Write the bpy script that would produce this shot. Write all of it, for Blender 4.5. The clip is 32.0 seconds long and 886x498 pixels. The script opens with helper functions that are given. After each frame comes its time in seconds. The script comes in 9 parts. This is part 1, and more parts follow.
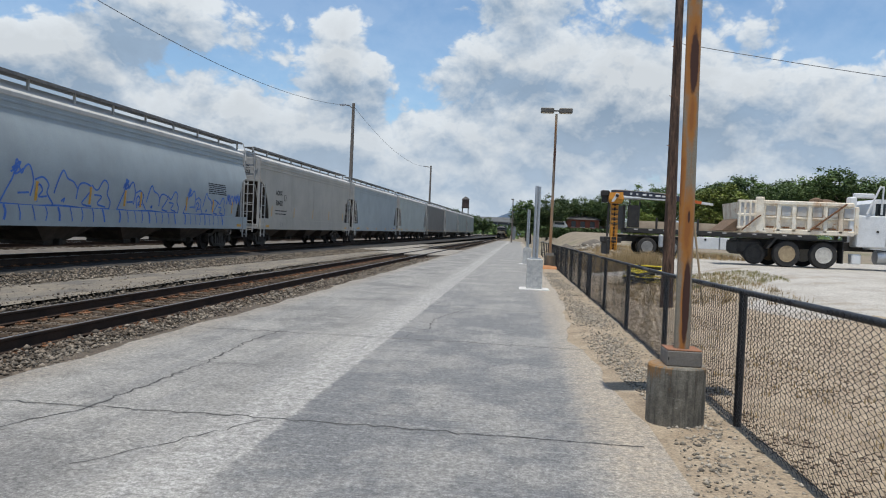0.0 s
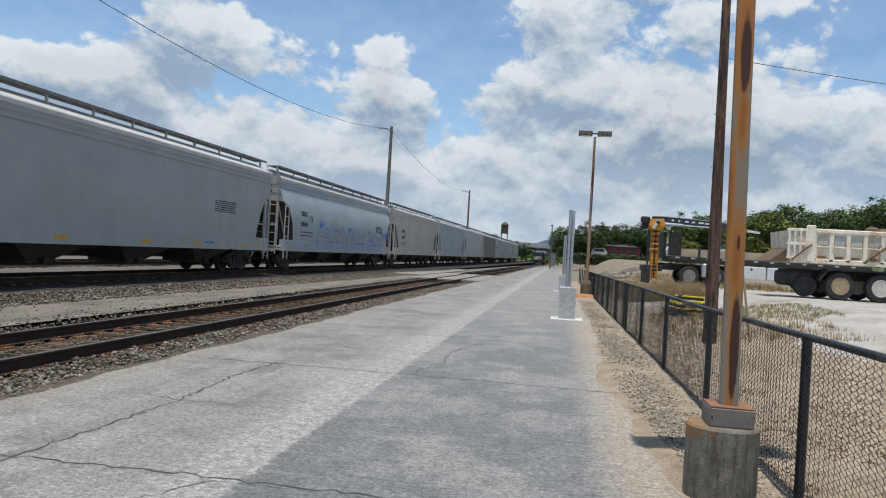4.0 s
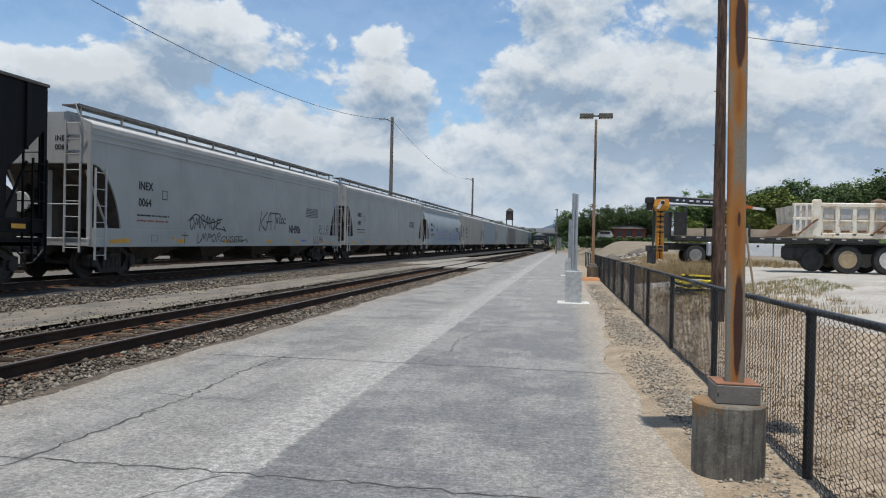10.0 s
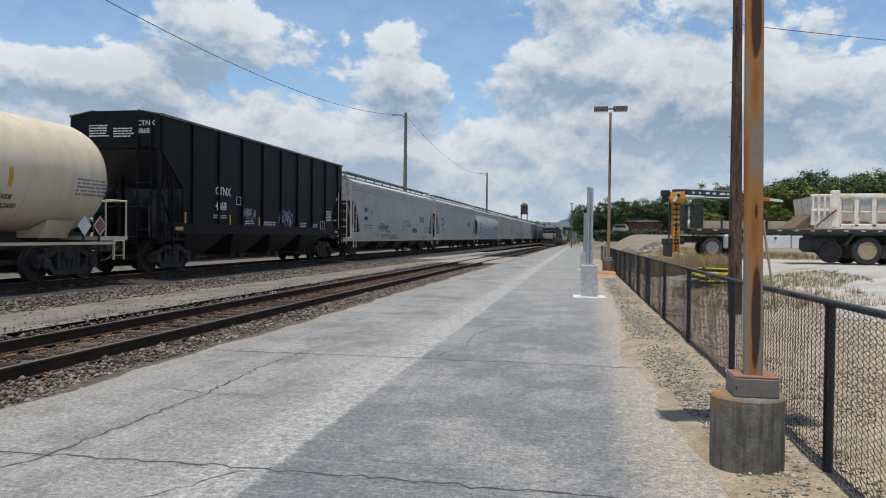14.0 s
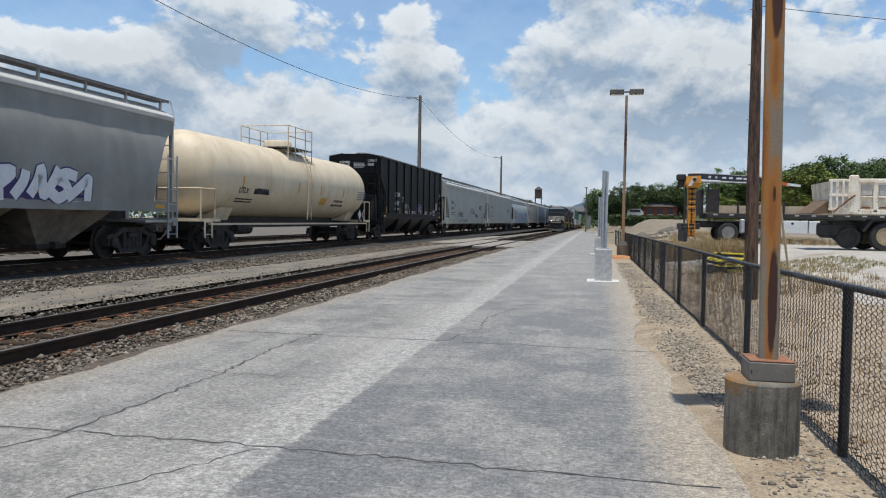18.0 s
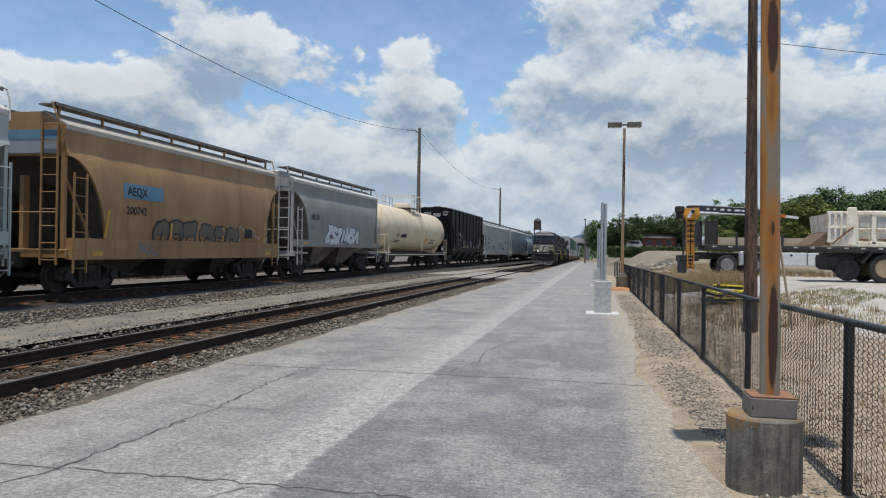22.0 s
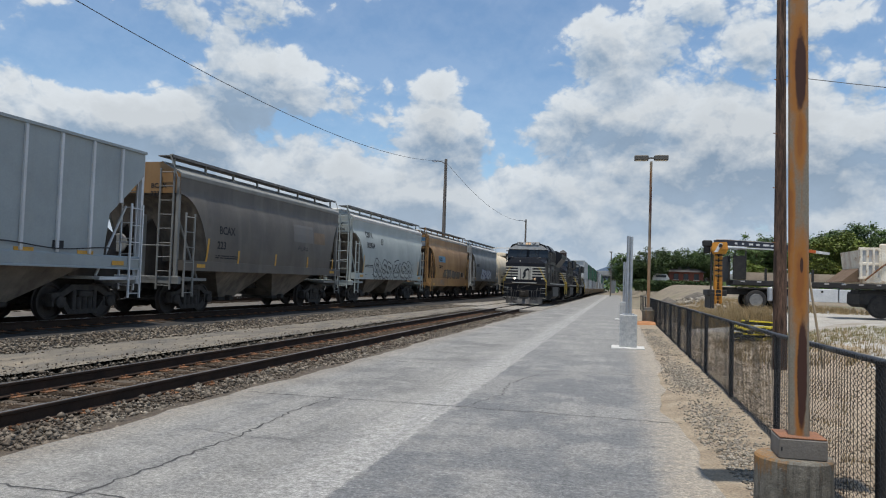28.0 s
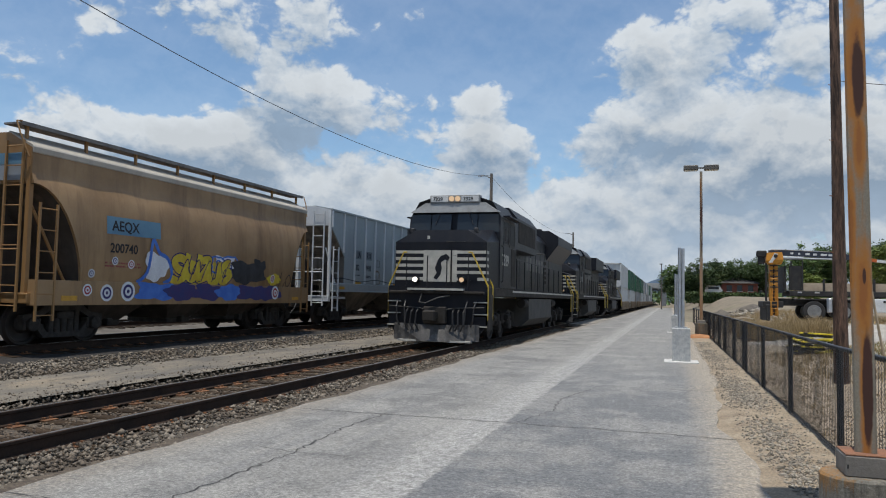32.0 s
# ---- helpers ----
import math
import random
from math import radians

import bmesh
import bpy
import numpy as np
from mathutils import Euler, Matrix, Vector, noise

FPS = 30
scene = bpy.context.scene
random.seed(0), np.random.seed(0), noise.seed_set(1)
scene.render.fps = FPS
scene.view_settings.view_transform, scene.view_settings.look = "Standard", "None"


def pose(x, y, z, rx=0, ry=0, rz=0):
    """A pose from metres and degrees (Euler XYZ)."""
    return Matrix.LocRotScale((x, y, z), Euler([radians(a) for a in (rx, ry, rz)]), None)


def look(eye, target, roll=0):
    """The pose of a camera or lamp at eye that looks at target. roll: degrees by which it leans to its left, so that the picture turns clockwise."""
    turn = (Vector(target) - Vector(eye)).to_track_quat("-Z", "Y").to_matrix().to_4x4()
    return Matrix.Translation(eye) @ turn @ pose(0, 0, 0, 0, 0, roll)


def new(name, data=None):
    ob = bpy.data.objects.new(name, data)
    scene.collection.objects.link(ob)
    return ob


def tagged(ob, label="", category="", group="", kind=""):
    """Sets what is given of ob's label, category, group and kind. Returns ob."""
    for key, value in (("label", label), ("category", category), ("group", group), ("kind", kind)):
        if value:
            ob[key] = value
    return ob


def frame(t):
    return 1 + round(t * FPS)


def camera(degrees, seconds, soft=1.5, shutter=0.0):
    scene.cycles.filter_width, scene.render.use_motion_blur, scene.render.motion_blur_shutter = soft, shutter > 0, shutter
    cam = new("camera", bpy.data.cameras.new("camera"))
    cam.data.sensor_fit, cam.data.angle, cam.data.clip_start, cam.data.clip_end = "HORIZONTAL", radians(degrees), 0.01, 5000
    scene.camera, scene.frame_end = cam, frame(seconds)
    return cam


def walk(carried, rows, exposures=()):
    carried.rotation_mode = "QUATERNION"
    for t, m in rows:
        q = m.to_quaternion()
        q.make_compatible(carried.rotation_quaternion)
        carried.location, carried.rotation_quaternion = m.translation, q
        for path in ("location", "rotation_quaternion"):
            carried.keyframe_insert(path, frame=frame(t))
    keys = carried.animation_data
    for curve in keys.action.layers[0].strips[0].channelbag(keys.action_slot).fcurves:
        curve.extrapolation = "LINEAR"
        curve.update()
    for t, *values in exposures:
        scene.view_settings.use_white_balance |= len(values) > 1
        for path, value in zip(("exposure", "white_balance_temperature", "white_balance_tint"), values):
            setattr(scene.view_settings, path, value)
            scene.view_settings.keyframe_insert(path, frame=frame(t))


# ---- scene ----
cam = camera(61.75, 32.0, 1.1)

PATH = [
    (0.0, pose(-0.239, -1.080, 1.507, 88.69, -2.50, 5.77)),
    (0.5, pose(-0.208, -0.842, 1.510, 88.75, -2.96, 4.97)),
    (1.0, pose(-0.115, -0.632, 1.512, 89.28, -2.96, 4.92)),
    (1.5, pose(-0.012, -0.418, 1.520, 89.63, -3.44, 5.46)),
    (2.0, pose(-0.046, -0.193, 1.514, 89.85, -3.19, 5.47)),
    (2.5, pose(-0.059, -0.091, 1.524, 90.13, -3.32, 5.82)),
    (3.0, pose(-0.041, -0.044, 1.529, 90.46, -3.59, 9.11)),
    (3.5, pose(-0.032, -0.015, 1.526, 90.55, -3.31, 9.14)),
    (4.0, pose(-0.035, -0.017, 1.522, 90.45, -3.43, 8.81)),
    (4.5, pose(-0.023, -0.022, 1.523, 90.51, -3.24, 8.40)),
    (6.5, pose(-0.003, -0.020, 1.524, 90.67, -2.60, 7.87)),
    (7.0, pose(-0.010, -0.018, 1.524, 90.53, -2.29, 8.37)),
    (7.5, pose(-0.013, -0.018, 1.524, 90.39, -2.18, 9.70)),
    (8.0, pose(-0.013, -0.024, 1.525, 90.40, -1.52, 10.36)),
    (8.5, pose(-0.007, -0.019, 1.525, 90.23, -1.68, 10.16)),
    (9.0, pose(-0.003, -0.013, 1.523, 89.97, -1.70, 9.78)),
    (9.5, pose(0.004, -0.015, 1.520, 89.73, -0.80, 9.42)),
    (10.0, pose(0.003, -0.012, 1.516, 89.57, -1.24, 9.27)),
    (10.5, pose(0.001, -0.012, 1.518, 89.55, -1.18, 9.42)),
    (11.0, pose(-0.001, -0.009, 1.518, 89.66, -1.01, 9.59)),
    (11.5, pose(-0.001, -0.009, 1.519, 89.59, -0.49, 9.78)),
    (12.0, pose(0.003, -0.005, 1.515, 89.47, -0.19, 9.95)),
    (12.5, pose(0.004, -0.010, 1.515, 89.25, -0.22, 10.12)),
    (13.0, pose(0.002, -0.018, 1.515, 89.28, 0.00, 10.20)),
    (13.5, pose(0.004, -0.019, 1.516, 89.27, -0.16, 10.38)),
    (14.0, pose(0.002, -0.013, 1.515, 89.18, -0.67, 10.41)),
    (14.5, pose(0.003, -0.013, 1.518, 89.12, -0.98, 10.49)),
    (15.0, pose(0.002, -0.001, 1.517, 88.84, -0.76, 10.65)),
    (15.5, pose(-0.003, -0.007, 1.512, 88.60, -0.66, 10.85)),
    (17.5, pose(0.009, -0.002, 1.508, 88.12, -1.04, 11.20)),
    (18.0, pose(-0.004, -0.006, 1.499, 87.91, -0.98, 11.47)),
    (18.5, pose(-0.001, 0.005, 1.502, 87.93, -1.20, 11.48)),
    (19.0, pose(-0.010, -0.002, 1.501, 87.91, -1.29, 11.44)),
    (19.5, pose(-0.007, -0.008, 1.511, 89.62, -1.00, 11.80)),
    (20.0, pose(-0.002, -0.003, 1.518, 90.61, -0.53, 11.75)),
    (20.5, pose(0.000, -0.004, 1.516, 90.71, -0.03, 11.87)),
    (21.0, pose(0.000, 0.002, 1.517, 90.43, -0.40, 12.04)),
    (21.5, pose(-0.005, 0.008, 1.517, 90.39, -1.10, 11.42)),
    (22.0, pose(-0.000, 0.019, 1.518, 90.32, -1.03, 11.41)),
    (22.5, pose(0.005, 0.033, 1.514, 89.98, 0.13, 11.66)),
    (23.0, pose(-0.000, 0.039, 1.516, 89.94, -0.49, 11.44)),
    (23.5, pose(-0.001, 0.034, 1.515, 89.81, -1.22, 13.39)),
    (24.0, pose(0.013, 0.034, 1.514, 89.96, -0.70, 11.58)),
    (24.5, pose(0.019, 0.035, 1.516, 90.21, -0.46, 11.10)),
    (26.5, pose(0.020, 0.025, 1.523, 91.74, -1.08, 10.12)),
    (27.0, pose(0.015, 0.017, 1.527, 92.19, -1.54, 11.69)),
    (27.5, pose(0.008, 0.009, 1.525, 92.43, -1.66, 12.53)),
    (28.0, pose(0.008, 0.012, 1.528, 92.63, -1.91, 13.31)),
    (28.5, pose(0.010, 0.013, 1.527, 93.02, -1.11, 14.09)),
    (29.0, pose(0.011, 0.016, 1.529, 93.29, -1.15, 14.32)),
    (29.5, pose(0.014, 0.024, 1.530, 93.51, -0.98, 14.17)),
    (30.0, pose(0.007, 0.011, 1.534, 93.66, -1.21, 14.30)),
    (30.5, pose(0.009, 0.008, 1.535, 93.74, -0.69, 14.92)),
    (31.0, pose(0.006, -0.003, 1.534, 93.86, -0.35, 15.52)),
    (31.5, pose(0.001, 0.002, 1.536, 93.72, -0.68, 16.41)),
    (32.0, pose(-0.010, -0.004, 1.537, 93.68, -1.20, 16.96)),
]
walk(cam, PATH, [(0.0, 0.0), (16.5, 0.0), (18.5, 0.06), (20.0, 0.02), (21.5, -0.02), (24.5, -0.02), (27.0, -0.07), (29.0, -0.08), (32.0, -0.14)])

# ---- world and sun ----
SUN_EL, SUN_AZ = 79.0, 188.0          # degrees; azimuth clockwise from +y
world = bpy.data.worlds.new("World")
scene.world = world
world.use_nodes = True
WN, WL = world.node_tree.nodes, world.node_tree.links
WN.clear()


def wnode(kind, **kw):
    n = WN.new(kind)
    for k, v in kw.items():
        if k == "ins":
            for key, val in v.items():
                if isinstance(val, bpy.types.NodeSocket):
                    WL.new(val, n.inputs[key])
                else:
                    n.inputs[key].default_value = val
        elif k == "operation":
            n.operation = v
    return n


def wmath(op, a, b=0.0, c=0.0, clamp=False):
    n = wnode("ShaderNodeMath", operation=op, ins={0: a, 1: b, 2: c})
    n.use_clamp = clamp
    return n.outputs[0]


def wmix(fac, a, b):
    n = WN.new("ShaderNodeMix")
    n.data_type = "RGBA"
    for key, val in ((0, fac), (6, a), (7, b)):
        if isinstance(val, bpy.types.NodeSocket):
            WL.new(val, n.inputs[key])
        else:
            n.inputs[key].default_value = val
    return n.outputs[2]


sky = WN.new("ShaderNodeTexSky")
sky.sky_type, sky.sun_disc = "NISHITA", False
sky.sun_elevation, sky.sun_rotation = radians(SUN_EL), radians(SUN_AZ)
sky.air_density, sky.dust_density, sky.ozone_density = 1.0, 0.4, 1.0
sky_dim = wnode("ShaderNodeVectorMath", operation="SCALE", ins={0: sky.outputs[0], "Scale": 0.135}).outputs[0]
sky_dim = wnode("ShaderNodeVectorMath", operation="MULTIPLY", ins={0: sky_dim, 1: (0.86, 1.0, 1.08)}).outputs[0]
tc = WN.new("ShaderNodeTexCoord")
sep = wnode("ShaderNodeSeparateXYZ", ins={0: tc.outputs["Generated"]})
dx, dy, dz = sep.outputs
az = wmath("ARCTAN2", dx, dy)                       # radians, right positive
el = wmath("ARCSINE", dz)


def cloud_noise(shift, detail=9.0, scale=8.5, gain=1.25):
    v = wnode("ShaderNodeCombineXYZ", ins={0: az, 1: wmath("MULTIPLY", wmath("ADD", el, shift), 1.6), 2: 0.37})
    n = wnode("ShaderNodeTexNoise", ins={"Vector": v.outputs[0], "Scale": scale, "Detail": detail, "Roughness": 0.52, "Lacunarity": 2.1, "Distortion": 0.25})
    return wmath("MULTIPLY", wmath("SUBTRACT", n.outputs["Fac"], 0.5), gain)


def billows(shift, scale, gain, detail=3.0):
    """Rounded cauliflower heads: bright where a head is near."""
    v = wnode("ShaderNodeCombineXYZ", ins={0: az, 1: wmath("MULTIPLY", wmath("ADD", el, shift), 1.25), 2: 0.71})
    w = wnode("ShaderNodeTexNoise", ins={"Vector": v.outputs[0], "Scale": 26.0, "Detail": 3.0})
    wob = wnode("ShaderNodeVectorMath", operation="SCALE", ins={0: w.outputs["Color"], "Scale": 0.035}).outputs[0]
    vv = wnode("ShaderNodeVectorMath", operation="ADD", ins={0: v.outputs[0], 1: wob}).outputs[0]
    n = wnode("ShaderNodeTexVoronoi", ins={"Vector": vv, "Scale": scale, "Detail": detail, "Roughness": 0.55, "Lacunarity": 2.3})
    return wmath("MULTIPLY", wmath("SUBTRACT", 0.45, n.outputs["Distance"]), gain)


def blobs(rows, shift=0.0):
    """Sum of soft ellipses (azimuth, elevation, half width, half height, weight) in degrees."""
    total = None
    for a, e, ra, re, w in rows:
        u = wmath("DIVIDE", wmath("SUBTRACT", az, radians(a)), radians(ra))
        v = wmath("DIVIDE", wmath("SUBTRACT", wmath("ADD", el, shift), radians(e)), radians(re))
        d = wmath("ADD", wmath("MULTIPLY", u, u), wmath("MULTIPLY", v, v))
        g = wmath("MULTIPLY", wmath("EXPONENT", wmath("MULTIPLY", d, -1.0)), w)
        total = g if total is None else wmath("ADD", total, g)
    return total


# cumulus towers (positive) and blue gaps (negative)
CLOUDS = [(-14.0, 13.0, 3.0, 3.1, 0.36), (-25.5, 15.6, 3.0, 1.7, 0.28), (-31, 14, 4, 4, 0.24), (-27, 19.8, 5, 1.9, 0.26), (-36, 11.2, 6, 2.2, 0.26), (-15, 7.5, 45, 4.4, 0.24),
          (-0.5, 15, 4.6, 4.8, 0.30), (6, 12, 8, 5, 0.26), (14, 12, 9, 5, 0.22), (-18.6, 12.4, 2.6, 1.4, 0.20), (-2.5, 19.5, 2.0, 1.2, 0.12),
          (-20.2, 17.2, 3.0, 2.6, -0.40), (-16.2, 18, 2.6, 1.6, -0.26), (-9.0, 16.6, 2.4, 3.4, -0.42), (-7, 21.3, 5, 1.9, -0.30), (-40.5, 15.6, 4.8, 2.0, -0.36), (22.3, 15.2, 3.6, 2.2, -0.34), (-14, 23.5, 9, 2.2, -0.26)]
SHADES = [(-29.8, 12.2, 3.6, 2.4, 0.55), (-2.6, 12.4, 5.0, 1.5, 0.30), (17.0, 8.0, 6.0, 1.6, 0.34), (4.0, 9.0, 5.0, 1.2, 0.22), (-13.0, 9.0, 3.5, 1.1, 0.20), (-34.0, 18.5, 4.0, 2.0, 0.30), (9.0, 13.5, 2.5, 1.5, 0.28)]
high = wnode("ShaderNodeMapRange", ins={0: el, 1: 0.45, 2: 0.95, 3: 0.0, 4: 0.02}).outputs[0]
haze = wnode("ShaderNodeMapRange", ins={0: el, 1: 0.0, 2: 0.21, 3: 0.48, 4: 0.0}).outputs[0]
heads = billows(0.0, 15.0, 0.34)
dens = wmath("ADD", wmath("ADD", wmath("ADD", wmath("ADD", wmath("ADD", cloud_noise(0.0), 0.66), heads), blobs(CLOUDS)), high), haze)
dens_up = wmath("ADD", cloud_noise(0.030, 5.0), blobs(CLOUDS[:11], 0.030))
dens_low = wmath("ADD", cloud_noise(0.0, 5.0), blobs(CLOUDS[:11]))
mask = wnode("ShaderNodeMapRange", ins={0: dens, 1: 0.47, 2: 0.64, 3: 0.13, 4: 1.0})
mask.interpolation_type = "SMOOTHSTEP"
relief = wmath("ADD", wmath("MULTIPLY", wmath("SUBTRACT", dens_low, dens_up), 2.3), wmath("MULTIPLY", wmath("SUBTRACT", heads, billows(0.011, 15.0, 0.34)), 2.2))
relief = wmath("ADD", relief, cloud_noise(0.1, 6.0, 30.0, 0.55))
lit = wmath("ADD", wmath("SUBTRACT", relief, blobs(SHADES)), 0.56, clamp=True)
thick = wnode("ShaderNodeMapRange", ins={0: dens, 1: 0.62, 2: 1.05, 3: 1.0, 4: 0.84}).outputs[0]
cloud_col = wmix(lit, (0.315, 0.425, 0.565, 1), (0.745, 0.80, 0.85, 1))
cloud_col = wnode("ShaderNodeVectorMath", operation="SCALE", ins={0: cloud_col, "Scale": thick}).outputs[0]
low = wnode("ShaderNodeMapRange", ins={0: el, 1: 0.0, 2: 0.17, 3: 1.0, 4: 0.0}).outputs[0]
cloud_col = wmix(wmath("MULTIPLY", low, 0.55), cloud_col, (0.60, 0.69, 0.79, 1))
over = wnode("ShaderNodeMapRange", ins={0: el, 1: 0.42, 2: 0.85, 3: 1.0, 4: 0.52}).outputs[0]      # unseen cloud bases overhead greyed to lower the ambient light
cloud_col = wnode("ShaderNodeVectorMath", operation="SCALE", ins={0: cloud_col, "Scale": over}).outputs[0]
sky_col = wmix(mask.outputs[0], sky_dim, cloud_col)
bg = wnode("ShaderNodeBackground", ins={0: sky_col, 1: 1.0})
WL.new(bg.outputs[0], WN.new("ShaderNodeOutputWorld").inputs[0])

sun = new("sun", bpy.data.lights.new("sun", "SUN"))
sun.data.energy, sun.data.angle, sun.data.color = 4.0, radians(0.55), (1.0, 0.955, 0.885)
_s = Vector((math.sin(radians(SUN_AZ)) * math.cos(radians(SUN_EL)), math.cos(radians(SUN_AZ)) * math.cos(radians(SUN_EL)), math.sin(radians(SUN_EL))))
sun.matrix_world = look(_s * 100, (0, 0, 0))
scene.view_settings.exposure = 0.0

# ---- materials ----
MATS = {}


def mat(name, base, second=None, scale=3.0, rough=0.7, metal=0.0, bump=0.15, fine=60.0, streak=None, streak_amt=0.5, spread=0.12, stretch=(1, 1, 1), emit=None, patch=None, patch_scale=0.35, patch_cut=(0.52, 0.62), random_tint=0.0, spec=0.5, island_tint=0.0):
    """Two-scale procedural surface: broad tone, fine grain, optional run-down streaks and patches."""
    if name in MATS:
        return MATS[name]
    m = bpy.data.materials.new(name)
    m.use_nodes = True
    N, L = m.node_tree.nodes, m.node_tree.links
    b = N["Principled BSDF"]
    b.inputs["Metallic"].default_value = metal
    b.inputs["Specular IOR Level"].default_value = spec
    t = N.new("ShaderNodeTexCoord")
    mp = N.new("ShaderNodeMapping")
    mp.inputs["Scale"].default_value = stretch
    L.new(t.outputs["Object"], mp.inputs[0])

    def noise_tex(sc, detail=5.0, src=mp.outputs[0]):
        n = N.new("ShaderNodeTexNoise")
        n.inputs["Scale"].default_value, n.inputs["Detail"].default_value = sc, detail
        n.inputs["Roughness"].default_value = 0.6
        L.new(src, n.inputs["Vector"])
        return n.outputs["Fac"]

    def ranged(src, a, c, lo=0.0, hi=1.0):
        r = N.new("ShaderNodeMapRange")
        for k, v in ((1, a), (2, c), (3, lo), (4, hi)):
            r.inputs[k].default_value = v
        L.new(src, r.inputs[0])
        return r.outputs[0]

    def mixed(fac, a, c, mode="MIX"):
        x = N.new("ShaderNodeMix")
        x.data_type, x.blend_type = "RGBA", mode
        for k, v in ((0, fac), (6, a), (7, c)):
            if isinstance(v, bpy.types.NodeSocket):
                L.new(v, x.inputs[k])
            else:
                x.inputs[k].default_value = v if not isinstance(v, tuple) else (*v[:3], 1)
        return x.outputs[2]

    second = second or tuple(c * 0.75 for c in base)
    col = mixed(ranged(noise_tex(scale), 0.36, 0.64), base, second)
    if patch:
        col = mixed(ranged(noise_tex(patch_scale, 6.0), *patch_cut), col, patch)
    if streak:
        mp2 = N.new("ShaderNodeMapping")
        mp2.inputs["Scale"].default_value = (2.3, 2.3, 0.28)
        L.new(t.outputs["Object"], mp2.inputs[0])
        col = mixed(ranged(noise_tex(1.0, 6.0, mp2.outputs[0]), 0.48, 0.72, 0.0, streak_amt), col, streak)
    g = noise_tex(fine, 3.0)
    grain = ranged(g, 0.3, 0.7, 1.0 - spread, 1.0 + spread)
    v = N.new("ShaderNodeVectorMath")
    v.operation = "SCALE"
    L.new(col, v.inputs[0])
    if island_tint:
        gi = N.new("ShaderNodeNewGeometry")
        mm = N.new("ShaderNodeMath")
        mm.operation = "MULTIPLY"
        L.new(grain, mm.inputs[0])
        L.new(ranged(gi.outputs["Random Per Island"], 0, 1, 1 - island_tint, 1 + island_tint), mm.inputs[1])
        grain = mm.outputs[0]
    if random_tint:
        oi = N.new("ShaderNodeObjectInfo")
        mm = N.new("ShaderNodeMath")
        mm.operation = "MULTIPLY"
        L.new(grain, mm.inputs[0])
        L.new(ranged(oi.outputs["Random"], 0, 1, 1 - random_tint, 1 + random_tint), mm.inputs[1])
        L.new(mm.outputs[0], v.inputs["Scale"])
    else:
        L.new(grain, v.inputs["Scale"])
    L.new(v.outputs[0], b.inputs["Base Color"])
    L.new(ranged(g, 0.3, 0.7, max(0.02, rough - 0.08), min(1.0, rough + 0.08)), b.inputs["Roughness"])
    if bump:
        bp = N.new("ShaderNodeBump")
        bp.inputs["Strength"].default_value, bp.inputs["Distance"].default_value = bump, 0.02
        L.new(g, bp.inputs["Height"])
        L.new(bp.outputs[0], b.inputs["Normal"])
    if emit:
        b.inputs["Emission Color"].default_value = (*emit[:3], 1)
        b.inputs["Emission Strength"].default_value = emit[3]
    MATS[name] = m
    return m


def glass_mat(name, tint=(0.02, 0.025, 0.03)):
    return mat(name, tint, tint, rough=0.06, bump=0.0, spread=0.02, spec=0.45)


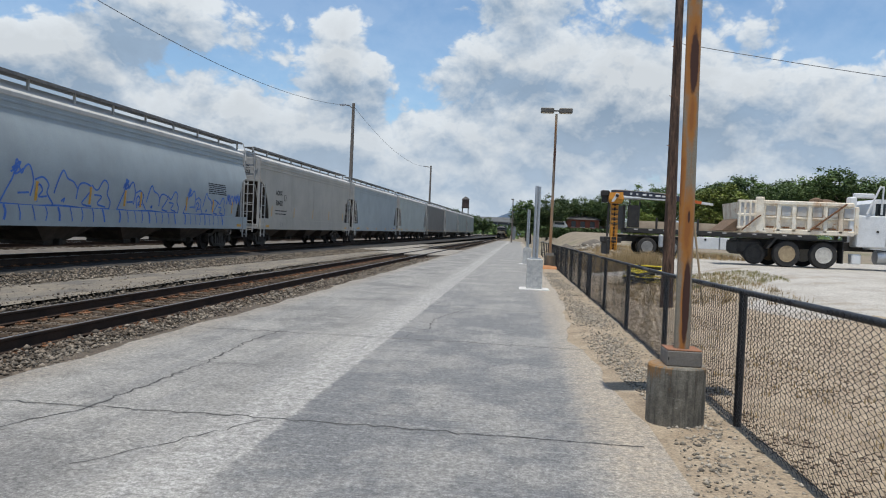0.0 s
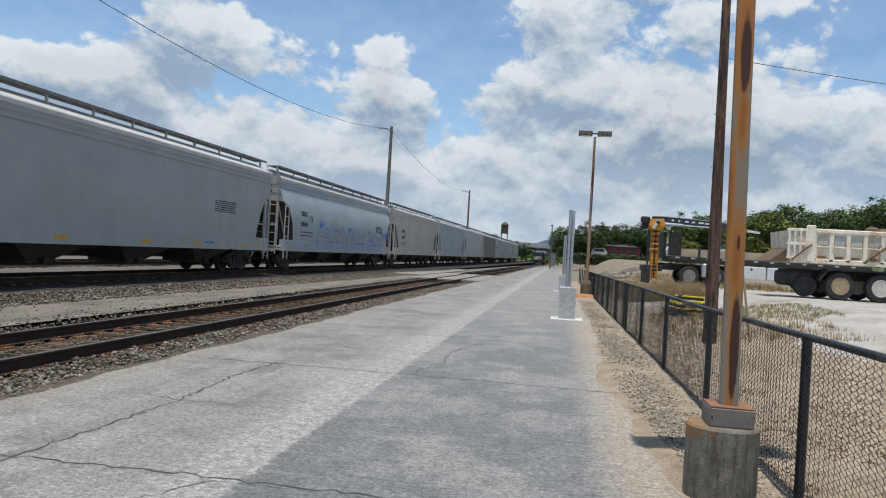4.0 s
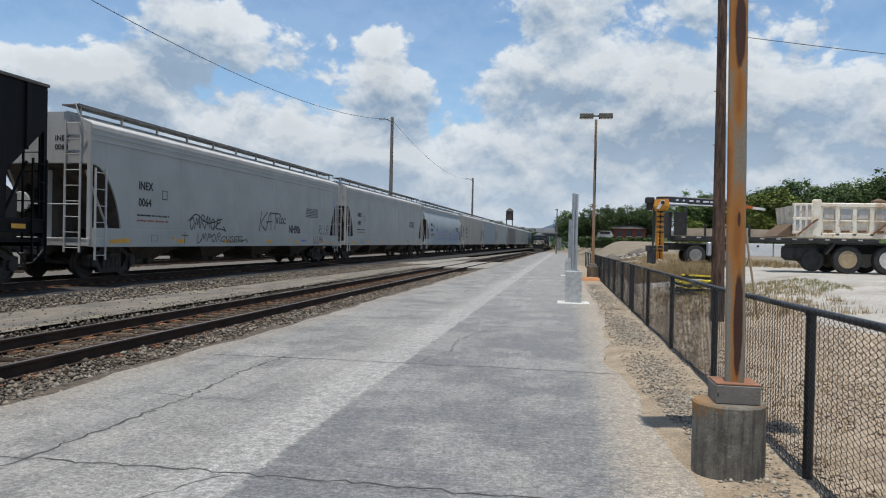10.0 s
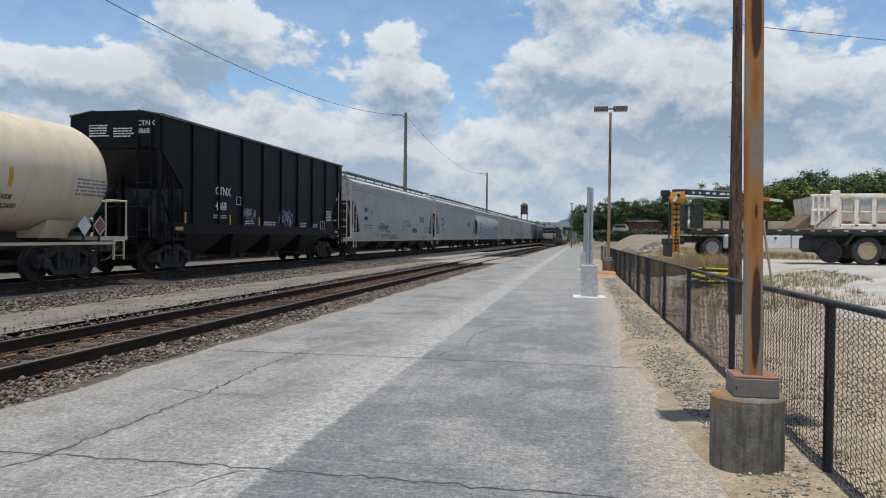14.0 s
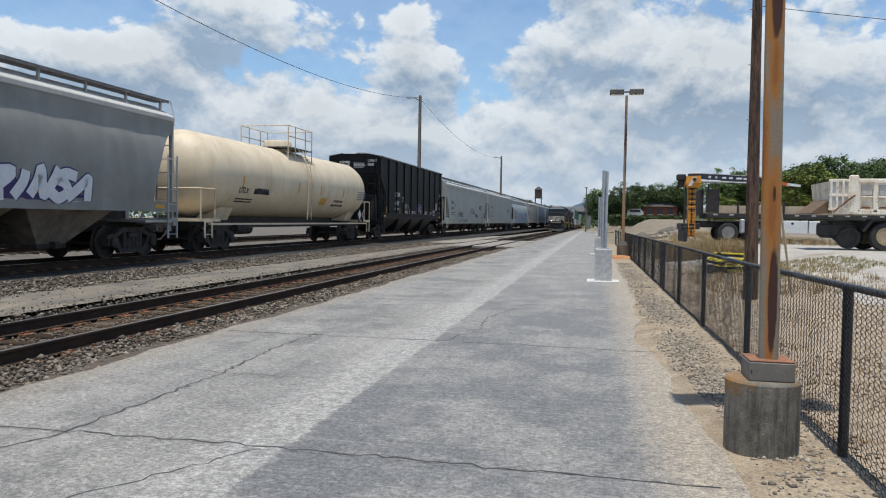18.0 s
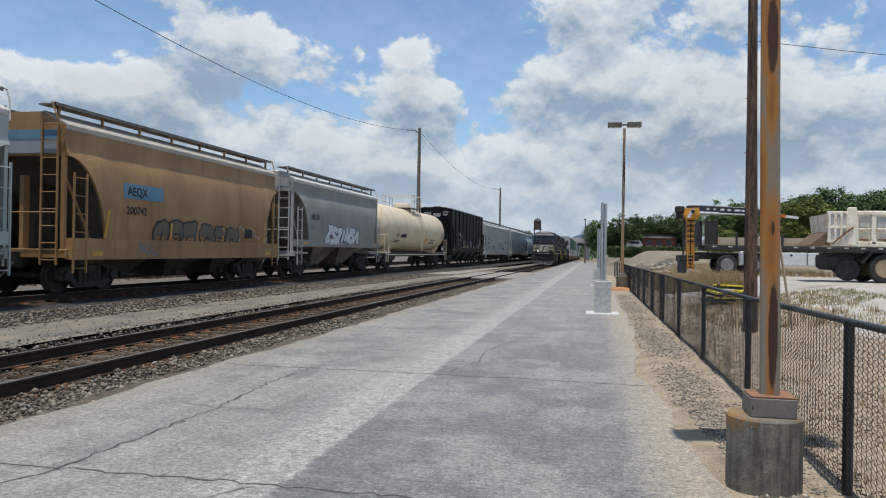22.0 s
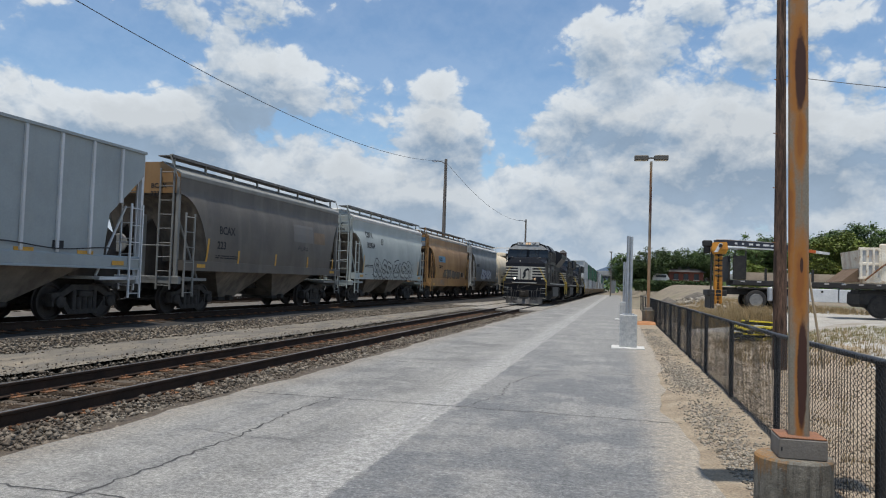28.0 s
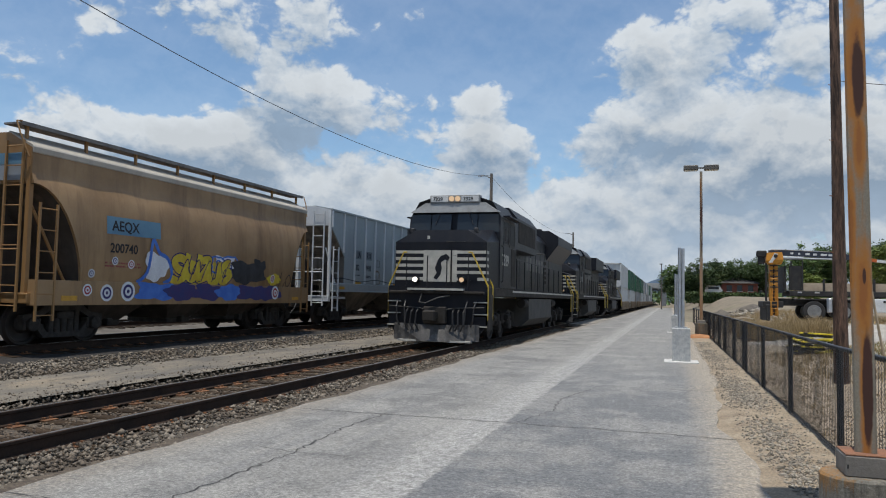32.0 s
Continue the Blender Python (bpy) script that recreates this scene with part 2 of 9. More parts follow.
# ---- mesh tools ----
class MB:
    """A mesh in the making: vertices and faces."""

    def __init__(self):
        self.v, self.f = [], []

    def add(self, verts, faces):
        o = len(self.v)
        self.v.extend(tuple(p) for p in verts)
        self.f.extend(tuple(i + o for i in f) for f in faces)
        return self

    def box(self, x0, x1, y0, y1, z0, z1, c=0.0):
        if c <= 0:
            p = [(x, y, z) for x in (x0, x1) for y in (y0, y1) for z in (z0, z1)]
            return self.add(p, [(0, 1, 3, 2), (4, 6, 7, 5), (0, 4, 5, 1), (2, 3, 7, 6), (0, 2, 6, 4), (1, 5, 7, 3)])
        c = min(c, (x1 - x0) * 0.45, (y1 - y0) * 0.45, (z1 - z0) * 0.45)
        prof = [(x0 + c, y0), (x1 - c, y0), (x1, y0 + c), (x1, y1 - c), (x1 - c, y1), (x0 + c, y1), (x0, y1 - c), (x0, y0 + c)]
        cx, cy = (x0 + x1) / 2, (y0 + y1) / 2
        kx, ky = 1 - 2 * c / (x1 - x0), 1 - 2 * c / (y1 - y0)
        inner = [(cx + (x - cx) * kx, cy + (y - cy) * ky) for x, y in prof]
        rings = [[(x, y, z0) for x, y in inner], [(x, y, z0 + c) for x, y in prof], [(x, y, z1 - c) for x, y in prof], [(x, y, z1) for x, y in inner]]
        return self.loft(rings)

    def loft(self, rings, caps=True, closed=True):
        o, n = len(self.v), len(rings[0])
        for r in rings:
            self.v.extend(tuple(p) for p in r)
        for k in range(len(rings) - 1):
            for i in range(n if closed else n - 1):
                j = (i + 1) % n
                a = o + k * n
                self.f.append((a + i, a + j, a + n + j, a + n + i))
        if caps:
            self.f.append(tuple(o + i for i in reversed(range(n))))
            self.f.append(tuple(o + (len(rings) - 1) * n + i for i in range(n)))
        return self

    def prism(self, pts, axis, a, b):
        """Extrude a polygon of the two other axes (in x, y, z order) from a to b along axis."""
        def put(p, q):
            return {"x": (q, p[0], p[1]), "y": (p[0], q, p[1]), "z": (p[0], p[1], q)}[axis]
        return self.loft([[put(p, a) for p in pts], [put(p, b) for p in pts]])

    def tube(self, a, b, r, n=8, r2=None, caps=True):
        a, b = Vector(a), Vector(b)
        q = (b - a).to_track_quat("Z", "Y")
        r2 = r if r2 is None else r2
        ring = lambda p, rr: [p + q @ Vector((rr * math.cos(2 * math.pi * i / n), rr * math.sin(2 * math.pi * i / n), 0)) for i in range(n)]
        return self.loft([ring(a, r), ring(b, r2)], caps)

    def path(self, pts, r, n=6):
        """A bent round bar: one tube along a line of points."""
        pts = [Vector(p) for p in pts]
        rings = []
        for i, p in enumerate(pts):
            d0 = (p - pts[i - 1]).normalized() if i else None
            d1 = (pts[i + 1] - p).normalized() if i < len(pts) - 1 else None
            d = ((d0 or d1) + (d1 or d0)).normalized()
            up = Vector((0, 0, 1)) if abs(d.z) < 0.93 else Vector((0, 1, 0))
            if i and d.dot(up) < -0.999:
                up = Vector((1, 0, 0))
            u = d.cross(up).normalized() if not rings else (last_u - d * last_u.dot(d)).normalized()
            last_u = u
            w = d.cross(u)
            rings.append([p + (u * math.cos(2 * math.pi * k / n) + w * math.sin(2 * math.pi * k / n)) * r for k in range(n)])
        return self.loft(rings)

    def lathe(self, prof, n=24, axis="z", at=(0, 0, 0), caps=True):
        """Turn a profile of (radius, height) round an axis."""
        rings = []
        for r, h in prof:
            ring = []
            for i in range(n):
                a = 2 * math.pi * i / n
                u, w = r * math.cos(a), r * math.sin(a)
                p = {"z": (u, w, h), "y": (u, h, w), "x": (h, u, w)}[axis]
                ring.append((p[0] + at[0], p[1] + at[1], p[2] + at[2]))
            rings.append(ring)
        return self.loft(rings, caps)

    def mesh(self, name, material, smooth=False):
        me = bpy.data.meshes.new(name)
        me.from_pydata(self.v, [], self.f)
        bm = bmesh.new()
        bm.from_mesh(me)
        bmesh.ops.recalc_face_normals(bm, faces=bm.faces)
        bm.to_mesh(me)
        bm.free()
        me.materials.append(material)
        if smooth:
            me.shade_smooth()
            me.set_sharp_from_angle(angle=radians(38))
        return me


def thing(name, label, category, group="", kind="", at=None):
    ob = tagged(new(name), label, category, group, kind)
    if at is not None:
        ob.matrix_basis = at
    return ob


def part(name, mb, material, parent, label="", smooth=False, at=None):
    """One mesh object under a thing or a part."""
    me = mb.mesh(name, material, smooth) if isinstance(mb, MB) else mb
    ob = new(name, me)
    ob.parent = parent
    if at is not None:
        ob.matrix_basis = at
    if label:
        tagged(ob, label)
    return ob


def solid(name, mb, material, label, category="", group="", kind="", smooth=False, at=None):
    """A thing that is one mesh."""
    ob = tagged(new(name, mb.mesh(name, material, smooth)), label, category, group, kind)
    if at is not None:
        ob.matrix_basis = at
    return ob


def lettering(text, size, material, parent, m, name="lettering"):
    cu = bpy.data.curves.new(name, "FONT")
    cu.body, cu.size, cu.extrude, cu.resolution_u, cu.offset = text, size, 0.002, 3, size * 0.018
    tmp = bpy.data.objects.new("tmp", cu)
    scene.collection.objects.link(tmp)
    me = bpy.data.meshes.new_from_object(tmp)
    bpy.data.objects.remove(tmp)
    me.materials.append(material)
    ob = new(name, me)
    ob.parent = parent
    ob.matrix_basis = m
    return ob


def big_mesh(name, verts, tris, material):
    me = bpy.data.meshes.new(name)
    me.vertices.add(len(verts))
    me.vertices.foreach_set("co", np.asarray(verts, dtype=np.float32).ravel())
    k = tris.shape[1]
    me.loops.add(tris.size)
    me.loops.foreach_set("vertex_index", tris.astype(np.int32).ravel())
    me.polygons.add(len(tris))
    me.polygons.foreach_set("loop_start", np.arange(0, tris.size, k, dtype=np.int32))
    me.update(calc_edges=True)
    me.validate()
    me.materials.append(material)
    return me


def stones(name, centres, sizes, material, seed=1, flat=0.7):
    """Many small angular stones in one mesh."""
    rng = np.random.default_rng(seed)
    base = np.array([(1, 0, 0), (-1, 0, 0), (0, 1, 0), (0, -1, 0), (0, 0, 1), (0, 0, -1), (.62, .62, .5), (-.6, .55, -.5)], float)
    tri = np.array([(4, 0, 6), (4, 6, 2), (0, 2, 6), (4, 2, 1), (4, 1, 3), (4, 3, 0), (5, 2, 0), (5, 7, 2), (2, 7, 1), (5, 1, 7), (5, 3, 1), (5, 0, 3)])
    n = len(centres)
    p = base[None] * rng.uniform(0.6, 1.15, (n, len(base), 1))
    a = rng.uniform(0, 2 * np.pi, n)
    c, s = np.cos(a), np.sin(a)
    x, y = p[..., 0] * c[:, None] - p[..., 1] * s[:, None], p[..., 0] * s[:, None] + p[..., 1] * c[:, None]
    sz = np.asarray(sizes)[:, None]
    verts = np.stack([x * sz, y * sz * rng.uniform(0.6, 1, (n, 1)), p[..., 2] * sz * flat], -1) + np.asarray(centres)[:, None]
    tris = tri[None] + (np.arange(n) * len(base))[:, None, None]
    return big_mesh(name, verts.reshape(-1, 3), tris.reshape(-1, 3), material)

# ---- surfaces ----
M_DIRT = mat("dry_dirt", (0.27, 0.22, 0.155), (0.17, 0.14, 0.10), 0.8, 0.95, fine=25, bump=0.5, spread=0.25, patch=(0.16, 0.15, 0.08), patch_scale=0.22)


def slab_material():
    """Old trowelled pavement: speckled aggregate, a scuffed pale wheel band, blotchy dark traffic zone, sandy right margin."""
    m = bpy.data.materials.new("worn_pavement")
    m.use_nodes = True
    N, K = m.node_tree.nodes, m.node_tree.links
    b = N["Principled BSDF"]
    t = N.new("ShaderNodeTexCoord")
    sp = N.new("ShaderNodeSeparateXYZ")
    K.new(t.outputs["Object"], sp.inputs[0])

    def put(n, k, v):
        if isinstance(v, bpy.types.NodeSocket):
            K.new(v, n.inputs[k])
        else:
            n.inputs[k].default_value = v

    def tex(scale, detail, rough=0.6, stretch=(1, 1, 1)):
        mp = N.new("ShaderNodeMapping")
        mp.inputs["Scale"].default_value = stretch
        K.new(t.outputs["Object"], mp.inputs[0])
        n = N.new("ShaderNodeTexNoise")
        for k, v in (("Vector", mp.outputs[0]), ("Scale", scale), ("Detail", detail), ("Roughness", rough)):
            put(n, k, v)
        return n.outputs["Fac"]

    def mth(op, a, c=0.0):
        n = N.new("ShaderNodeMath")
        n.operation = op
        put(n, 0, a)
        put(n, 1, c)
        return n.outputs[0]

    def rng_(src, a, c, lo=0.0, hi=1.0):
        n = N.new("ShaderNodeMapRange")
        n.interpolation_type = "SMOOTHSTEP"
        for k, v in enumerate((src, a, c, lo, hi)):
            put(n, k, v)
        return n.outputs[0]

    def mx(f, a, c):
        n = N.new("ShaderNodeMix")
        n.data_type = "RGBA"
        put(n, 0, f)
        put(n, 6, (*a, 1) if isinstance(a, tuple) else a)
        put(n, 7, (*c, 1) if isinstance(c, tuple) else c)
        return n.outputs[2]

    big = tex(0.55, 6.0, 0.62)
    blot = tex(0.75, 8.0, 0.70, (1.0, 0.8, 1))
    drag = tex(2.2, 7.0, 0.70, (0.35, 7.0, 1))
    run = tex(1.0, 8.0, 0.70, (4.0, 0.25, 1))
    ragged = tex(5.0, 7.0, 0.75)
    mott = tex(9.0, 7.0, 0.78)
    salt = tex(26, 5.0, 0.75)
    grit = tex(70, 6.0, 0.85)
    x = mth("ADD", sp.outputs[0], mth("ADD", mth("MULTIPLY", mth("SUBTRACT", run, 0.5), 0.40), mth("MULTIPLY", mth("SUBTRACT", ragged, 0.5), 0.50)))
    xs = mth("ADD", sp.outputs[0], mth("MULTIPLY", mth("SUBTRACT", ragged, 0.5), 0.16))
    col = mx(rng_(big, 0.35, 0.65), (0.315, 0.304, 0.278), (0.245, 0.238, 0.221))
    col = mx(mth("MULTIPLY", rng_(run, 0.47, 0.60), 0.60), col, (0.215, 0.212, 0.205))
    zone = mth("MULTIPLY", mth("MULTIPLY", rng_(xs, -1.985, -1.925), rng_(x, 0.75, 0.10)), rng_(sp.outputs[1], 7.0, 26.0, 1.0, 0.25))
    col = mx(mth("MULTIPLY", zone, 0.35), col, (0.175, 0.176, 0.176))
    col = mx(mth("MULTIPLY", zone, rng_(blot, 0.42, 0.56, 0.0, 0.80)), col, (0.135, 0.140, 0.145))
    col = mx(mth("MULTIPLY", mth("MULTIPLY", zone, rng_(drag, 0.52, 0.66)), 0.40), col, (0.30, 0.293, 0.275))
    left = mth("MULTIPLY", rng_(x, -2.5, -3.0), rng_(blot, 0.46, 0.60, 0.10, 0.85))
    col = mx(left, col, (0.165, 0.162, 0.155))
    band = mth("MULTIPLY", rng_(x, -2.60, -2.30), rng_(xs, -1.93, -1.985))
    col = mx(mth("MULTIPLY", band, rng_(mott, 0.34, 0.62, 0.10, 0.75)), col, (0.375, 0.366, 0.345))
    col = mx(mth("MULTIPLY", rng_(x, 0.15, 0.70), rng_(mott, 0.32, 0.62, 0.50, 1.0)), col, (0.345, 0.295, 0.230))
    col = mx(mth("MULTIPLY", rng_(sp.outputs[0], -4.2, -4.85), rng_(mott, 0.32, 0.62, 0.2, 0.8)), col, (0.27, 0.235, 0.185))
    v = N.new("ShaderNodeVectorMath")
    v.operation = "SCALE"
    K.new(col, v.inputs[0])
    K.new(mth("MULTIPLY", mth("MULTIPLY", rng_(mott, 0.30, 0.70, 0.80, 1.20), rng_(salt, 0.34, 0.70, 0.66, 1.40)), rng_(grit, 0.30, 0.72, 0.52, 1.56)), v.inputs["Scale"])
    K.new(v.outputs[0], b.inputs["Base Color"])
    b.inputs["Roughness"].default_value = 0.92
    bp = N.new("ShaderNodeBump")
    bp.inputs["Strength"].default_value, bp.inputs["Distance"].default_value = 0.5, 0.012
    K.new(grit, bp.inputs["Height"])
    K.new(bp.outputs[0], b.inputs["Normal"])
    return m


M_SLAB = slab_material()
M_OLDASPHALT = mat("old_yard_asphalt", (0.225, 0.195, 0.150), (0.125, 0.115, 0.100), 1.6, 0.95, fine=70, bump=0.6, spread=0.35, stretch=(1.2, 0.4, 1), patch=(0.27, 0.225, 0.165), patch_scale=0.9, patch_cut=(0.55, 0.68))
M_BALLAST = mat("ballast_stone", (0.215, 0.185, 0.145), (0.115, 0.090, 0.066), 1.1, 0.95, fine=120, bump=0.3, spread=0.3, island_tint=0.6)
M_BROWNSTONE = mat("rusty_brown_ballast_stone", (0.155, 0.115, 0.078), (0.085, 0.062, 0.045), 1.3, 0.95, fine=120, bump=0.3, spread=0.3, island_tint=0.6)
M_BALLASTBED = mat("ballast_bed", (0.13, 0.102, 0.073), (0.065, 0.050, 0.037), 14.0, 0.95, fine=40, bump=0.9, spread=0.4)
# Freight bed painted near-black to carry the cars' shadow as well as oil.
M_OILSHADEBED = mat("oil_and_shade_black_ballast", (0.038, 0.034, 0.030), (0.022, 0.020, 0.018), 10.0, 0.95, fine=40, bump=0.9, spread=0.4)
M_GRAVEL = mat("pale_gravel_lot", (0.43, 0.405, 0.36), (0.33, 0.305, 0.265), 1.2, 0.95, fine=24, bump=0.8, spread=0.34, patch=(0.26, 0.22, 0.165), patch_scale=0.5, patch_cut=(0.56, 0.70))
M_YARDGRAVEL = mat("grey_brown_yard_gravel", (0.15, 0.13, 0.105), (0.09, 0.078, 0.064), 2.2, 0.95, fine=30, bump=0.6, spread=0.3)
M_SAND = mat("sandy_strip", (0.37, 0.300, 0.212), (0.265, 0.205, 0.138), 2.6, 0.95, fine=45, bump=0.8, spread=0.40, patch=(0.16, 0.12, 0.082), patch_scale=2.4, patch_cut=(0.56, 0.74))
M_PEBBLE = mat("sandy_pebble", (0.33, 0.295, 0.24), (0.19, 0.165, 0.13), 6.0, 0.95, fine=120, bump=0.2, spread=0.2, island_tint=0.55)
M_LITTER = mat("dry_leaf_litter", (0.21, 0.155, 0.105), (0.13, 0.090, 0.060), 5.0, 0.95, fine=90, bump=0.1, spread=0.3, island_tint=0.5)
M_RAIL = mat("rail_steel", (0.034, 0.025, 0.020), (0.055, 0.036, 0.026), 2.0, 0.9, 0.0, fine=40, spread=0.2, spec=0.15)
M_RAILTOP = mat("polished_rail_head", (0.42, 0.41, 0.40), (0.34, 0.33, 0.32), 1.0, 0.35, 0.8, fine=50, bump=0.03, stretch=(1, 0.1, 1))
M_TIE = mat("weathered_tie", (0.040, 0.028, 0.019), (0.085, 0.060, 0.040), 5.0, 0.95, spec=0.1, fine=60, bump=0.7, spread=0.3, stretch=(0.4, 4, 4), random_tint=0.35)
M_RUSTPLATE = mat("rusty_plate", (0.27, 0.12, 0.05), (0.15, 0.075, 0.04), 14.0, 0.9, 0.2, fine=90, spread=0.25, random_tint=0.3)
M_CRACK = mat("crack", (0.075, 0.072, 0.068), (0.05, 0.05, 0.05), 5.0, 1.0, bump=0)
M_CONC = mat("stained_concrete", (0.165, 0.147, 0.112), (0.085, 0.074, 0.056), 3.0, 0.9, fine=70, bump=0.4, spread=0.2, streak=(0.055, 0.048, 0.036), streak_amt=0.8, stretch=(1, 1, 0.4), patch=(0.24, 0.125, 0.04), patch_scale=3.2, patch_cut=(0.54, 0.70))
M_NEWCONC = mat("pale_concrete", (0.62, 0.61, 0.58), (0.48, 0.47, 0.45), 7.0, 0.9, fine=60, spread=0.15)
M_RUSTPOST = mat("rusted_painted_post", (0.27, 0.235, 0.185), (0.20, 0.16, 0.11), 1.4, 0.75, 0.0, fine=50, spread=0.18, streak=(0.40, 0.16, 0.03), streak_amt=0.9, stretch=(6, 6, 0.3), patch=(0.060, 0.022, 0.015), patch_scale=1.1, patch_cut=(0.56, 0.60))
M_BOXSTEEL = mat("grey_painted_steel_box", (0.22, 0.205, 0.18), (0.17, 0.155, 0.135), 5.0, 0.7, 0.1, patch=(0.24, 0.11, 0.05), patch_scale=7.0, patch_cut=(0.68, 0.76))
M_BLACKVINYL = mat("black_vinyl", (0.016, 0.017, 0.019), (0.024, 0.024, 0.026), 8.0, 0.45, bump=0.05)
M_GALV = mat("galvanised_steel", (0.50, 0.52, 0.54), (0.40, 0.42, 0.44), 5.0, 0.42, 0.7, fine=30, bump=0.05)
M_WOODPOLE = mat("creosoted_wood_pole", (0.155, 0.092, 0.062), (0.036, 0.022, 0.016), 5.0, 0.95, fine=22, bump=1.0, spread=0.45, stretch=(3, 3, 0.35), patch=(0.03, 0.018, 0.014), patch_scale=2.5, patch_cut=(0.58, 0.66))
M_GREYPOLE = mat("grey_wood_pole", (0.20, 0.175, 0.15), (0.13, 0.11, 0.095), 4.0, 0.95, fine=30, bump=0.5, stretch=(3, 3, 0.3))
M_CABLE = mat("cable", (0.10, 0.105, 0.115), None, 3.0, 0.6, bump=0)
M_BLACK = mat("black_paint", (0.018, 0.018, 0.02), (0.03, 0.029, 0.028), 2.0, 0.5, fine=40, spread=0.2)
M_YELLOW = mat("yellow_plastic", (0.72, 0.60, 0.02), (0.60, 0.48, 0.02), 6.0, 0.5, bump=0.05)


def height(x, y):
    """The yard's own relief: level on the platform and tracks, rising behind the fence."""
    def ss(a, b, t):
        t = np.clip((t - a) / (b - a), 0, 1)
        return t * t * (3 - 2 * t)
    right = 0.70 * ss(2.4, 8.5, x) * ss(7, 24, y) + 1.9 * ss(3, 9, x) * ss(50, 130, y)
    left = -0.14 * (1 - ss(-0.5, 1.2, x)) + (0.10 + 0.0035 * np.clip(y, 0, 400)) * ss(-11.0, -12.6, x)
    return right + left


def sheet(name, xs, ys, material, lift=0.0, wobble=0.0, seed=1):
    xs, ys = np.asarray(xs, float), np.asarray(ys, float)
    X, Y = np.meshgrid(xs, ys)
    Z = height(X, Y) + (lift(X, Y) if callable(lift) else lift)
    if wobble:
        Z = Z + np.random.default_rng(seed).normal(0, wobble, Z.shape)
    nx, ny = len(xs), len(ys)
    idx = np.arange(nx * ny).reshape(ny, nx)
    q = np.stack([idx[:-1, :-1], idx[:-1, 1:], idx[1:, 1:], idx[1:, :-1]], -1).reshape(-1, 4)
    me = big_mesh(name, np.stack([X, Y, Z], -1).reshape(-1, 3), q, material)
    me.shade_smooth()
    return new(name, me)


far = [-2800, -1500, -700, -300, -150, -80, -50]
ground = tagged(sheet("ground", far + list(np.arange(-40, -13, 1.5)) + list(np.arange(-12.8, -10.8, 0.2)) + list(np.arange(-10.6, 0, 1.0)) + list(np.arange(0, 10, 0.5)) + list(np.arange(10, 40, 2.0)) + [50, 80, 150, 300, 700, 1500, 2800],
                      [-900, -300, -100, -40, -15] + list(np.arange(-10, 60, 1.5)) + list(np.arange(60, 150, 5)) + [180, 240, 320, 500, 900, 1600, 2900], M_DIRT, -0.015),
                "dry brown dirt and sparse grass round the rail yard", "ground", kind="structure")
def lot_lift(x, y):
    """The gravel thins out to nothing along a ragged edge towards the fence."""
    edge = np.minimum(y - 13.2 + 0.25 * (x - 5) + 0.8 * np.sin(x * 1.7) + 0.5 * np.sin(x * 4.1 + y), (x - 5.0 + 0.4 * np.sin(y * 0.9)) * 2 + np.clip(y - 25, 0, 9))
    return np.clip(edge * 0.03, -0.06, 0.022)


tagged(sheet("gravel_lot", list(np.arange(2.8, 10, 0.25)) + list(np.arange(10, 60, 1.5)), list(np.arange(6, 24, 0.4)) + list(np.arange(24, 45, 1.0)), M_GRAVEL, lot_lift), "pale crushed gravel lot behind the fence", "gravel lot", kind="structure")
tagged(sheet("gravel_yard", [-60, -40, -30, -25, -22, -20, -18, -17, -16.4], list(np.arange(-60, 400, 10)), M_YARDGRAVEL, 0.0), "grey-brown gravel beyond the freight track", "gravel yard", kind="structure")

# platform: slabs with joints
PLAT_L, PLAT_R, JOINT = -4.85, 0.95, 4.62
platform = thing("platform", "long worn grey paved platform beside the track", "platform", kind="structure")
edge_rng = random.Random(5)


def slab_edge(y):
    return PLAT_L + 0.06 * math.sin(y * 0.9) * math.sin(y * 0.37 + 1) + 0.035 * math.sin(y * 3.1) + 0.02 * math.sin(y * 7.3), PLAT_R - 0.32 * math.exp(-((y - 10.5) / 4.0) ** 2) + 0.06 * math.sin(y * 1.7) + 0.03 * math.sin(y * 4.3)


for k in range(-3, 38):
    y0, y1 = 4.45 + (k) * JOINT, 4.45 + (k + 1) * JOINT - 0.006
    mb, n = MB(), 12
    rows = []
    for i in range(n + 1):
        y = y0 + (y1 - y0) * i / n
        a, b = slab_edge(y)
        rows.append([(a, y, -0.16), (a, y, -0.012), (a + 0.03, y, 0.0), (b - 0.03, y, 0.0), (b, y, -0.01), (b, y, -0.16)])
    mb.loft(rows)
    part("slab", mb, M_SLAB, platform)


def ribbon(pts, w, z=0.0025, seed=1, wander=0.02):
    """A thin irregular crack along a line."""
    r, mb, out = random.Random(seed), MB(), []
    for (xa, ya), (xb, yb) in zip(pts, pts[1:]):
        d = math.hypot(xb - xa, yb - ya)
        m = max(2, int(d / 0.09))
        for i in range(m):
            t = i / m
            out.append((xa + (xb - xa) * t + r.gauss(0, wander), ya + (yb - ya) * t + r.gauss(0, wander)))
    out.append(pts[-1])
    rows = []
    for i, (x, y) in enumerate(out):
        a, b = out[max(0, i - 1)], out[min(len(out) - 1, i + 1)]
        d = math.hypot(b[0] - a[0], b[1] - a[1]) or 1
        ww = w * r.uniform(0.35, 1.3)
        nx, ny = -(b[1] - a[1]) / d * ww, (b[0] - a[0]) / d * ww
        rows.append([(x - nx, y - ny, z), (x + nx, y + ny, z)])
    mb.loft(rows, caps=False, closed=False)
    return mb


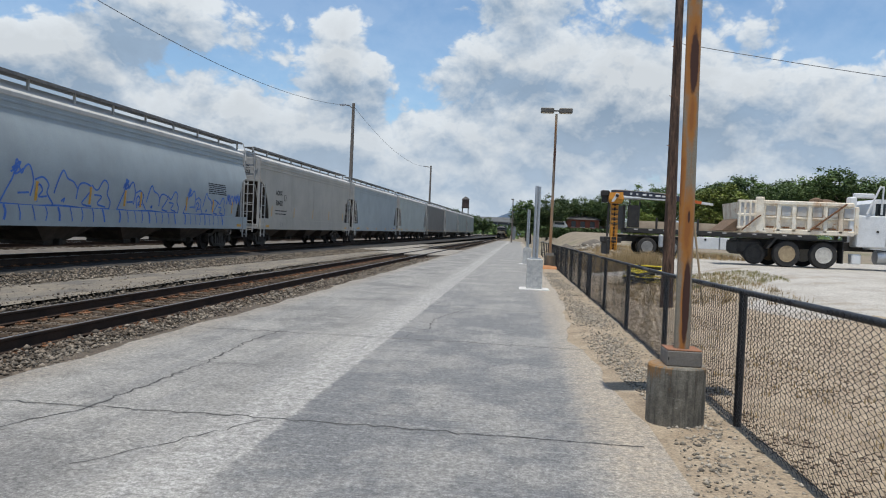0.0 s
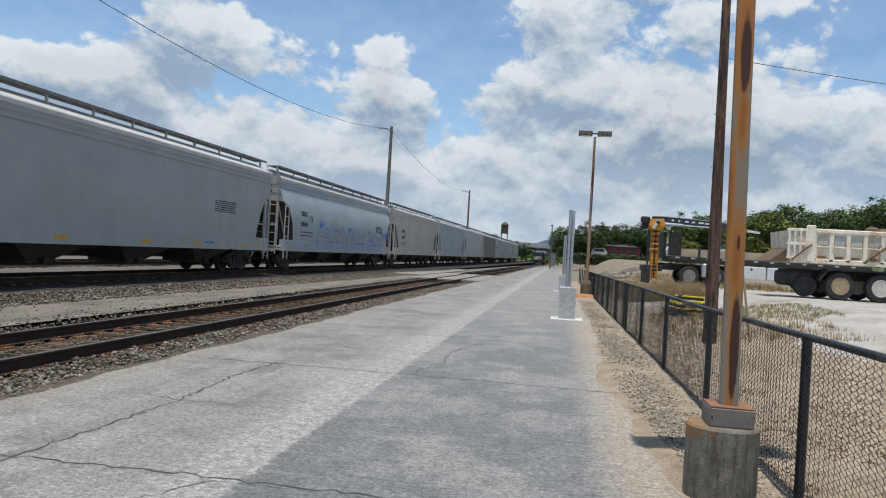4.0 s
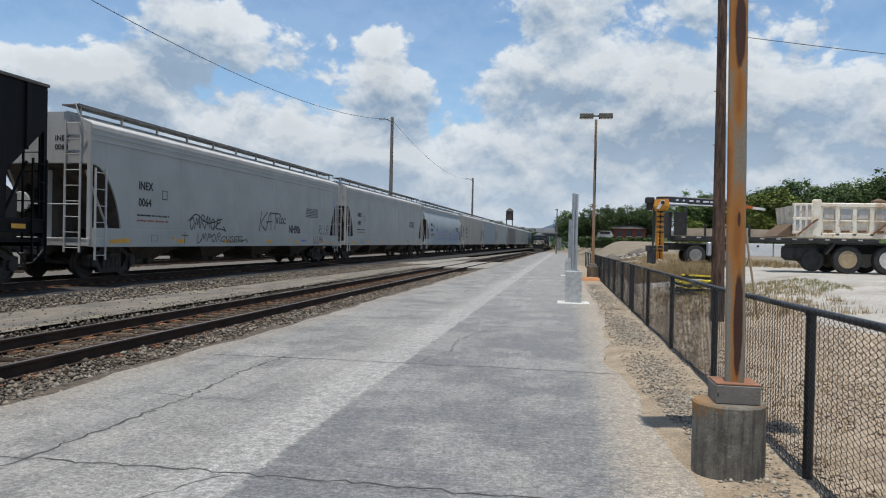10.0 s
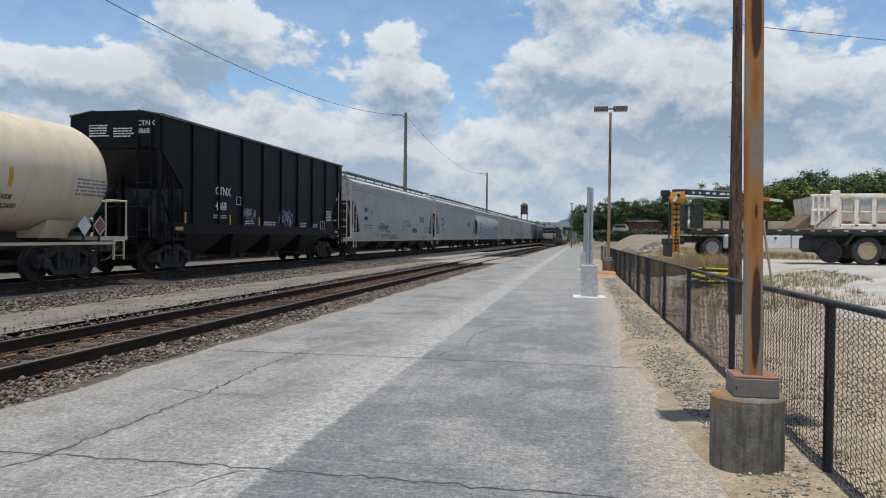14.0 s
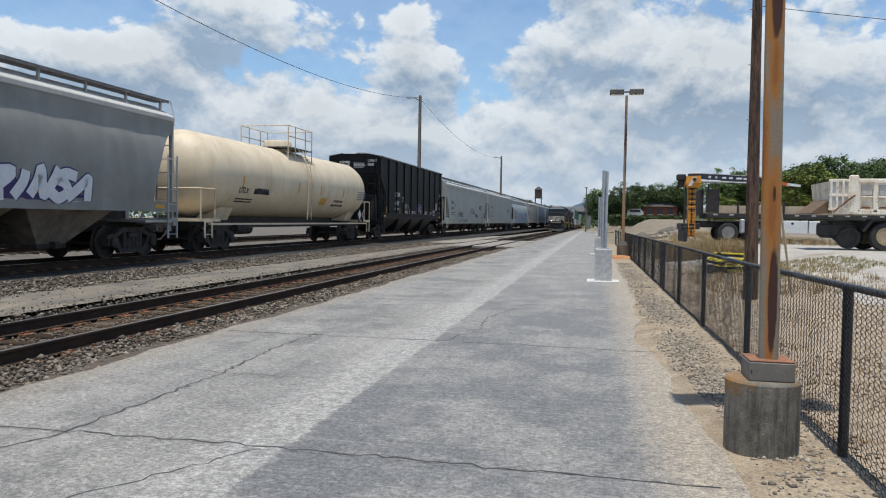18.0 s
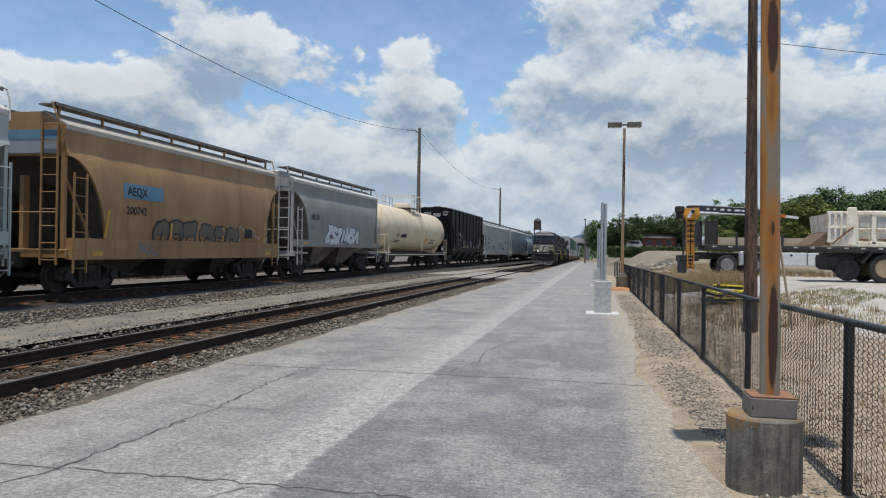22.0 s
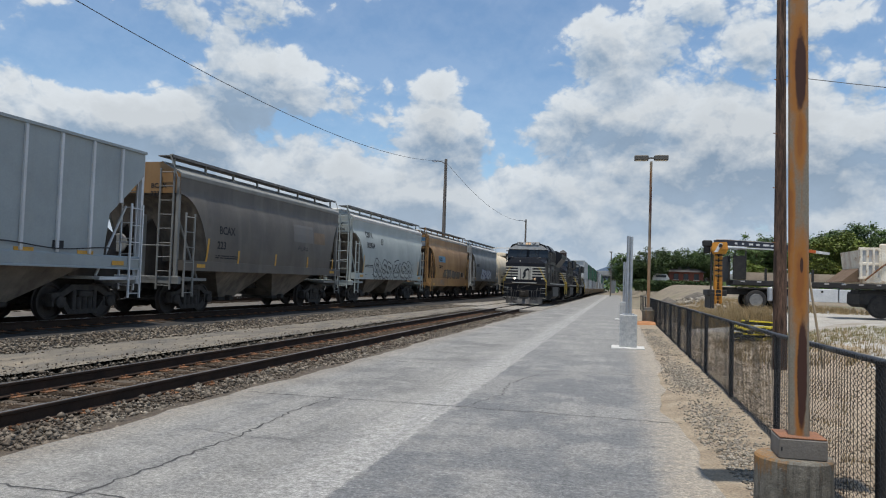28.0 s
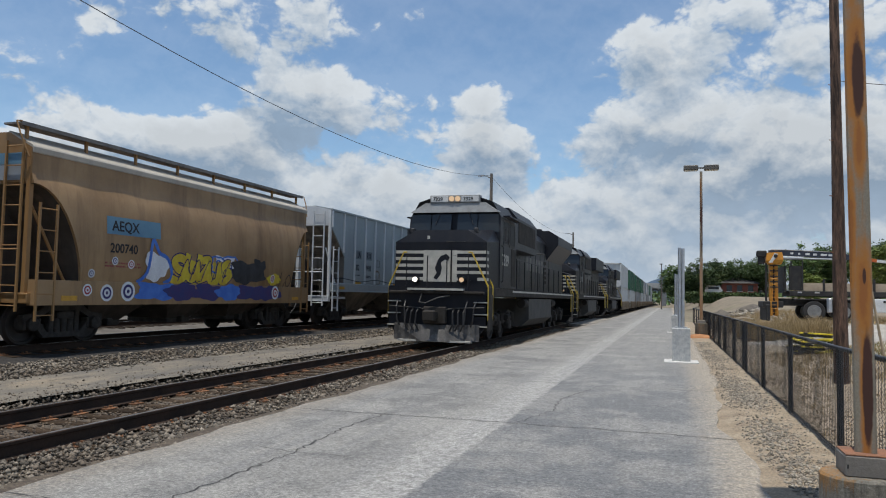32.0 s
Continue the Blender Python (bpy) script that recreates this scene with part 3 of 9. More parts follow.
for k in range(-1, 9):
    y = 4.45 + k * JOINT
    part("crack", ribbon([(-4.75, y + 0.02), (-2, y + 0.05), (0.75, y - 0.02)], 0.010, seed=k + 40), M_CRACK, platform)
part("crack", ribbon([(-4.2, 2.9), (-3.55, 4.4), (-3.5, 6.6), (-3.62, 8.1), (-3.55, 9.2)], 0.011, seed=7), M_CRACK, platform)
part("crack", ribbon([(-2.9, 3.1), (-2.4, 3.9), (-2.1, 4.45)], 0.005, seed=8), M_CRACK, platform)
part("crack", ribbon([(-4.1, 6.7), (-3.3, 6.55), (-2.7, 6.6)], 0.005, seed=9), M_CRACK, platform)
part("crack", ribbon([(-1.8, 9.2), (-1.55, 10.4), (-1.6, 11.6), (-1.2, 13.6)], 0.008, seed=10), M_CRACK, platform)
part("crack", ribbon([(-3.9, 11.2), (-2.8, 11.0), (-1.9, 11.3)], 0.006, seed=12), M_CRACK, platform)

# sandy gravel strip between platform and fence
strip = thing("gravel_strip", "narrow sandy gravel strip along the fence", "gravel strip", kind="structure")
part("bed", sheet("strip_bed", [0.55, 0.9, 1.2, 1.5, 1.8, 2.1, 2.4, 2.8, 3.2, 3.7, 4.3, 5, 6, 7, 8, 9, 10, 11, 12, 13, 14], np.arange(-6, 60, 0.6), M_SAND, 0.012).data, M_SAND, strip)
bpy.data.objects.remove(bpy.data.objects["strip_bed"])
rng = np.random.default_rng(3)
n = 26000
c = np.stack([np.clip(rng.normal(1.16, 0.20, n), 0.72, 1.60), rng.uniform(2.5, 30, n), np.zeros(n)], -1)
patchy = rng.uniform(0, 1, n) < 0.62 + 0.30 * np.sin(c[:, 1] * 0.8 + 2 * c[:, 0]) + 0.22 * np.sin(c[:, 1] * 2.1)
keep = patchy & ((np.abs(c[:, 1] - 10.0) < 5.0) | (rng.uniform(0, 1, n) < 0.45)) & (c[:, 0] > 0.80 + 0.25 * np.exp(-((c[:, 1] - 5.5) / 2.0) ** 2))
c = c[keep]
c[:, 2] = height(c[:, 0], c[:, 1]) + 0.015
tagged(part("stones", stones("stones", c, rng.gamma(3.0, 0.0042, len(c)).clip(0.005, 0.030), M_PEBBLE, 4), M_PEBBLE, strip), kind="stuff")
n = 8000
c = np.stack([1.68 + 5.5 * rng.uniform(0, 1, n) ** 1.5, 2.6 + 15 * rng.uniform(0, 1, n), np.zeros(n)], -1)
c = c[np.sin(c[:, 0] * 2.1 + c[:, 1]) + np.sin(c[:, 1] * 1.3 - c[:, 0]) > -0.9]
c[:, 2] = height(c[:, 0], c[:, 1]) + 0.017
tagged(part("leaf_litter", stones("leaf_litter", c, rng.uniform(0.008, 0.028, len(c)), M_LITTER, 14, 0.35), M_LITTER, strip, "brown leaf litter and clods behind the fence"), kind="stuff")

# ---- railway tracks ----
def rail_mesh(y0, y1):
    prof = [(-.075, 0), (.075, 0), (.075, .012), (.012, .03), (.010, .125), (.036, .140), (.036, .166), (.028, .172), (-.028, .172), (-.036, .166), (-.036, .140), (-.010, .125), (-.012, .03), (-.075, .012)]
    return MB().prism(prof, "y", y0, y1)


def tie_mesh():
    return MB().box(-1.3, 1.3, -0.115, 0.115, -0.18, 0, 0.012)


def plate_mesh():
    mb = MB().box(-0.19, 0.19, -0.10, 0.10, 0, 0.016, 0.004)
    for sx in (-0.105, 0.105):
        for sy in (-0.055, 0.055):
            mb.box(sx - 0.022, sx + 0.022, sy - 0.014, sy + 0.014, 0.016, 0.045, 0.004)
    return mb


TIE_ME, PLATE_ME = tie_mesh().mesh("tie", M_TIE), plate_mesh().mesh("tie_plate", M_RUSTPLATE)


def track(name, m, y0, y1, near, label, joined_to):
    tr = thing(name, label, "railway track", kind="structure", at=m)
    for s in (-0.752, 0.752):
        r = part("rail", rail_mesh(y0, y1), M_RAIL, tr)
        r.location = (s, 0, -0.172)
        h = part("rail_head", MB().box(-0.020, 0.020, y0, y1, 0.0, 0.0015), M_RAILTOP, r, "worn bright running surface")
        h.location = (0, 0, 0.172)
    far_mb = MB()
    y, k = y0 + 0.25, 0
    rr = random.Random(11)
    while y < joined_to:
        if near[0] < y < near[1]:
            t = part("tie", TIE_ME, M_TIE, tr, at=pose(rr.uniform(-.04, .04), y, -0.185, 0, 0, rr.uniform(-1.5, 1.5)))
            for s in (-0.752, 0.752):
                part("tie_plate", PLATE_ME, M_RUSTPLATE, t, at=pose(s, 0, 0))
        else:
            far_mb.box(-1.3, 1.3, y - 0.115, y + 0.115, -0.36, -0.185)
        y += 0.53
    if far_mb.v:
        tagged(part("far_ties", far_mb, M_TIE, tr), kind="stuff")
    return tr


def bed(name, x0, x1, y0, y1, z, parent_pose, label, material=None, shoulder=-0.16):
    xs = np.linspace(x0, x1, 14)
    ys = np.arange(y0, y1, 0.8) if y1 - y0 < 130 else np.concatenate([np.arange(y0, 60, 0.8), np.arange(60, y1, 6)])
    X, Y = np.meshgrid(xs, ys)
    mid, half = (x0 + x1) / 2, (x1 - x0) / 2
    u = np.abs(X - mid) / half
    Z = z + shoulder * np.clip((u - 0.45) / 0.40, 0, 1) ** 1.3 + np.random.default_rng(9).normal(0, 0.012, X.shape)
    idx = np.arange(X.size).reshape(X.shape)
    q = np.stack([idx[:-1, :-1], idx[:-1, 1:], idx[1:, 1:], idx[1:, :-1]], -1).reshape(-1, 4)
    ob = new(name, big_mesh(name, np.stack([X, Y, Z], -1).reshape(-1, 3), q, material or M_BALLASTBED))
    ob.matrix_basis = parent_pose
    return tagged(ob, label, "ballast", kind="structure")


T1 = pose(-6.83, 0, 0.065)
T2 = Matrix.Translation((-14.46, 0, 0.25)) @ pose(0, 0, 0, math.degrees(0.0035), 0, -math.degrees(0.0152))
T3 = Matrix.Translation((-21.0, 0, 0.25)) @ pose(0, 0, 0, math.degrees(0.0035), 0, -math.degrees(0.0152))
bed("ballast_bed", -2.55, 2.1, -25, 420, -0.205, T1, "grey crushed stone ballast under the main track", None, 0.085)
bed("ballast_bed", -2.6, 2.9, -60, 420, -0.195, T2, "oil-blackened crushed stone ballast under the freight track", M_OILSHADEBED)
bed("ballast_bed", -2.6, 2.6, -60, 420, -0.195, T3, "grey-brown crushed stone ballast under the far siding", M_YARDGRAVEL)
track("track_main", T1, -25, 420, (1, 42), "black-sided steel rails on weathered wooden ties", 150)
track("track_freight", T2, -60, 420, (5, 36), "steel rails in shade beneath the freight cars", 110)
track("track_siding", T3, -60, 260, (0, 0), "rusty siding rails beyond the freight track", 100)

# loose ballast
rng = np.random.default_rng(21)


def scatter(n, xa, xb, ya, yb, z, bias=1.0):
    y = ya + (yb - ya) * rng.uniform(0, 1, n) ** bias
    x = rng.uniform(xa, xb, n)
    return np.stack([x, y, np.full(n, z) + rng.normal(0, 0.012, n)], -1)


pts = np.concatenate([scatter(15000, -5.85, -4.72, 2, 40, -0.06, 1.7), scatter(5600, -8.75, -7.72, 5, 45, -0.055, 1.7)])
edge = np.abs(pts[:, 0] + 4.9) < 0.2
pts[edge, 2] -= 0.02
inner = scatter(6500, -7.48, -6.18, 3, 42, -0.135, 1.6)
tagged(new("ballast_stones", stones("ballast_stones", inner, rng.uniform(0.016, 0.042, len(inner)), M_BROWNSTONE, 8)), "rust-brown ballast stones between the rails", "ballast", kind="stuff")
tagged(new("ballast_stones", stones("ballast_stones", pts, rng.gamma(2.6, 0.0085, len(pts)).clip(0.008, 0.062), M_BALLAST, 5)), "loose angular grey ballast stones", "ballast", kind="stuff")
p2 = scatter(8500, -12.0, -10.75, 8, 60, 0.02, 1.5)
p2[:, 0] += 0.0152 * p2[:, 1]
p2[:, 2] += (0.05 + 0.0035 * p2[:, 1]) * ((-10.7 - p2[:, 0]) / 1.2).clip(0, 1)
tagged(new("ballast_stones", stones("ballast_stones", p2, rng.uniform(0.02, 0.055, len(p2)), M_BALLAST, 6)), "loose pale ballast stones beside the freight track", "ballast", kind="stuff")

p3 = np.concatenate([scatter(1500, -10.9, -8.5, 7, 45, 0.004, 1.5), scatter(2200, -9.0, -8.45, 6, 45, 0.004, 1.5), scatter(1800, -11.0, -10.5, 7, 45, 0.004, 1.5)])
tagged(new("loose_grit", stones("loose_grit", p3, rng.gamma(2.2, 0.006, len(p3)).clip(0.006, 0.035), M_BALLAST, 7)), "loose grit strewn over the old pavement", "gravel", kind="stuff")

# old pavement between the tracks, and the crossing
mid = thing("yard_pavement", "old patched asphalt strip between the two tracks", "pavement", kind="structure")
part("surface", sheet("yp", np.linspace(-11.0, -8.55, 9), list(np.arange(-20, 60, 1.0)) + list(np.arange(60, 300, 6)), M_OLDASPHALT, 0.135, 0.004).data, M_OLDASPHALT, mid)
bpy.data.objects.remove(bpy.data.objects["yp"])
for s, pts_ in enumerate([[(-10.6, 13), (-9.8, 13.6), (-8.9, 13.1)], [(-10.7, 17), (-9.8, 19), (-8.8, 18.6)], [(-10.6, 22), (-9.7, 21.2), (-8.8, 22.5)], [(-10.5, 9), (-9.6, 9.9), (-8.8, 9.4)], [(-9.9, 10), (-9.7, 13), (-9.9, 17), (-9.6, 22)]]):
    part("crack", ribbon(pts_, 0.012, 0.006, seed=s + 70, wander=0.05), M_CRACK, mid)
cross = thing("grade_crossing", "pale paved crossing laid level with the rails", "crossing", kind="structure")
for xa, xb in ((-9.2, -7.72), (-7.45, -6.2), (-5.95, -4.7)):
    part("panel", MB().box(xa, xb, 46, 62, -0.1, 0.035, 0.02), M_SLAB, cross)
part("panel", MB().box(-12.6, -9.2, 50, 78, 0.0, 0.10, 0.03), M_SLAB, cross)

# ---- chain-link fence ----
FX, FZ = 1.63, 1.10
fence = thing("chain_link_fence", "low black vinyl-coated chain-link fence with round posts", "fence")
post_me = MB().tube((0, 0, -0.1), (0, 0, 1.06), 0.033, 12).tube((0, 0, 1.06), (0, 0, 1.10), 0.037, 12).tube((0, 0, 0.98), (0, 0, 1.0), 0.036, 12).tube((0, 0, 0.55), (0, 0, 0.565), 0.036, 12).tube((0, 0, 0.10), (0, 0, 0.115), 0.036, 12).mesh("post", M_BLACKVINYL, True)
for k in range(-2, 17):
    part("post", post_me, M_BLACKVINYL, fence, at=Matrix.Translation((FX, 5.15 + 3.2 * k + (0.07 if k == 0 else 0), 0)) @ Matrix.Diagonal((1, 1, 1.025 if k < 1 else 1, 1)))
part("post", post_me, M_BLACKVINYL, fence, at=pose(FX, 18.5, 0))
part("top_rail", MB().path([(FX, -4, FZ + 0.06), (FX, 3, FZ + 0.04), (FX, 8.4, FZ), (FX, 30, FZ), (FX, 57, FZ)], 0.024, 10), M_BLACKVINYL, fence, smooth=True)
part("bottom_wire", MB().tube((FX, -4, 0.06), (FX, 57, 0.06), 0.004, 5), M_BLACKVINYL, fence)


def chain_link(y0, y1, z0, z1, pitch=0.042, r=0.0025):
    """Zigzag wires, each hooked into the next."""
    ys = np.arange(y0, y1, pitch)
    dz = pitch * 0.44
    nz = int((z1 - z0) / dz) + 1
    zs = z0 + np.arange(nz) * dz
    zig = np.where(np.arange(nz) % 2 == 0, -0.5, 0.5) * pitch * 1.06
    sag = 0.010 * np.sin(ys * 2.1) + 0.006 * np.sin(ys * 5.3)
    Y = ys[:, None] + zig[None] * np.where(np.arange(len(ys)) % 2 == 0, 1, -1)[:, None]
    X = np.broadcast_to(FX - 0.03 + sag[:, None] + 0.004 * np.sign(zig)[None], Y.shape)
    Z = zs[None] * (1 + 0.035 * np.clip((8.4 - ys) / 5.4, 0, 1.4))[:, None]
    cen = np.stack([X, Y, Z], -1)
    off = np.array([(r, 0, 0), (-r * .6, r * .9, 0), (-r * .6, -r * .9, 0)])
    V = cen[:, :, None, :] + off[None, None]
    idx = np.arange(V.shape[0] * V.shape[1] * 3).reshape(V.shape[0], V.shape[1], 3)
    faces = []
    for i in range(3):
        j = (i + 1) % 3
        faces.append(np.stack([idx[:, :-1, i], idx[:, :-1, j], idx[:, 1:, j], idx[:, 1:, i]], -1).reshape(-1, 4))
    return big_mesh("mesh_wire", V.reshape(-1, 3), np.concatenate(faces), M_BLACKVINYL)


tagged(part("mesh_wire", chain_link(0.5, 44, 0.03, 1.135), M_BLACKVINYL, fence), kind="stuff")

# ---- posts and lamps along the platform ----
def base_cylinder(parent, x, y, r, h, material):
    mb = MB().lathe([(r * 1.0, -0.1), (r, 0.01), (r * 1.004, h * 0.35), (r * 0.997, h * 0.64), (r, h - 0.015), (r - 0.012, h)], 40, at=(x, y, 0))
    return part("concrete_base", mb, material, parent, "round stained cast concrete footing", smooth=True)


def lamp_head(parent, x, y, z, w):
    for s in (-1, 1):
        mb = MB().box(x + s * 0.12 if s > 0 else x - 0.12 - w, x + 0.12 + w if s > 0 else x - 0.12, y - 0.20, y + 0.20, z - 0.10, z + 0.12, 0.03)
        h = part("lamp_head", mb, M_LAMPGREY, parent, "boxy grey-brown parking-lot lamp head")
        part("lens", MB().box(x + s * (0.12 + w / 2) - w * 0.42, x + s * (0.12 + w / 2) + w * 0.42, y - 0.16, y + 0.16, z - 0.106, z - 0.101), M_LENS, h)
    part("arm", MB().box(x - 0.15, x + 0.15, y - 0.03, y + 0.03, z - 0.02, z + 0.04), M_LAMPGREY, parent)


M_LAMPGREY = mat("lamp_housing", (0.13, 0.12, 0.105), (0.09, 0.085, 0.075), 6.0, 0.6, 0.2)
M_LENS = mat("lamp_lens", (0.55, 0.55, 0.5), None, 5.0, 0.2, bump=0)
PX, PY = 1.145, 5.27


def stained_post():
    """Olive-grey paint with long maroon rust spots, orange haloes and run-down streaks."""
    m = bpy.data.materials.new("rust_spotted_post")
    m.use_nodes = True
    N, K = m.node_tree.nodes, m.node_tree.links
    b = N["Principled BSDF"]
    t = N.new("ShaderNodeTexCoord")
    sp = N.new("ShaderNodeSeparateXYZ")
    K.new(t.outputs["Object"], sp.inputs[0])

    def mth(op, a, c=0.0, clamp=False):
        n = N.new("ShaderNodeMath")
        n.operation, n.use_clamp = op, clamp
        for k, v in enumerate((a, c)):
            if isinstance(v, bpy.types.NodeSocket):
                K.new(v, n.inputs[k])
            else:
                n.inputs[k].default_value = v
        return n.outputs[0]

    def tex(scale, stretch):
        mp = N.new("ShaderNodeMapping")
        mp.inputs["Scale"].default_value = stretch
        K.new(t.outputs["Object"], mp.inputs[0])
        n = N.new("ShaderNodeTexNoise")
        n.inputs["Scale"].default_value, n.inputs["Detail"].default_value, n.inputs["Roughness"].default_value = scale, 7.0, 0.65
        K.new(mp.outputs[0], n.inputs["Vector"])
        return n.outputs["Fac"]

    def mx(f, a, c):
        n = N.new("ShaderNodeMix")
        n.data_type = "RGBA"
        for k, v in ((0, f), (6, a), (7, c)):
            if isinstance(v, bpy.types.NodeSocket):
                K.new(v, n.inputs[k])
            else:
                n.inputs[k].default_value = (*v, 1) if isinstance(v, tuple) else v
        return n.outputs[2]

    def step(src, a, c):
        n = N.new("ShaderNodeMapRange")
        n.interpolation_type = "SMOOTHSTEP"
        K.new(src, n.inputs[0])
        n.inputs[1].default_value, n.inputs[2].default_value = a, c
        return n.outputs[0]

    def spot(zc, hz_, xc, hx):
        u = mth("DIVIDE", mth("SUBTRACT", sp.outputs[2], zc), hz_)
        v = mth("DIVIDE", mth("SUBTRACT", sp.outputs[0], xc), hx)
        return mth("SQRT", mth("ADD", mth("MULTIPLY", u, u), mth("MULTIPLY", v, v)))

    fine, runs, grain = tex(18, (1, 1, 0.6)), tex(1.0, (22, 22, 1.1)), tex(90, (1, 1, 1))
    wob = mth("MULTIPLY", mth("SUBTRACT", fine, 0.5), 0.9)
    col = mx(step(grain, 0.35, 0.65), (0.250, 0.225, 0.175), (0.205, 0.182, 0.138))
    haloes = [(1.00, 0.62, PX + 0.01, 0.034), (1.62, 0.42, PX + 0.005, 0.060), (3.05, 0.55, PX - 0.02, 0.07), (2.55, 0.32, PX - 0.005, 0.045), (2.0, 0.55, PX - 0.055, 0.034), (3.9, 0.6, PX - 0.03, 0.06), (5.4, 0.9, PX - 0.04, 0.05)]
    halo = None
    for h in haloes:
        d = mth("SUBTRACT", 1.25, mth("ADD", spot(*h), wob), True)
        halo = d if halo is None else mth("MAXIMUM", halo, d)
    col = mx(mth("MULTIPLY", step(runs, 0.52, 0.66), 0.5), col, (0.34, 0.145, 0.04))
    col = mx(step(halo, 0.05, 0.75), col, (0.37, 0.150, 0.030))
    col = mx(step(halo, 0.7, 1.15), col, (0.27, 0.095, 0.025))
    for s in ((1.02, 0.36, PX + 0.022, 0.030), (2.99, 0.27, PX - 0.006, 0.034), (1.72, 0.05, PX + 0.012, 0.010), (4.6, 0.3, PX - 0.02, 0.026)):
        col = mx(step(mth("ADD", spot(*s), mth("MULTIPLY", wob, 0.6)), 1.1, 0.8), col, (0.058, 0.022, 0.014))
    K.new(col, b.inputs["Base Color"])
    b.inputs["Roughness"].default_value = 0.8
    bp = N.new("ShaderNodeBump")
    bp.inputs["Strength"].default_value, bp.inputs["Distance"].default_value = 0.2, 0.003
    K.new(fine, bp.inputs["Height"])
    K.new(bp.outputs[0], b.inputs["Normal"])
    return m


def footing_material():
    """Weathered casting: dark run-down streaks, pale scuffs, rust washed over the rim and one flank."""
    m = bpy.data.materials.new("rust_washed_concrete")
    m.use_nodes = True
    N, K = m.node_tree.nodes, m.node_tree.links
    b = N["Principled BSDF"]
    t = N.new("ShaderNodeTexCoord")
    sp = N.new("ShaderNodeSeparateXYZ")
    K.new(t.outputs["Object"], sp.inputs[0])

    def tex(scale, stretch, detail=7.0):
        mp = N.new("ShaderNodeMapping")
        mp.inputs["Scale"].default_value = stretch
        K.new(t.outputs["Object"], mp.inputs[0])
        n = N.new("ShaderNodeTexNoise")
        n.inputs["Scale"].default_value, n.inputs["Detail"].default_value, n.inputs["Roughness"].default_value = scale, detail, 0.68
        K.new(mp.outputs[0], n.inputs["Vector"])
        return n.outputs["Fac"]

    def line(src, a, c, lo=0.0, hi=1.0):
        n = N.new("ShaderNodeMapRange")
        K.new(src, n.inputs[0])
        for k, v in enumerate((a, c, lo, hi)):
            n.inputs[k + 1].default_value = v
        return n.outputs[0]

    def mth(op, a, c):
        n = N.new("ShaderNodeMath")
        n.operation = op
        for k, v in enumerate((a, c)):
            if isinstance(v, bpy.types.NodeSocket):
                K.new(v, n.inputs[k])
            else:
                n.inputs[k].default_value = v
        return n.outputs[0]

    def mx(f, a, c):
        n = N.new("ShaderNodeMix")
        n.data_type = "RGBA"
        for k, v in ((0, f), (6, a), (7, c)):
            if isinstance(v, bpy.types.NodeSocket):
                K.new(v, n.inputs[k])
            else:
                n.inputs[k].default_value = (*v, 1)
        return n.outputs[2]

    fine, runs, blot = tex(60, (1, 1, 1)), tex(1.0, (26, 26, 2.2)), tex(7, (1, 1, 0.8))
    col = mx(line(blot, 0.36, 0.62), (0.215, 0.200, 0.165), (0.105, 0.098, 0.080))
    col = mx(line(runs, 0.48, 0.66, 0, 0.8), col, (0.050, 0.046, 0.038))
    col = mx(line(tex(13, (1, 1, 2.0)), 0.62, 0.70, 0, 0.7), col, (0.40, 0.385, 0.34))
    flank = line(sp.outputs[0], PX - 0.08, PX - 0.24, 0.0, 0.13)
    rim = line(sp.outputs[2], 0.20, 0.50, -0.06, 0.17)
    rust = mth("ADD", mth("ADD", mth("MULTIPLY", runs, 0.5), mth("MULTIPLY", blot, 0.5)), mth("ADD", flank, rim))
    col = mx(line(rust, 0.66, 0.80, 0, 0.9), col, (0.33, 0.165, 0.045))
    col = mx(line(rust, 0.84, 0.98, 0, 0.8), col, (0.16, 0.065, 0.02))
    g = N.new("ShaderNodeVectorMath")
    g.operation = "SCALE"
    K.new(col, g.inputs[0])
    K.new(line(fine, 0.3, 0.7, 0.72, 1.28), g.inputs["Scale"])
    K.new(g.outputs[0], b.inputs["Base Color"])
    b.inputs["Roughness"].default_value = 0.82
    bp = N.new("ShaderNodeBump")
    bp.inputs["Strength"].default_value, bp.inputs["Distance"].default_value = 0.5, 0.01
    K.new(mth("ADD", fine, mth("MULTIPLY", blot, 2.0)), bp.inputs["Height"])
    K.new(bp.outputs[0], b.inputs["Normal"])
    return m


M_RUSTTOP = mat("rusted_cover_top", (0.30, 0.135, 0.07), (0.20, 0.10, 0.06), 9.0, 0.85, fine=70, bump=0.3, spread=0.25)
post = thing("rusty_lamp_post", "tall rust-streaked square steel post on a round concrete footing", "lamp post")
base_cylinder(post, PX - 0.01, PY, 0.236, 0.49, footing_material())
part("base_box", MB().box(PX - 0.125, PX + 0.160, PY - 0.140, PY + 0.140, 0.49, 0.618, 0.008), M_BOXSTEEL, post, "grey steel base cover")
part("base_cap", MB().box(PX - 0.122, PX + 0.157, PY - 0.137, PY + 0.137, 0.6185, 0.628, 0.003), M_RUSTTOP, post, "rusted top of the base cover")
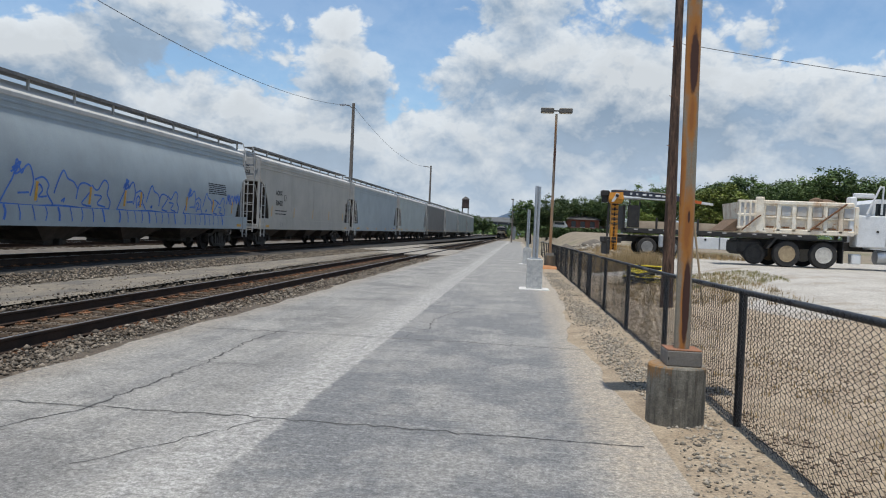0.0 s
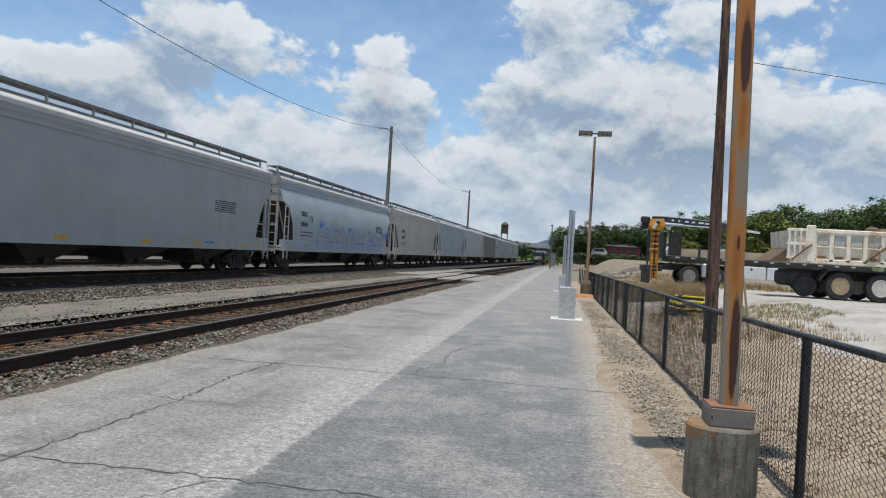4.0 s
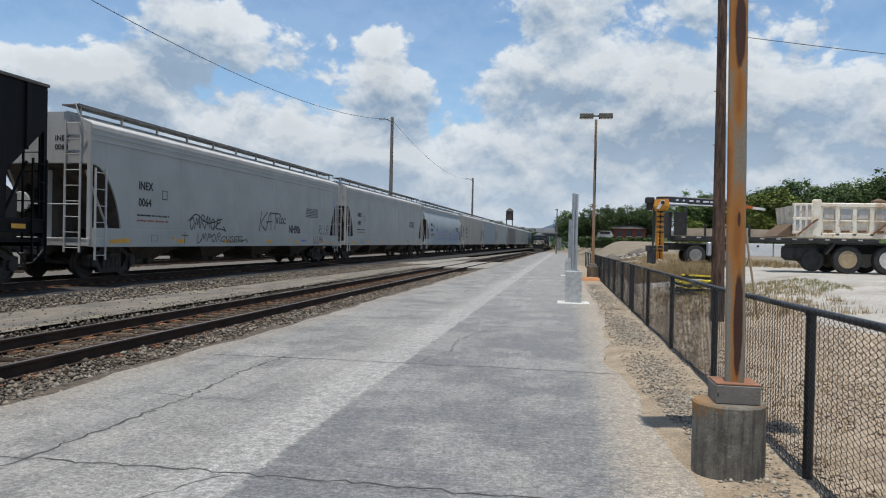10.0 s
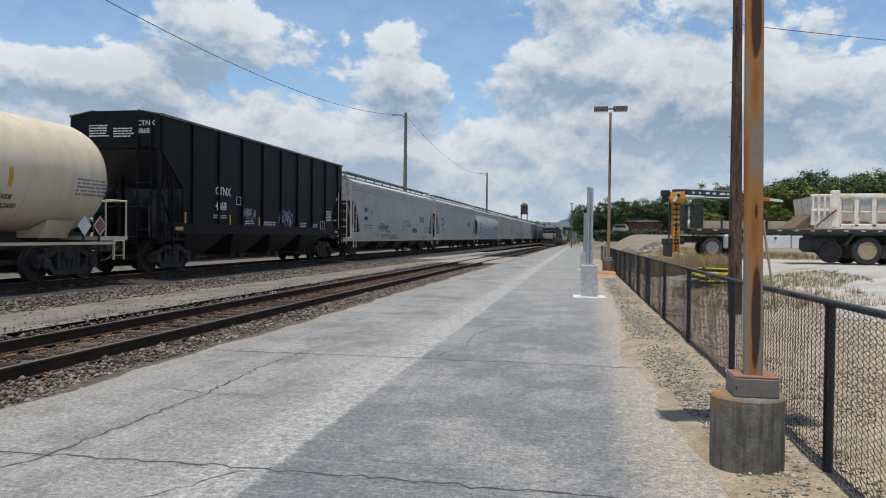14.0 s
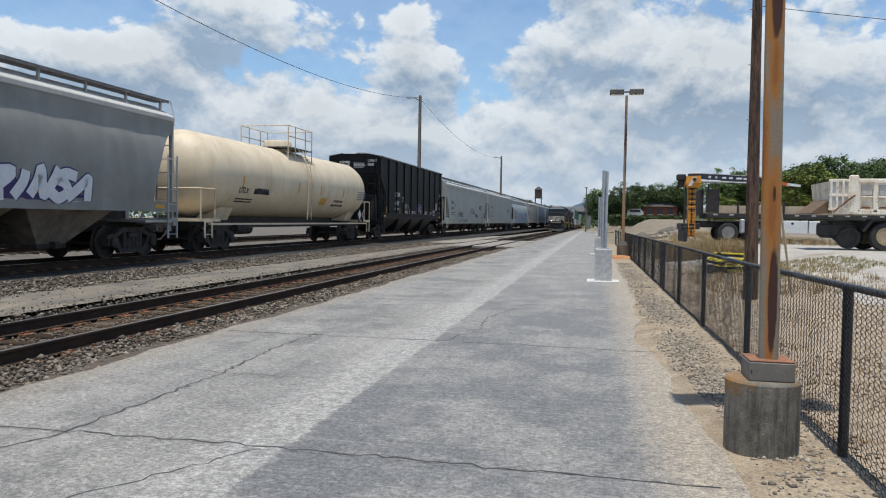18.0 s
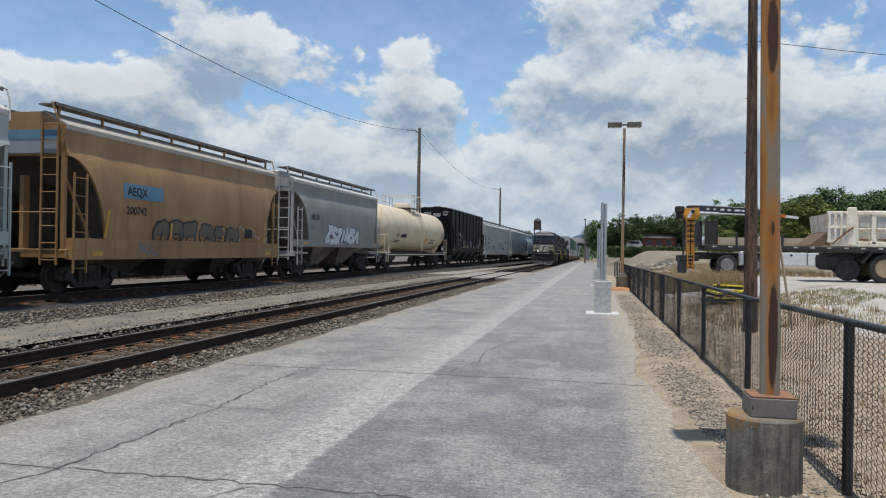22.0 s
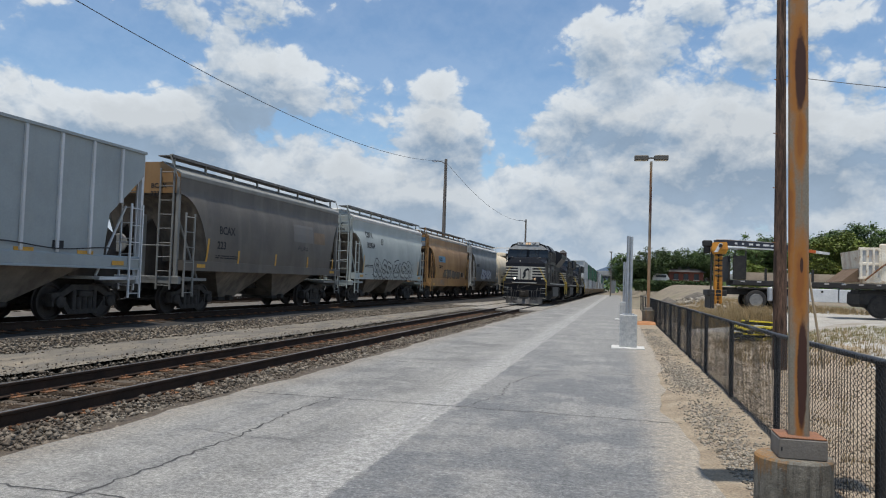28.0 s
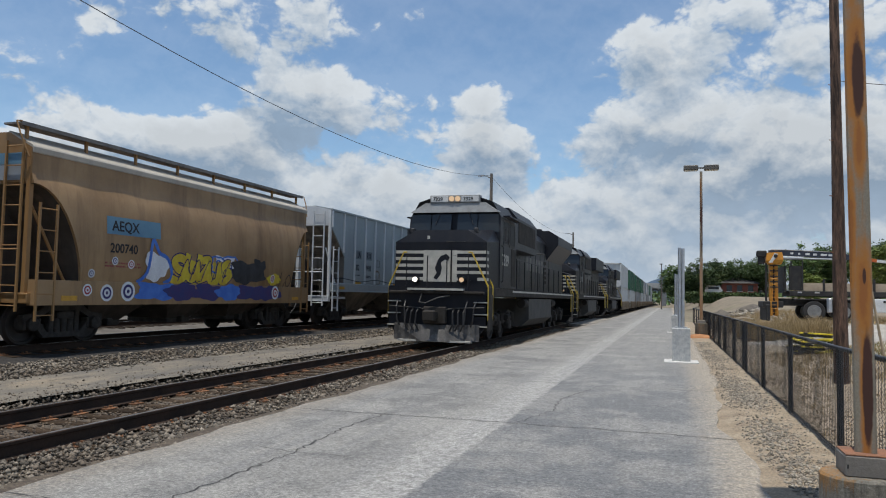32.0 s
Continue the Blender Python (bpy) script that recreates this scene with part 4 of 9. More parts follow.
part("shaft", MB().loft([[(PX + 0.020 - 0.0118 * (z - 0.6) + w * (0.978 * sx + 0.208 * sy), PY + w * (0.978 * sy - 0.208 * sx), z) for sx, sy in ((-1, -.8), (-.8, -1), (.8, -1), (1, -.8), (1, .8), (.8, 1), (-.8, 1), (-1, .8))] for z, w in ((0.60, 0.062), (3.2, 0.060), (7.3, 0.058))]), stained_post(), post, "square steel shaft streaked with orange rust")
part("handhole_cover", MB().box(PX - 0.115, PX - 0.105, PY - 0.142, PY - 0.136, 0.54, 0.565), M_BLACK, post)
lamp_head(post, PX, PY, 7.35, 0.52)

lamp = thing("parking_lamp", "slim rusty pole carrying two boxy lamp heads", "lamp post")
LX, LY = 1.32, 34.4
base_cylinder(lamp, LX, LY, 0.26, 0.62, M_CONC)
part("shaft", MB().loft([[(LX + sx * w, LY + sy * w, z) for sx, sy in ((-1, -1), (1, -1), (1, 1), (-1, 1))] for z, w in ((0.6, 0.065), (7.3, 0.055))]), M_RUSTPOST, lamp)
part("base_box", MB().box(LX - 0.17, LX + 0.17, LY - 0.17, LY + 0.17, 0.6, 0.74, 0.01), M_BOXSTEEL, lamp)
lamp_head(lamp, LX, LY, 7.45, 0.62)
solid("clay_mound", MB().lathe([(0.75, -0.05), (0.6, 0.08), (0.3, 0.14), (0.05, 0.16)], 14, at=(LX - 0.1, LY - 0.5, 0.0)), mat("orange_clay", (0.45, 0.21, 0.09), None, 4.0, 0.95, fine=40, bump=0.6), "low heap of orange clay at the lamp's foot", "clay heap")

for bx, by, hh in ((0.28, 20.1, 2.93), (0.30, 38.5, 2.9)):
    pl = thing("pipe_post", "pair of galvanised pipes set in a square pale concrete footing", "post", "galvanised pipe posts")
    part("footing", MB().box(bx - 0.22, bx + 0.22, by - 0.22, by + 0.22, -0.05, 0.86, 0.015), mat("blotched_footing", (0.50, 0.50, 0.48), (0.36, 0.37, 0.37), 9.0, 0.85, fine=40, spread=0.2), pl, "square concrete footing with blotchy grey face")
    part("apron", MB().box(bx - 0.42, bx + 0.42, by - 0.5, by + 0.42, -0.05, 0.025, 0.01), M_NEWCONC, pl)
    part("flange", MB().box(bx - 0.15, bx + 0.15, by - 0.12, by + 0.12, 0.86, 0.89), M_GALV, pl)
    part("pipe", MB().tube((bx - 0.042, by, 0.88), (bx - 0.042, by, hh), 0.040, 14), M_GALV, pl, smooth=True)
    part("pipe", MB().tube((bx + 0.042, by, 0.88), (bx + 0.042, by, hh - 0.02), 0.040, 14), M_GALV, pl, smooth=True)

# ---- freight cars ----
M_TRUCK = mat("grimy_truck_steel", (0.058, 0.051, 0.044), (0.030, 0.027, 0.024), 6.0, 0.85, 0.1, fine=40, spread=0.3)
M_WHEEL = mat("wheel_steel", (0.045, 0.036, 0.030), (0.026, 0.022, 0.020), 5.0, 0.65, 0.2, fine=40)
# Chute grime darkened so it also carries shade on slope sheets and end plates.
M_CHUTE = mat("grimy_shaded_steel", (0.075, 0.060, 0.048), (0.045, 0.036, 0.030), 2.0, 0.9, fine=40, streak=(0.15, 0.125, 0.10), streak_amt=0.5)
M_GRATE = mat("weathered_walkway", (0.24, 0.23, 0.215), (0.16, 0.15, 0.14), 3.0, 0.8, 0.3, fine=90, spread=0.4)
M_ORANGEMARK = mat("amber_reflector", (0.62, 0.33, 0.03), (0.5, 0.26, 0.03), 8.0, 0.4, bump=0)
M_INK = mat("black_lettering", (0.022, 0.022, 0.025), None, 5.0, 0.8, bump=0)
M_WHITEINK = mat("white_lettering", (0.72, 0.72, 0.70), None, 5.0, 0.8, bump=0)
M_REDINK = mat("red_lettering", (0.33, 0.10, 0.085), None, 5.0, 0.8, bump=0)
M_BLUESPRAY = mat("blue_spray_paint", (0.045, 0.13, 0.48), (0.07, 0.19, 0.55), 3.0, 0.7, bump=0)
M_BLACKSPRAY = mat("black_spray_paint", (0.02, 0.02, 0.022), (0.04, 0.04, 0.045), 3.0, 0.7, bump=0)
M_GREYSPRAY = mat("grey_spray_paint", (0.22, 0.23, 0.25), None, 3.0, 0.7, bump=0)
M_DULLSPRAY = mat("dull_grey_spray_paint", (0.12, 0.105, 0.085), (0.16, 0.13, 0.09), 3.0, 0.8, bump=0)
M_WHITESPRAY = mat("white_spray_paint", (0.70, 0.72, 0.74), (0.6, 0.62, 0.66), 3.0, 0.7, bump=0)
M_YELLOWSPRAY = mat("yellow_spray_paint", (0.62, 0.50, 0.04), (0.52, 0.36, 0.03), 3.0, 0.7, bump=0)
M_NAVYSPRAY = mat("navy_spray_paint", (0.03, 0.035, 0.14), (0.05, 0.03, 0.12), 3.0, 0.7, bump=0)
M_REDSPRAY = mat("dark_red_spray_paint", (0.36, 0.05, 0.06), None, 3.0, 0.7, bump=0)


def wheel_mesh(s):
    x = s * 0.752
    prof = [(0.075, x - s * 0.09), (0.16, x - s * 0.085), (0.19, x - s * 0.03), (0.35, x - s * 0.02), (0.39, x - s * 0.07), (0.455, x - s * 0.075), (0.482, x - s * 0.065), (0.482, x - s * 0.045), (0.458, x - s * 0.03), (0.45, x + s * 0.062), (0.40, x + s * 0.068), (0.37, x + s * 0.025), (0.20, x + s * 0.01), (0.15, x + s * 0.085), (0.06, x + s * 0.095)]
    return MB().lathe(prof, 28, "x").mesh("wheel", M_WHEEL, True)


WHEEL_ME = {s: wheel_mesh(s) for s in (-1, 1)}
AXLE_ME = MB().tube((-1.02, 0, 0), (1.02, 0, 0), 0.075, 12).mesh("axle", M_TRUCK, True)


def sideframe_mesh(half):
    """A cast side frame: arched top member, bottom member and columns round open windows, springs in the middle."""
    mb, h = MB(), half
    mb.prism([(-h - 0.24, 0.50), (-h - 0.24, 0.66), (-h + 0.10, 0.70), (-0.5, 0.88), (0.5, 0.88), (h - 0.10, 0.70), (h + 0.24, 0.66), (h + 0.24, 0.50), (h - 0.05, 0.53), (0.42, 0.74), (-0.42, 0.74), (-h + 0.05, 0.53)], "x", -0.08, 0.08)
    mb.prism([(-h + 0.02, 0.50), (-0.56, 0.15), (0.56, 0.15), (h - 0.02, 0.50), (h - 0.20, 0.53), (0.48, 0.27), (-0.48, 0.27), (-h + 0.20, 0.53)], "x", -0.075, 0.075)
    for s in (-1, 1):
        mb.box(-0.085, 0.085, min(s * 0.30, s * 0.43), max(s * 0.30, s * 0.43), 0.22, 0.78, 0.015)
        mb.lathe([(0.02, 0.02), (0.145, 0.03), (0.145, 0.15), (0.10, 0.18), (0.02, 0.185)], 16, "x", (0, s * h, 0.455))
        mb.box(-0.10, 0.10, min(s * (h - 0.23), s * (h - 0.16)), max(s * (h - 0.23), s * (h - 0.16)), 0.34, 0.58, 0.01)
        mb.box(-0.10, 0.10, min(s * (h + 0.16), s * (h + 0.23)), max(s * (h + 0.16), s * (h + 0.23)), 0.34, 0.58, 0.01)
    for k in (-0.19, 0.0, 0.19):
        mb.tube((0.03, k, 0.27), (0.03, k, 0.57), 0.082, 10)
    mb.box(-0.15, 0.13, -0.24, 0.24, 0.56, 0.73, 0.02)
    return mb.mesh("side_frame", M_TRUCK, True)


SIDEFRAME_ME = sideframe_mesh(0.89)
BOLSTER_ME = MB().box(-0.98, 0.98, -0.19, 0.19, 0.42, 0.74, 0.04).mesh("bolster", M_TRUCK)
ROLLING = []


def car_truck(car, y, roll=True):
    tr = part("truck", BOLSTER_ME, M_TRUCK, car, "grimy cast steel freight truck", at=pose(0, y, 0))
    for s in (-1, 1):
        part("side_frame", SIDEFRAME_ME, M_TRUCK, tr, at=pose(s * 0.98, 0, 0, 0, 0, 0 if s > 0 else 180))
    for k in (-0.89, 0.89):
        ws = part("axle", AXLE_ME, M_TRUCK, car, at=pose(0, y + k, 0.455))
        for s in (-1, 1):
            part("wheel", WHEEL_ME[s], M_WHEEL, ws)
        if roll:
            ROLLING.append((ws, y + k, 0.455, 1))


def coupler(car, y, s):
    mb = MB().box(-0.20, 0.20, min(y - s * 1.1, y - s * 0.42), max(y - s * 1.1, y - s * 0.42), 0.66, 1.02, 0.03)
    mb.box(-0.07, 0.07, min(y - s * 0.45, y), max(y - s * 0.45, y), 0.80, 0.94, 0.02)
    mb.box(-0.16, 0.10, min(y - s * 0.16, y + s * 0.06), max(y - s * 0.16, y + s * 0.06), 0.73, 1.0, 0.03)
    c = part("coupler", mb, M_TRUCK, car)
    hose = [(0.35, y - s * 0.5, 0.80), (0.38, y - s * 0.28, 0.62), (0.33, y - s * 0.12, 0.46), (0.18, y, 0.42)]
    part("air_hose", MB().path(hose, 0.022, 6), M_BLACK, c)


def ladder(car, x, y, z0, z1, w, material, axis="y", rungs=None, name="ladder"):
    mb = MB()
    n = rungs or max(2, int((z1 - z0) / 0.40))
    for s in (-w / 2, w / 2):
        p = (x, y + s) if axis == "y" else (x + s, y)
        mb.box(p[0] - 0.022, p[0] + 0.022, p[1] - 0.022, p[1] + 0.022, z0, z1)
    for k in range(n):
        z = z0 + 0.12 + (z1 - z0 - 0.24) * k / max(1, n - 1)
        a, b = ((x, y - w / 2, z), (x, y + w / 2, z)) if axis == "y" else ((x - w / 2, y, z), (x + w / 2, y, z))
        mb.tube(a, b, 0.014, 6)
    return part(name, mb, material, car)


SHEET = {}          # for each car, the x of its outer side sheet at a height


def side_text(car, text, size, y, z, material):
    """Lettering on the side that faces the platform; it reads towards +y and follows the sheet."""
    ob = lettering(text, size, material, car, Matrix.Identity(4))
    sheet_x = SHEET[car.name]
    for v in ob.data.vertices:
        a, b, c_ = v.co
        v.co = (sheet_x(z + b, y + a) + 0.007 + c_, y + a, z + b)
    return ob


def data_bars(car, y, z, rows, w, material, seed=1, h=0.05):
    r, mb = random.Random(seed), MB()
    sheet_x = SHEET[car.name]
    for k in range(rows):
        yy, za = y, z - k * h * 1.9
        while yy < y + w - 0.05:
            d = r.uniform(0.04, 0.16)
            xs = [sheet_x(zz, yy) for zz in (za, za + h)]
            mb.box(min(xs) - 0.002, max(xs) + 0.005, yy, min(yy + d, y + w), za, za + h)
            yy += d + r.choice((0.02, 0.02, 0.07))
    return tagged(part("data_block", mb, material, car, "rows of small painted data"), kind="stuff")


def stencil(car, y0, y1, z0, z1, material, bar=False):
    """A painted square outline."""
    mb, x = MB(), max(SHEET[car.name](z0), SHEET[car.name](z1))
    for a, b, c_, d in ((y0, y1, z0, z0 + 0.022), (y0, y1, z1 - 0.022, z1), (y0, y0 + 0.022, z0, z1), (y1 - 0.022, y1, z0, z1)) + (((y0 + y1) / 2 - 0.01, (y0 + y1) / 2 + 0.012, z0, z1),) * bar:
        mb.box(x - 0.012, x + 0.004, a, b, c_, d)
    return part("stencil_frame", mb, material, car)


def fill_shape(car, y0, y1, z0, z1, sx, material, seed, lift=0.004, n=26, label="sprayed graffiti fill", lobes=5):
    """A filled, lobed patch of spray paint on the side sheet."""
    r, mb = random.Random(seed), MB()
    ph = r.uniform(0, 6)
    ring = []
    for i in range(n * 2):
        t = 2 * math.pi * i / (n * 2)
        k = 1 + 0.16 * math.sin(lobes * t + ph) + 0.07 * math.sin((2 * lobes + 1) * t)
        sq = 1 / max(abs(math.cos(t)), abs(math.sin(t))) ** 0.55
        ring.append(((y0 + y1) / 2 + (y1 - y0) / 2 * k * sq * 0.86 * math.cos(t), (z0 + z1) / 2 + (z1 - z0) / 2 * k * sq * 0.86 * math.sin(t)))
    cy, cz = (y0 + y1) / 2, (z0 + z1) / 2
    mids = [((y + cy) / 2, (z + cz) / 2) for y, z in ring]
    m = len(ring)
    vs = [(sx(z) + lift, y, z) for y, z in ring] + [(sx(z) + lift, y, z) for y, z in mids] + [(sx(cz) + lift, cy, cz)]
    fs = [(i, (i + 1) % m, m + (i + 1) % m, m + i) for i in range(m)] + [(m + i, m + (i + 1) % m, 2 * m) for i in range(m)]
    mb.add(vs, fs)
    return part("graffiti", mb, material, car, label)


def rings(car, y, z, r, sx, a, b):
    for k, (rr, mm) in enumerate(((r, a), (r * 0.72, b), (r * 0.45, a), (r * 0.2, b))):
        vs = [(sx(z + rr * math.sin(t * math.pi / 9)) + 0.008 + 0.002 * k, y + rr * math.cos(t * math.pi / 9), z + rr * math.sin(t * math.pi / 9)) for t in range(18)]
        part("graffiti", MB().add(vs, [tuple(range(18))]), mm, car, "sprayed concentric rings")


def spray_line(car, pts, w, sx, material, label="sprayed graffiti stroke", lift=0.006):
    """One spray stroke through (y, z) points, smoothed, laid on the side sheet."""
    fine = []
    n = len(pts)
    for i in range(n - 1):
        p0, p1, p2, p3 = pts[max(0, i - 1)], pts[i], pts[i + 1], pts[min(n - 1, i + 2)]
        for q in range(5):
            t = q / 5
            fine.append(tuple(0.5 * (2 * p1[j] + (p2[j] - p0[j]) * t + (2 * p0[j] - 5 * p1[j] + 4 * p2[j] - p3[j]) * t * t + (3 * p1[j] - p0[j] - 3 * p2[j] + p3[j]) * t ** 3) for j in (0, 1)))
    fine.append(pts[-1])
    rows = []
    for i, (y, z) in enumerate(fine):
        a, b = fine[max(0, i - 1)], fine[min(len(fine) - 1, i + 1)]
        d = math.hypot(b[0] - a[0], b[1] - a[1]) or 1
        ny, nz = -(b[1] - a[1]) / d * w / 2, (b[0] - a[0]) / d * w / 2
        rows.append([(sx(z - nz) + lift, y - ny, z - nz), (sx(z + nz) + lift, y + ny, z + nz)])
    return part("graffiti_stroke", MB().loft(rows, caps=False, closed=False), material, car, label)


def bubble_row(car, y0, y1, z0, z1, n, sx, line, fill, w, seed, label="outlined graffiti letters"):
    """A row of fat rounded letter bodies with outlines and counters."""
    r = random.Random(seed)
    wd = (y1 - y0) / n
    for k in range(n):
        cy, hw = y0 + wd * (k + 0.5), wd * r.uniform(0.56, 0.70)
        za, zb = z0 + r.uniform(0, 0.12) * (z1 - z0), z1 - r.uniform(0, 0.16) * (z1 - z0)
        cz, hh, lean, p = (za + zb) / 2, (zb - za) / 2, r.uniform(-0.12, 0.2), r.uniform(0.55, 0.85)
        ring = []
        for i in range(20):
            t = 2 * math.pi * i / 20 + 0.3
            c, q = math.cos(t), math.sin(t)
            k1 = 1 + r.uniform(-0.30, 0.14)
            u, v = hw * k1 * math.copysign(abs(c) ** p, c), hh * (1 + r.uniform(-0.16, 0.10)) * math.copysign(abs(q) ** p, q)
            ring.append((cy + u + lean * v, cz + v))
        if fill:
            vs = [(sx(z) + 0.003 + 0.0005 * (k % 2), y, z) for y, z in ring] + [(sx(z) + 0.003 + 0.0005 * (k % 2), (y + cy) / 2, (z + cz) / 2) for y, z in ring] + [(sx(cz) + 0.0035, cy, cz)]
            part("graffiti", MB().add(vs, [(i, (i + 1) % 20, 20 + (i + 1) % 20, 20 + i) for i in range(20)] + [(20 + i, 20 + (i + 1) % 20, 40) for i in range(20)]), fill, car, "sprayed graffiti fill")
        gap = r.randrange(20)
        ring = ring[gap:] + ring[:gap]
        spray_line(car, ring + [ring[0]] if r.random() < 0.6 else ring[:-1], w, sx, line, label)
        m = r.choice((0, 1, 1, 2))
        if m == 0:
            spray_line(car, [(cy - hw * 0.1, cz - hh * 0.9), (cy, cz - hh * 0.2), (cy + hw * 0.12, cz + hh * 0.25)], w, sx, line, label)
        else:
            for q in range(m):
                oz = cz + (0.32 if q else -0.28) * hh
                spray_line(car, [(cy + hw * 0.26 * math.cos(t), oz + hh * 0.2 * math.sin(t)) for t in np.linspace(0.2, 6.0, 8)], w * 0.9, sx, line, label)


def tag_row(car, y0, y1, z0, z1, n, sx, line, w, seed, label="sprayed graffiti tag"):
    """A quick handwritten tag: tall leaning strokes with hooks and an underline flick."""
    r = random.Random(seed)
    wd, h = (y1 - y0) / n, z1 - z0
    for k in range(n):
        y, a, b = y0 + wd * k, r.uniform(0.0, 0.15), r.uniform(0.75, 1.0)
        form = r.choice(((0.0, a, 0.25, b, 0.45, 0.3, 0.7, 0.85, 0.85, 0.1), (0.1, a, 0.2, b, 0.6, 0.9, 0.75, 0.65, 0.3, 0.5, 0.9, a), (0.3, b, 0.2, a, 0.7, 0.05, 0.9, 0.35), (0.5, 0.8, 0.1, 0.5, 0.4, a, 0.8, 0.4, 0.5, 0.8), (0.2, a, 0.4, b, 0.9, 0.55, 0.3, 0.5)))
        spray_line(car, [(y + wd * 1.1 * form[i] + 0.12 * h * form[i + 1], z0 + h * form[i + 1]) for i in range(0, len(form), 2)], w, sx, line, label)


FORMS = {"hook": [(.9, .85), (.4, 1), (.05, .6), (.1, .15), (.55, 0), (.9, .2), (.9, .5), (.5, .5)], "bend": [(.9, .85), (.4, 1), (.1, .75), (.45, .5), (.85, .3), (.5, 0), (.05, .12)], "peak": [(0, 0), (.3, .6), (.5, 1), (.7, .6), (1, 0)],
         "bowl": [(.1, 0), (.1, .5), (.1, 1), (.6, .95), (.95, .5), (.6, .05), (.1, 0)], "bar": [(.35, 0), (.5, .5), (.55, 1)], "zag": [(.05, 0), (.12, .5), (.15, .95), (.5, .45), (.82, .05), (.88, .5), (.92, 1)], "comb": [(.9, 1), (.15, .95), (.1, .5), (.65, .5), (.1, .48), (.12, .05), (.9, 0)],
         "slash": [(.05, .9), (.85, .95), (.45, .5), (.05, .05), (.9, .1)], "cup": [(.08, 1), (.05, .4), (.35, 0), (.75, .15), (.9, .6), (.92, 1)]}


def fat_row(car, y0, y1, z0, z1, forms, sx, line, fill, w, edge, lean=0.0, seed=1, label="outlined graffiti letters"):
    """Broad filled strokes with a dark outline round each."""
    r = random.Random(seed)
    wd, h = (y1 - y0) / len(forms), z1 - z0
    for k, f in enumerate(forms):
        up, drop = r.uniform(0.86, 1.12), r.uniform(-0.06, 0.05) * h
        slant, wide = lean + r.uniform(-0.12, 0.12), r.uniform(0.9, 1.3)
        pts = [(y0 + wd * (k + 0.5 + wide * (u - 0.5) + r.uniform(-0.09, 0.09)) + slant * v * h, z0 + drop + w / 2 + (v + r.uniform(-0.07, 0.07)) * (h * up - w)) for u, v in FORMS[f]]
        spray_line(car, pts, w + 2 * edge, sx, line, label, 0.004 + 0.0012 * k)
        spray_line(car, pts, w, sx, fill, "sprayed graffiti fill", 0.009 + 0.0012 * k)


def spiked_word(car, y0, y1, z0, z1, sx, line, w, drips):
    """A quick outlined word: spiked first form, round bodies, a pointed arch, and lines run down over the sill."""
    strokes = ([(0, 0), (.05, .35), (.09, .62), (.12, 1), (.15, .7), (.18, .84), (.22, .9), (.25, .55), (.23, .2)], [(.07, .7), (.13, .85), (.08, .78), (.15, .95), (.10, .66), (.17, .8)], [(.13, .25), (.22, .28)], [(.26, .58), (.33, .66), (.38, .5), (.37, .3), (.42, .08), (.43, 0)], [(.29, .08), (.27, .35), (.30, .48), (.33, .35), (.30, .2), (.37, .22)],
               [(.43, .3), (.46, .6), (.51, .88), (.55, .7), (.61, .62), (.65, .45)], [(.50, .12), (.53, .2), (.52, .1)], [(.64, .2), (.66, .55), (.72, .63), (.79, .52), (.75, .32), (.70, .1), (.80, .04)], [(.79, .6), (.85, .48), (.92, .76), (.97, .64), (.96, .4), (1.0, .2), (.99, 0)], [(.82, .35), (.90, .32), (.86, .12), (.95, .05)], [(0, 0), (.25, -.02), (.5, .02), (.75, -.02), (1, 0)])
    for st in strokes:
        spray_line(car, [(y0 + (y1 - y0) * u, z0 + (z1 - z0) * v) for u, v in st], w, sx, line, "blue sprayed outline")
    for k in range(drips):
        y = y0 + (y1 - y0) * (k + 0.3) / drips
        spray_line(car, [(y - 0.05, z0 - 0.02), (y + 0.03, z0 - 0.2), (y - 0.02 + 0.05 * (k % 3), 1.04)], w * (1.5 if k % 4 == 0 else 0.8), lambda z: max(sx(z), 1.628), line, "blue sprayed outline")


def upright_mark(car, y, z0, z1, sx, lean=0.0):
    part("reflector", MB().loft([[(sx(z) + 0.004, y - 0.05 + lean * (z - z0), z), (sx(z) + 0.004, y + 0.05 + lean * (z - z0), z)] for z in np.linspace(z0, z1, 4)], caps=False, closed=False), M_ORANGEMARK, car, "amber reflective strip")


